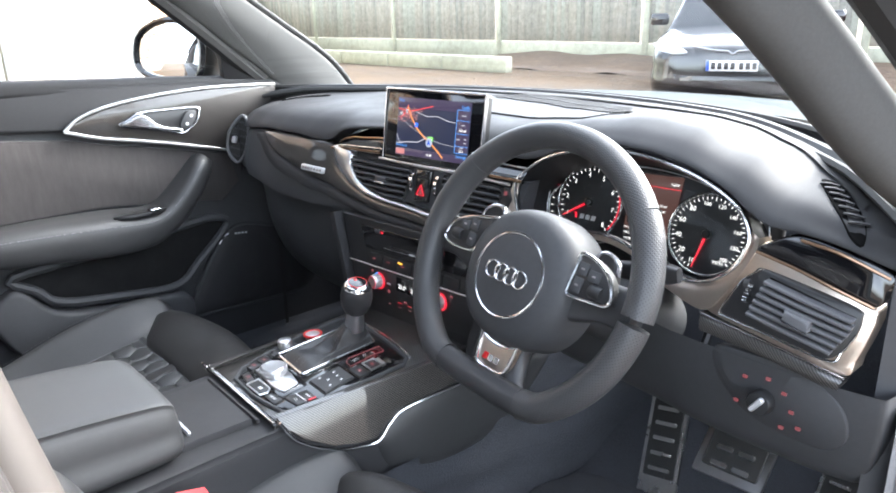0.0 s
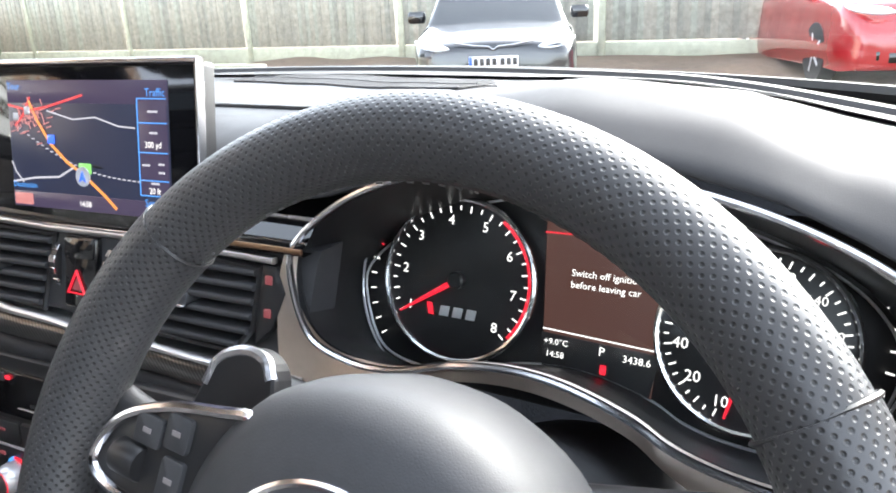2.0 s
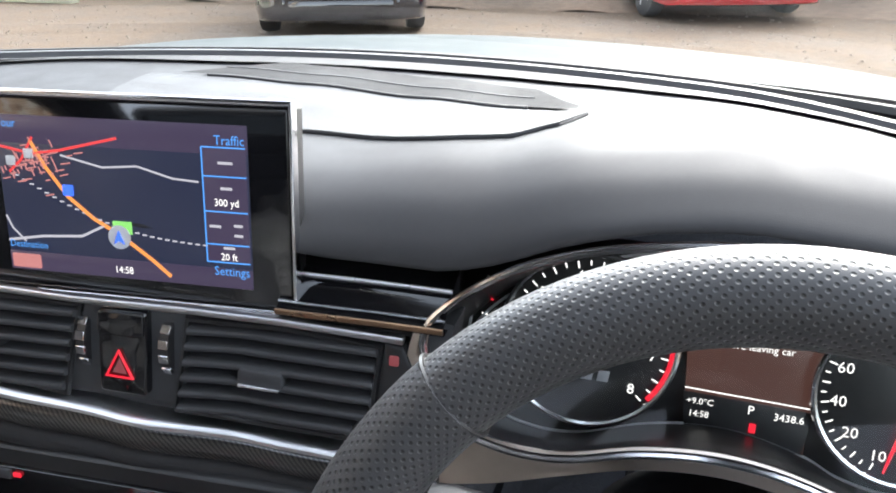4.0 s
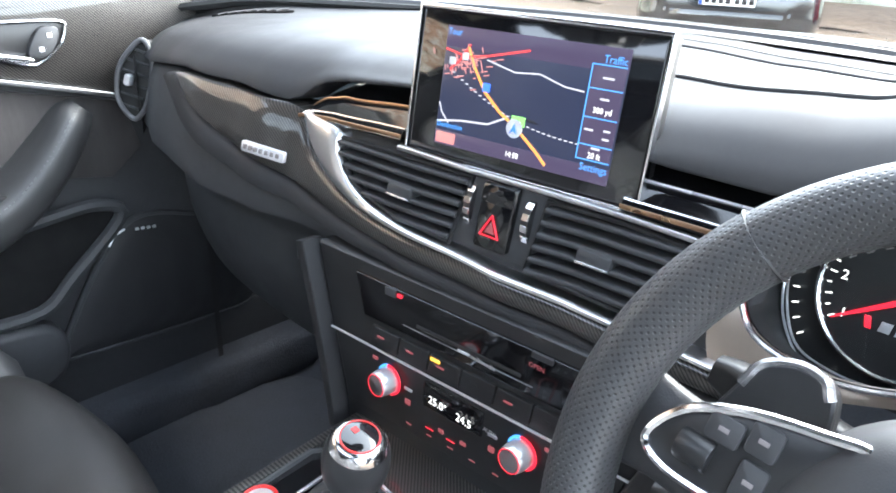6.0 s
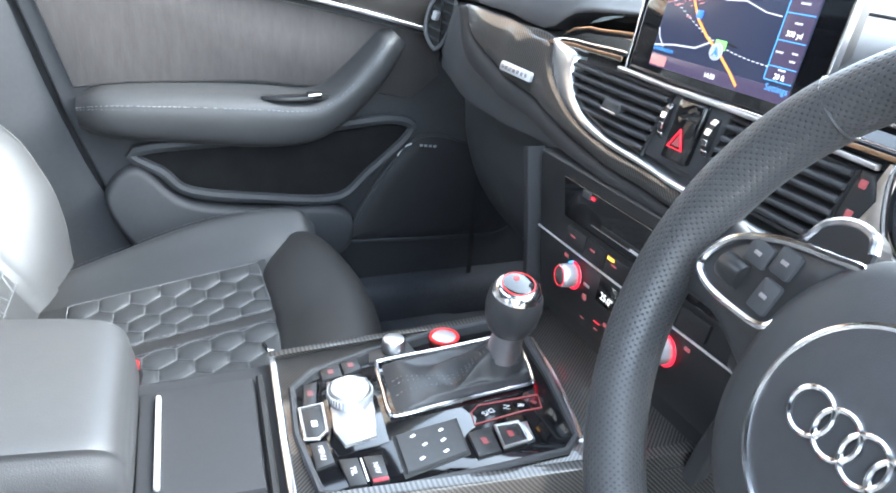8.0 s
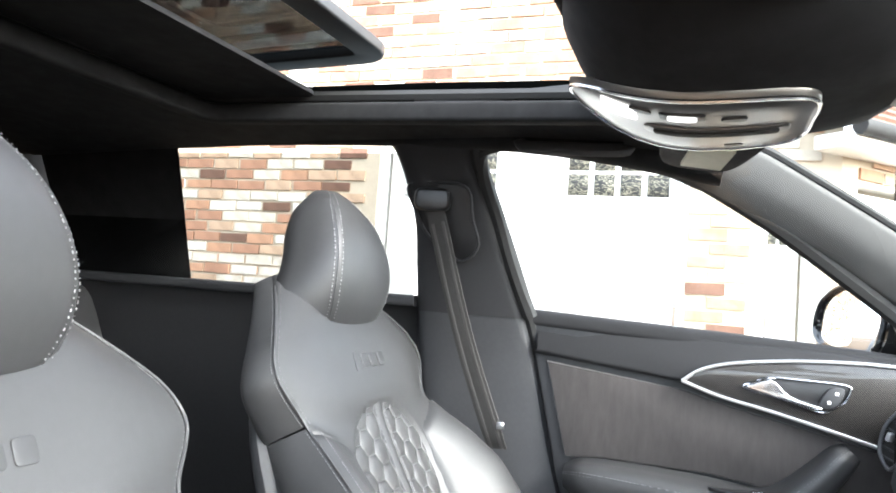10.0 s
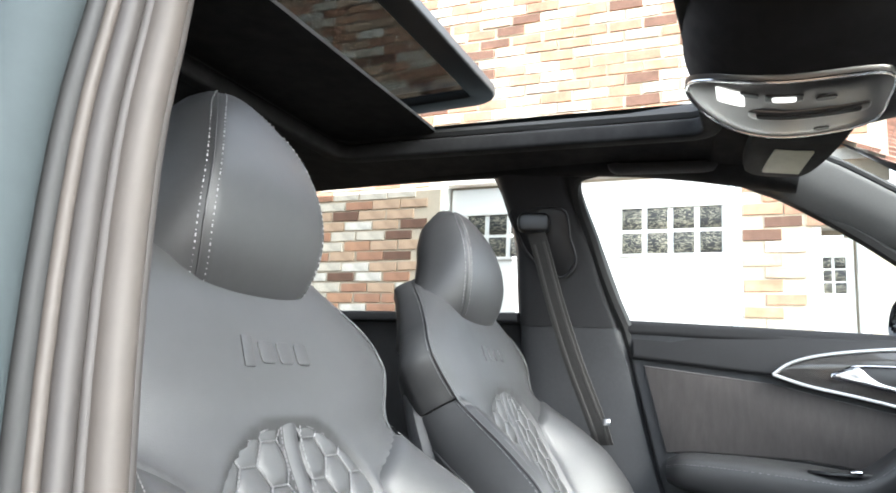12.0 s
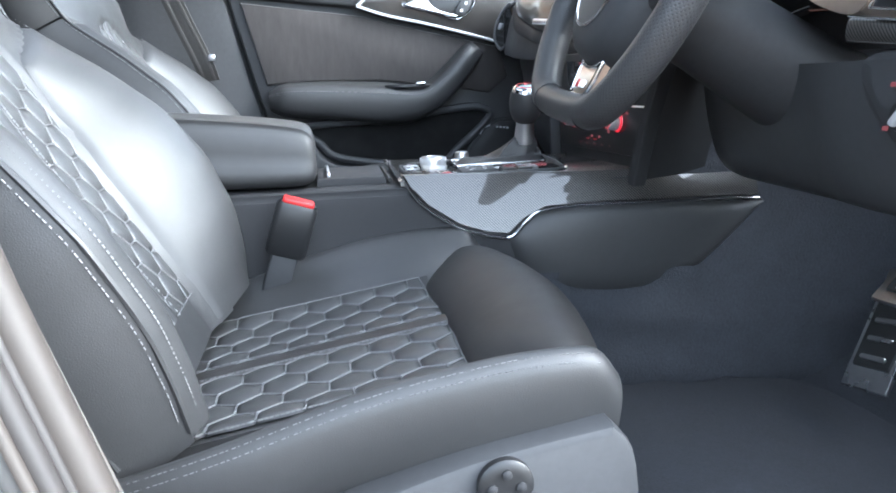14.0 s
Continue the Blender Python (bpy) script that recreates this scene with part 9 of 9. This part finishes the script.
# ---- overhead ----
rim_pts = [V(x, y, roof_z(x, y) + 0.004) for x, y in rounded(-0.37, -1.26, 0.37, -0.45, 0.05, 5)]
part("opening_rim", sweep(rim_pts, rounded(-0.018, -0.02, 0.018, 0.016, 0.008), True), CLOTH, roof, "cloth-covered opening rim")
part("opening_seal", tube([p + V(0, 0, 0.03) for p in rim_pts], 0.010, 6, True), RUBBER, roof, "black rubber seal")
part("roof_skin", skin([[V(x, y, 1.43 - 0.07 * x * x - 0.10 * max(0, y + 0.6) ** 2) for y in ys_] for x, ys_ in ((-0.62, (-0.42, -0.8, -1.3, -2.0)), (-0.40, (-0.36, -0.8, -1.3, -2.0)))], False), PAINT, roof, "grey painted roof")
part("roof_skin", skin([[V(x, y, 1.43 - 0.07 * x * x - 0.10 * max(0, y + 0.6) ** 2) for y in ys_] for x, ys_ in ((0.40, (-0.36, -0.8, -1.3, -2.0)), (0.62, (-0.42, -0.8, -1.3, -2.0)))], False), PAINT, roof)
part("roof_skin", skin([[V(x, y, 1.43 - 0.07 * x * x - 0.10 * max(0, y + 0.6) ** 2) for y in (-0.28, -0.44)] for x in (-0.40, 0, 0.40)], False), PAINT, roof)
part("roof_skin", skin([[V(x, y, 1.43 - 0.07 * x * x) for y in (-1.30, -2.0)] for x in (-0.40, 0, 0.40)], False), PAINT, roof)
# glass panel, raised and slid back
sun_panel = thing("sunroof_panel", "tinted glass sunroof panel slid back over the roof", "sunroof")
pm = pose(0, -1.255, 1.462, 2.0, 0, 0)
part("panel_glass", slab(rounded(-0.40, -0.36, 0.40, 0.36, 0.04), lambda u, v, h: pm @ V(u, v, h + 0.012), 0.008, 0.003), TINTED, sun_panel, "dark tinted glass")
part("panel_frame", sweep([pm @ V(u, v, 0.0) for u, v in rounded(-0.385, -0.345, 0.385, 0.345, 0.035, 4)], rounded(-0.028, -0.012, 0.028, 0.010, 0.005), True), PLASTIC, sun_panel, "black panel frame")
part("sunblind", slab(rounded(-0.36, -0.30, 0.36, 0.05, 0.02), lambda u, v, h: pose(0, -1.06, 1.395) @ V(u, v, h), 0.008, 0.002), CLOTH, sun_panel, "black sliding blind")
part("panel_arm", box(-0.008, -0.20, -0.008, 0.008, 0.20, 0.008, 0.002, None, pose(-0.375, -0.62, 1.385, 4, 0, 0)), PLASTIC, sun_panel)
# overhead console with reading lamps
oh = thing("overhead_console", "overhead console with reading lamps and a satin trim", "ceiling light")


def on_overhead(x, y, h=0.0):
    """A place under the overhead console, h below its face."""
    return V(x, y, 1.243 + (2.4 if y < -0.33 else 0.8) * (y + 0.33) ** 2 + 0.9 * max(0.0, abs(x) - 0.09) ** 1.6 - h)


oo = smooth_outline([(-0.27, -0.20), (-0.265, -0.34), (-0.20, -0.435), (0.0, -0.470), (0.20, -0.435), (0.265, -0.34), (0.27, -0.20), (0.20, -0.12), (0.0, -0.10), (-0.20, -0.12)], 60)
rings = [[V(x, y, roof_z(x, y) + 0.01) for x, y in oo]]
for k in (0.99, 0.93, 0.84, 0.72, 0.6, 0.45, 0.3, 0.1):
    rings.append([on_overhead(x * k, -0.29 + (y + 0.29) * k, 0.0) + V(0, 0, 0.04 * max(0, k - 0.72) ** 2 / 0.08) for x, y in oo])
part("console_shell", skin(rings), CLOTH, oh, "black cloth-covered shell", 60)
po = smooth_outline([(-0.088, -0.235), (-0.105, -0.33), (-0.090, -0.415), (-0.035, -0.462), (0.035, -0.462), (0.090, -0.415), (0.105, -0.33), (0.088, -0.235), (0.0, -0.222)], 60)
SATIN = surface("satin grey trim", (0.20, 0.19, 0.18), 0.30, 0.8, vary=0.05, bump=0.0)
rings = [[on_overhead(x * k, -0.33 + (y + 0.33) * k, h) for x, y in po] for k, h in ((1.0, 0.0), (0.995, 0.006), (0.96, 0.0085), (0.7, 0.010), (0.4, 0.010), (0.1, 0.010))]
lampbar = part("lamp_panel", skin(rings), SATIN, oh, "satin grey lamp panel", 60)
part("panel_edge", tube([on_overhead(x * 0.985, -0.33 + (y + 0.33) * 0.985, 0.0085) for x, y in po], 0.0022, 6, True), CHROME, lampbar, "bright panel edge")
LAMP = glow("lamp lens", (1.0, 0.96, 0.9), 1.6, (0.8, 0.8, 0.8))


def under(name, x, y, wx, wy, mt, label="", h=0.0125, r=0.004):
    o_ = rounded(x - wx, y - wy, x + wx, y + wy, min(r, wx * 0.9, wy * 0.9))
    o_ = [tuple(Vector(p).lerp(Vector(q), k / 6)) for p, q in zip(o_, o_[1:] + o_[:1]) for k in range(6)]
    rings = [[on_overhead(x + (u - x) * kx, y + (v - y) * (1 - (1 - kx) * min(1, wx / wy)), g) for u, v in o_] for kx, g in ((1.0, h - 0.008), (1.0, h - 0.001), (0.93, h), (0.5, h), (0.03, h))]
    return part(name, skin(rings), mt, lampbar, label, 50)


under("reading_lamp", 0.042, -0.408, 0.022, 0.017, LAMP, "lit reading lamp")
under("slot_frame", -0.008, -0.315, 0.016, 0.072, SATIN, "satin slot surround", 0.0118, 0.010)
under("button_slot", -0.008, -0.315, 0.007, 0.062, RUBBER, "dark button slot", 0.0140)
under("lamp_frame", 0.056, -0.345, 0.0115, 0.022, PLASTIC, "black lamp surround", 0.0118)
under("centre_lamp", 0.056, -0.345, 0.007, 0.014, LAMP, "small white lamp", 0.0135)
under("lamp_switch", 0.062, -0.385, 0.006, 0.011, PLASTIC, "black lamp switch", 0.0120)
under("lamp_switch", 0.046, -0.297, 0.006, 0.012, PLASTIC, "oval black lamp switch", 0.0120, 0.006)
under("lamp_switch", -0.072, -0.295, 0.006, 0.010, PLASTIC, "oval black lamp switch", 0.0110, 0.006)
# sun visors, folded up
for sx in (-1, 1):
    visor = thing("sun_visor", "black cloth sun visor with a pale label, folded up", "sun visor", "sun visors")
    vo = smooth_outline([(0.16, -0.235), (0.30, -0.245), (0.45, -0.285), (0.485, -0.33), (0.46, -0.40), (0.30, -0.385), (0.18, -0.375), (0.15, -0.32)], 36)
    part("visor_pad", slab(vo, lambda u, v, h, sx=sx: V(sx * u, v, roof_z(u, v) - 0.044 - h), 0.022, 0.008, None, 3), CLOTH, visor, "black cloth pad")
    part("visor_label", slab(rounded(0.335, -0.358, 0.440, -0.296, 0.003), lambda u, v, h, sx=sx: V(sx * u, v - 0.2 * (u - 0.385), roof_z(u, v) - 0.0500 - h), 0.005, 0.0004), surface("label paper", (0.55, 0.54, 0.42), 0.6, bump=0), visor, "pale printed label")
# rear-view mirror
rv = thing("rear_view_mirror", "black frameless rear-view mirror on the windscreen", "mirror")
rm = axis((-0.012, -0.090, 1.200), (0.30, -0.95, 0.03), (0.95, 0.30, 0))
ro = smooth_outline([(-0.115, -0.005), (-0.108, 0.028), (-0.05, 0.036), (0.05, 0.036), (0.108, 0.028), (0.115, -0.005), (0.10, -0.032), (0.0, -0.034), (-0.10, -0.032)], 40)
part("mirror_back", skin([[rm @ V(u * k, v * k, h) for u, v in ro] for k, h in ((1.0, 0.002), (1.03, -0.004), (0.98, -0.022), (0.7, -0.038), (0.2, -0.042))]), PLASTIC, rv, "black mirror back")
part("mirror_glass", slab(inset(ro, 0.004), lambda u, v, h: rm @ V(u, v, h + 0.004), 0.003, 0.0008), MIRROR, rv, "dim mirror glass")
part("mirror_stem", tube(curve([rm @ V(0, 0, -0.03), V(0, 0.0, 1.215), V(0, -0.04, 1.265)], 8), 0.012, 10), PLASTIC, rv, "black mirror stem")
part("sensor_box", loft([[V(x, y + dy, z) for x, dy in ((-w, 0), (w, 0), (w * 0.8, 0.05), (-w * 0.8, 0.05))] for y, z, w in ((-0.20, 1.29, 0.06), (-0.12, 1.265, 0.065), (-0.05, 1.235, 0.05), (-0.02, 1.22, 0.035))], 14, 10), PLASTIC, rv, "black sensor cover")
# grab handle over the passenger door
gh = thing("grab_handle", "black grab handle above the passenger door", "handle")
gp = [V(-0.535, -0.67, 1.348), V(-0.515, -0.655, 1.328), V(-0.505, -0.62, 1.322), V(-0.505, -0.50, 1.318), V(-0.515, -0.465, 1.322), V(-0.535, -0.45, 1.338)]
part("handle_bar", sweep(curve(gp, 22), rounded(-0.011, -0.009, 0.011, 0.009, 0.005), False, (1, 0, 0.4)), PAD_DARK, gh, "black plastic handle")
for sx in (-1,):
    belt = thing("seat_belt", "grey woven seat belt hanging from its pillar guide", "seat belt", "seat belts")
    bp_ = curve([V(sx * 0.588, -0.856, 1.225), V(sx * 0.600, -0.842, 1.17), V(sx * 0.612, -0.806, 1.04), V(sx * 0.618, -0.766, 0.92), V(sx * 0.622, -0.712, 0.785), V(sx * 0.640, -0.700, 0.74)], 26)
    WEB = surface("belt webbing", (0.048, 0.045, 0.042), 0.85, grain=220, bump=0.4)
    WEB_LINE = surface("pale belt line", (0.085, 0.080, 0.074), 0.85, grain=220, bump=0.3)
    part("webbing", sweep(bp_, rounded(-0.023, -0.0012, 0.023, 0.0012, 0.0008), False, (sx, 0.25, 0)), WEB, belt, "grey woven webbing")
    for k in (-0.0125, 0.0125):
        part("webbing_line", sweep(bp_[4:], rounded(k - 0.0035, -0.0018, k + 0.0035, 0.0018, 0.0008), False, (sx, 0.25, 0)), WEB_LINE, belt, "pale woven line")
    gm = axis((sx * 0.590, -0.858, 1.225), (-sx, 0.25, 0), (0, 1, 0))
    part("belt_guide", slab(rounded(-0.038, -0.016, 0.038, 0.030, 0.016), lambda u, v, h, gm=gm: gm @ V(u, v, h + 0.016), 0.024, 0.010, None, 4), PLASTIC, belt, "black belt guide")
    well = smooth_outline([(-0.915, 1.262), (-0.85, 1.268), (-0.787, 1.258), (-0.778, 1.20), (-0.768, 1.145), (-0.800, 1.112), (-0.835, 1.125), (-0.880, 1.165), (-0.902, 1.21)], 44)

    def on_pillar(u, v, h):
        return V(sx * (0.655 - 0.36 * max(-0.05, v - 1.10) - 0.004 - h), u, v)
    part("guide_cover", slab(well, on_pillar, 0.012, 0.003), PLASTIC, belt, "black height adjuster recess")
    part("recess_rim", tube([on_pillar(u, v, 0.001) for u, v in well], 0.0035, 6, True, (1, 0, 0)), PAD, belt, "moulded recess edge")
    part("belt_clip", box(-0.003, -0.008, -0.007, 0.003, 0.008, 0.007, 0.002, None, pose(sx * 0.616, -0.690, 0.790)), ALU, belt, "silver belt slot edge")
# rear bench
bench = thing("rear_bench", "black leather rear bench behind the front seats", "car seat")
part("bench_cushion", loft([[V(-0.66, y, z - 0.12), V(-0.62, y, z), V(0, y, z + 0.01), V(0.62, y, z), V(0.66, y, z - 0.12)] for y, z in ((-1.18, 0.44), (-1.22, 0.52), (-1.4, 0.53), (-1.65, 0.50))], 30, 14, False, False), LEATHER, bench, "black leather cushion")
part("bench_back", loft([[V(-0.64, y, z), V(-0.4, y + 0.03, z), V(0, y + 0.02, z), V(0.4, y + 0.03, z), V(0.64, y, z)] for y, z in ((-1.62, 0.45), (-1.68, 0.7), (-1.78, 0.95), (-1.86, 1.0), (-1.95, 0.98))], 30, 16, False, False), LEATHER, bench, "black leather backrest")
for xx in (-0.38, 0.38):
    part("rear_headrest", box(-0.12, -0.04, 0, 0.12, 0.05, 0.16, 0.03, None, pose(xx, -1.86, 1.0, -10, 0, 0)), LEATHER, bench, "black leather headrest")
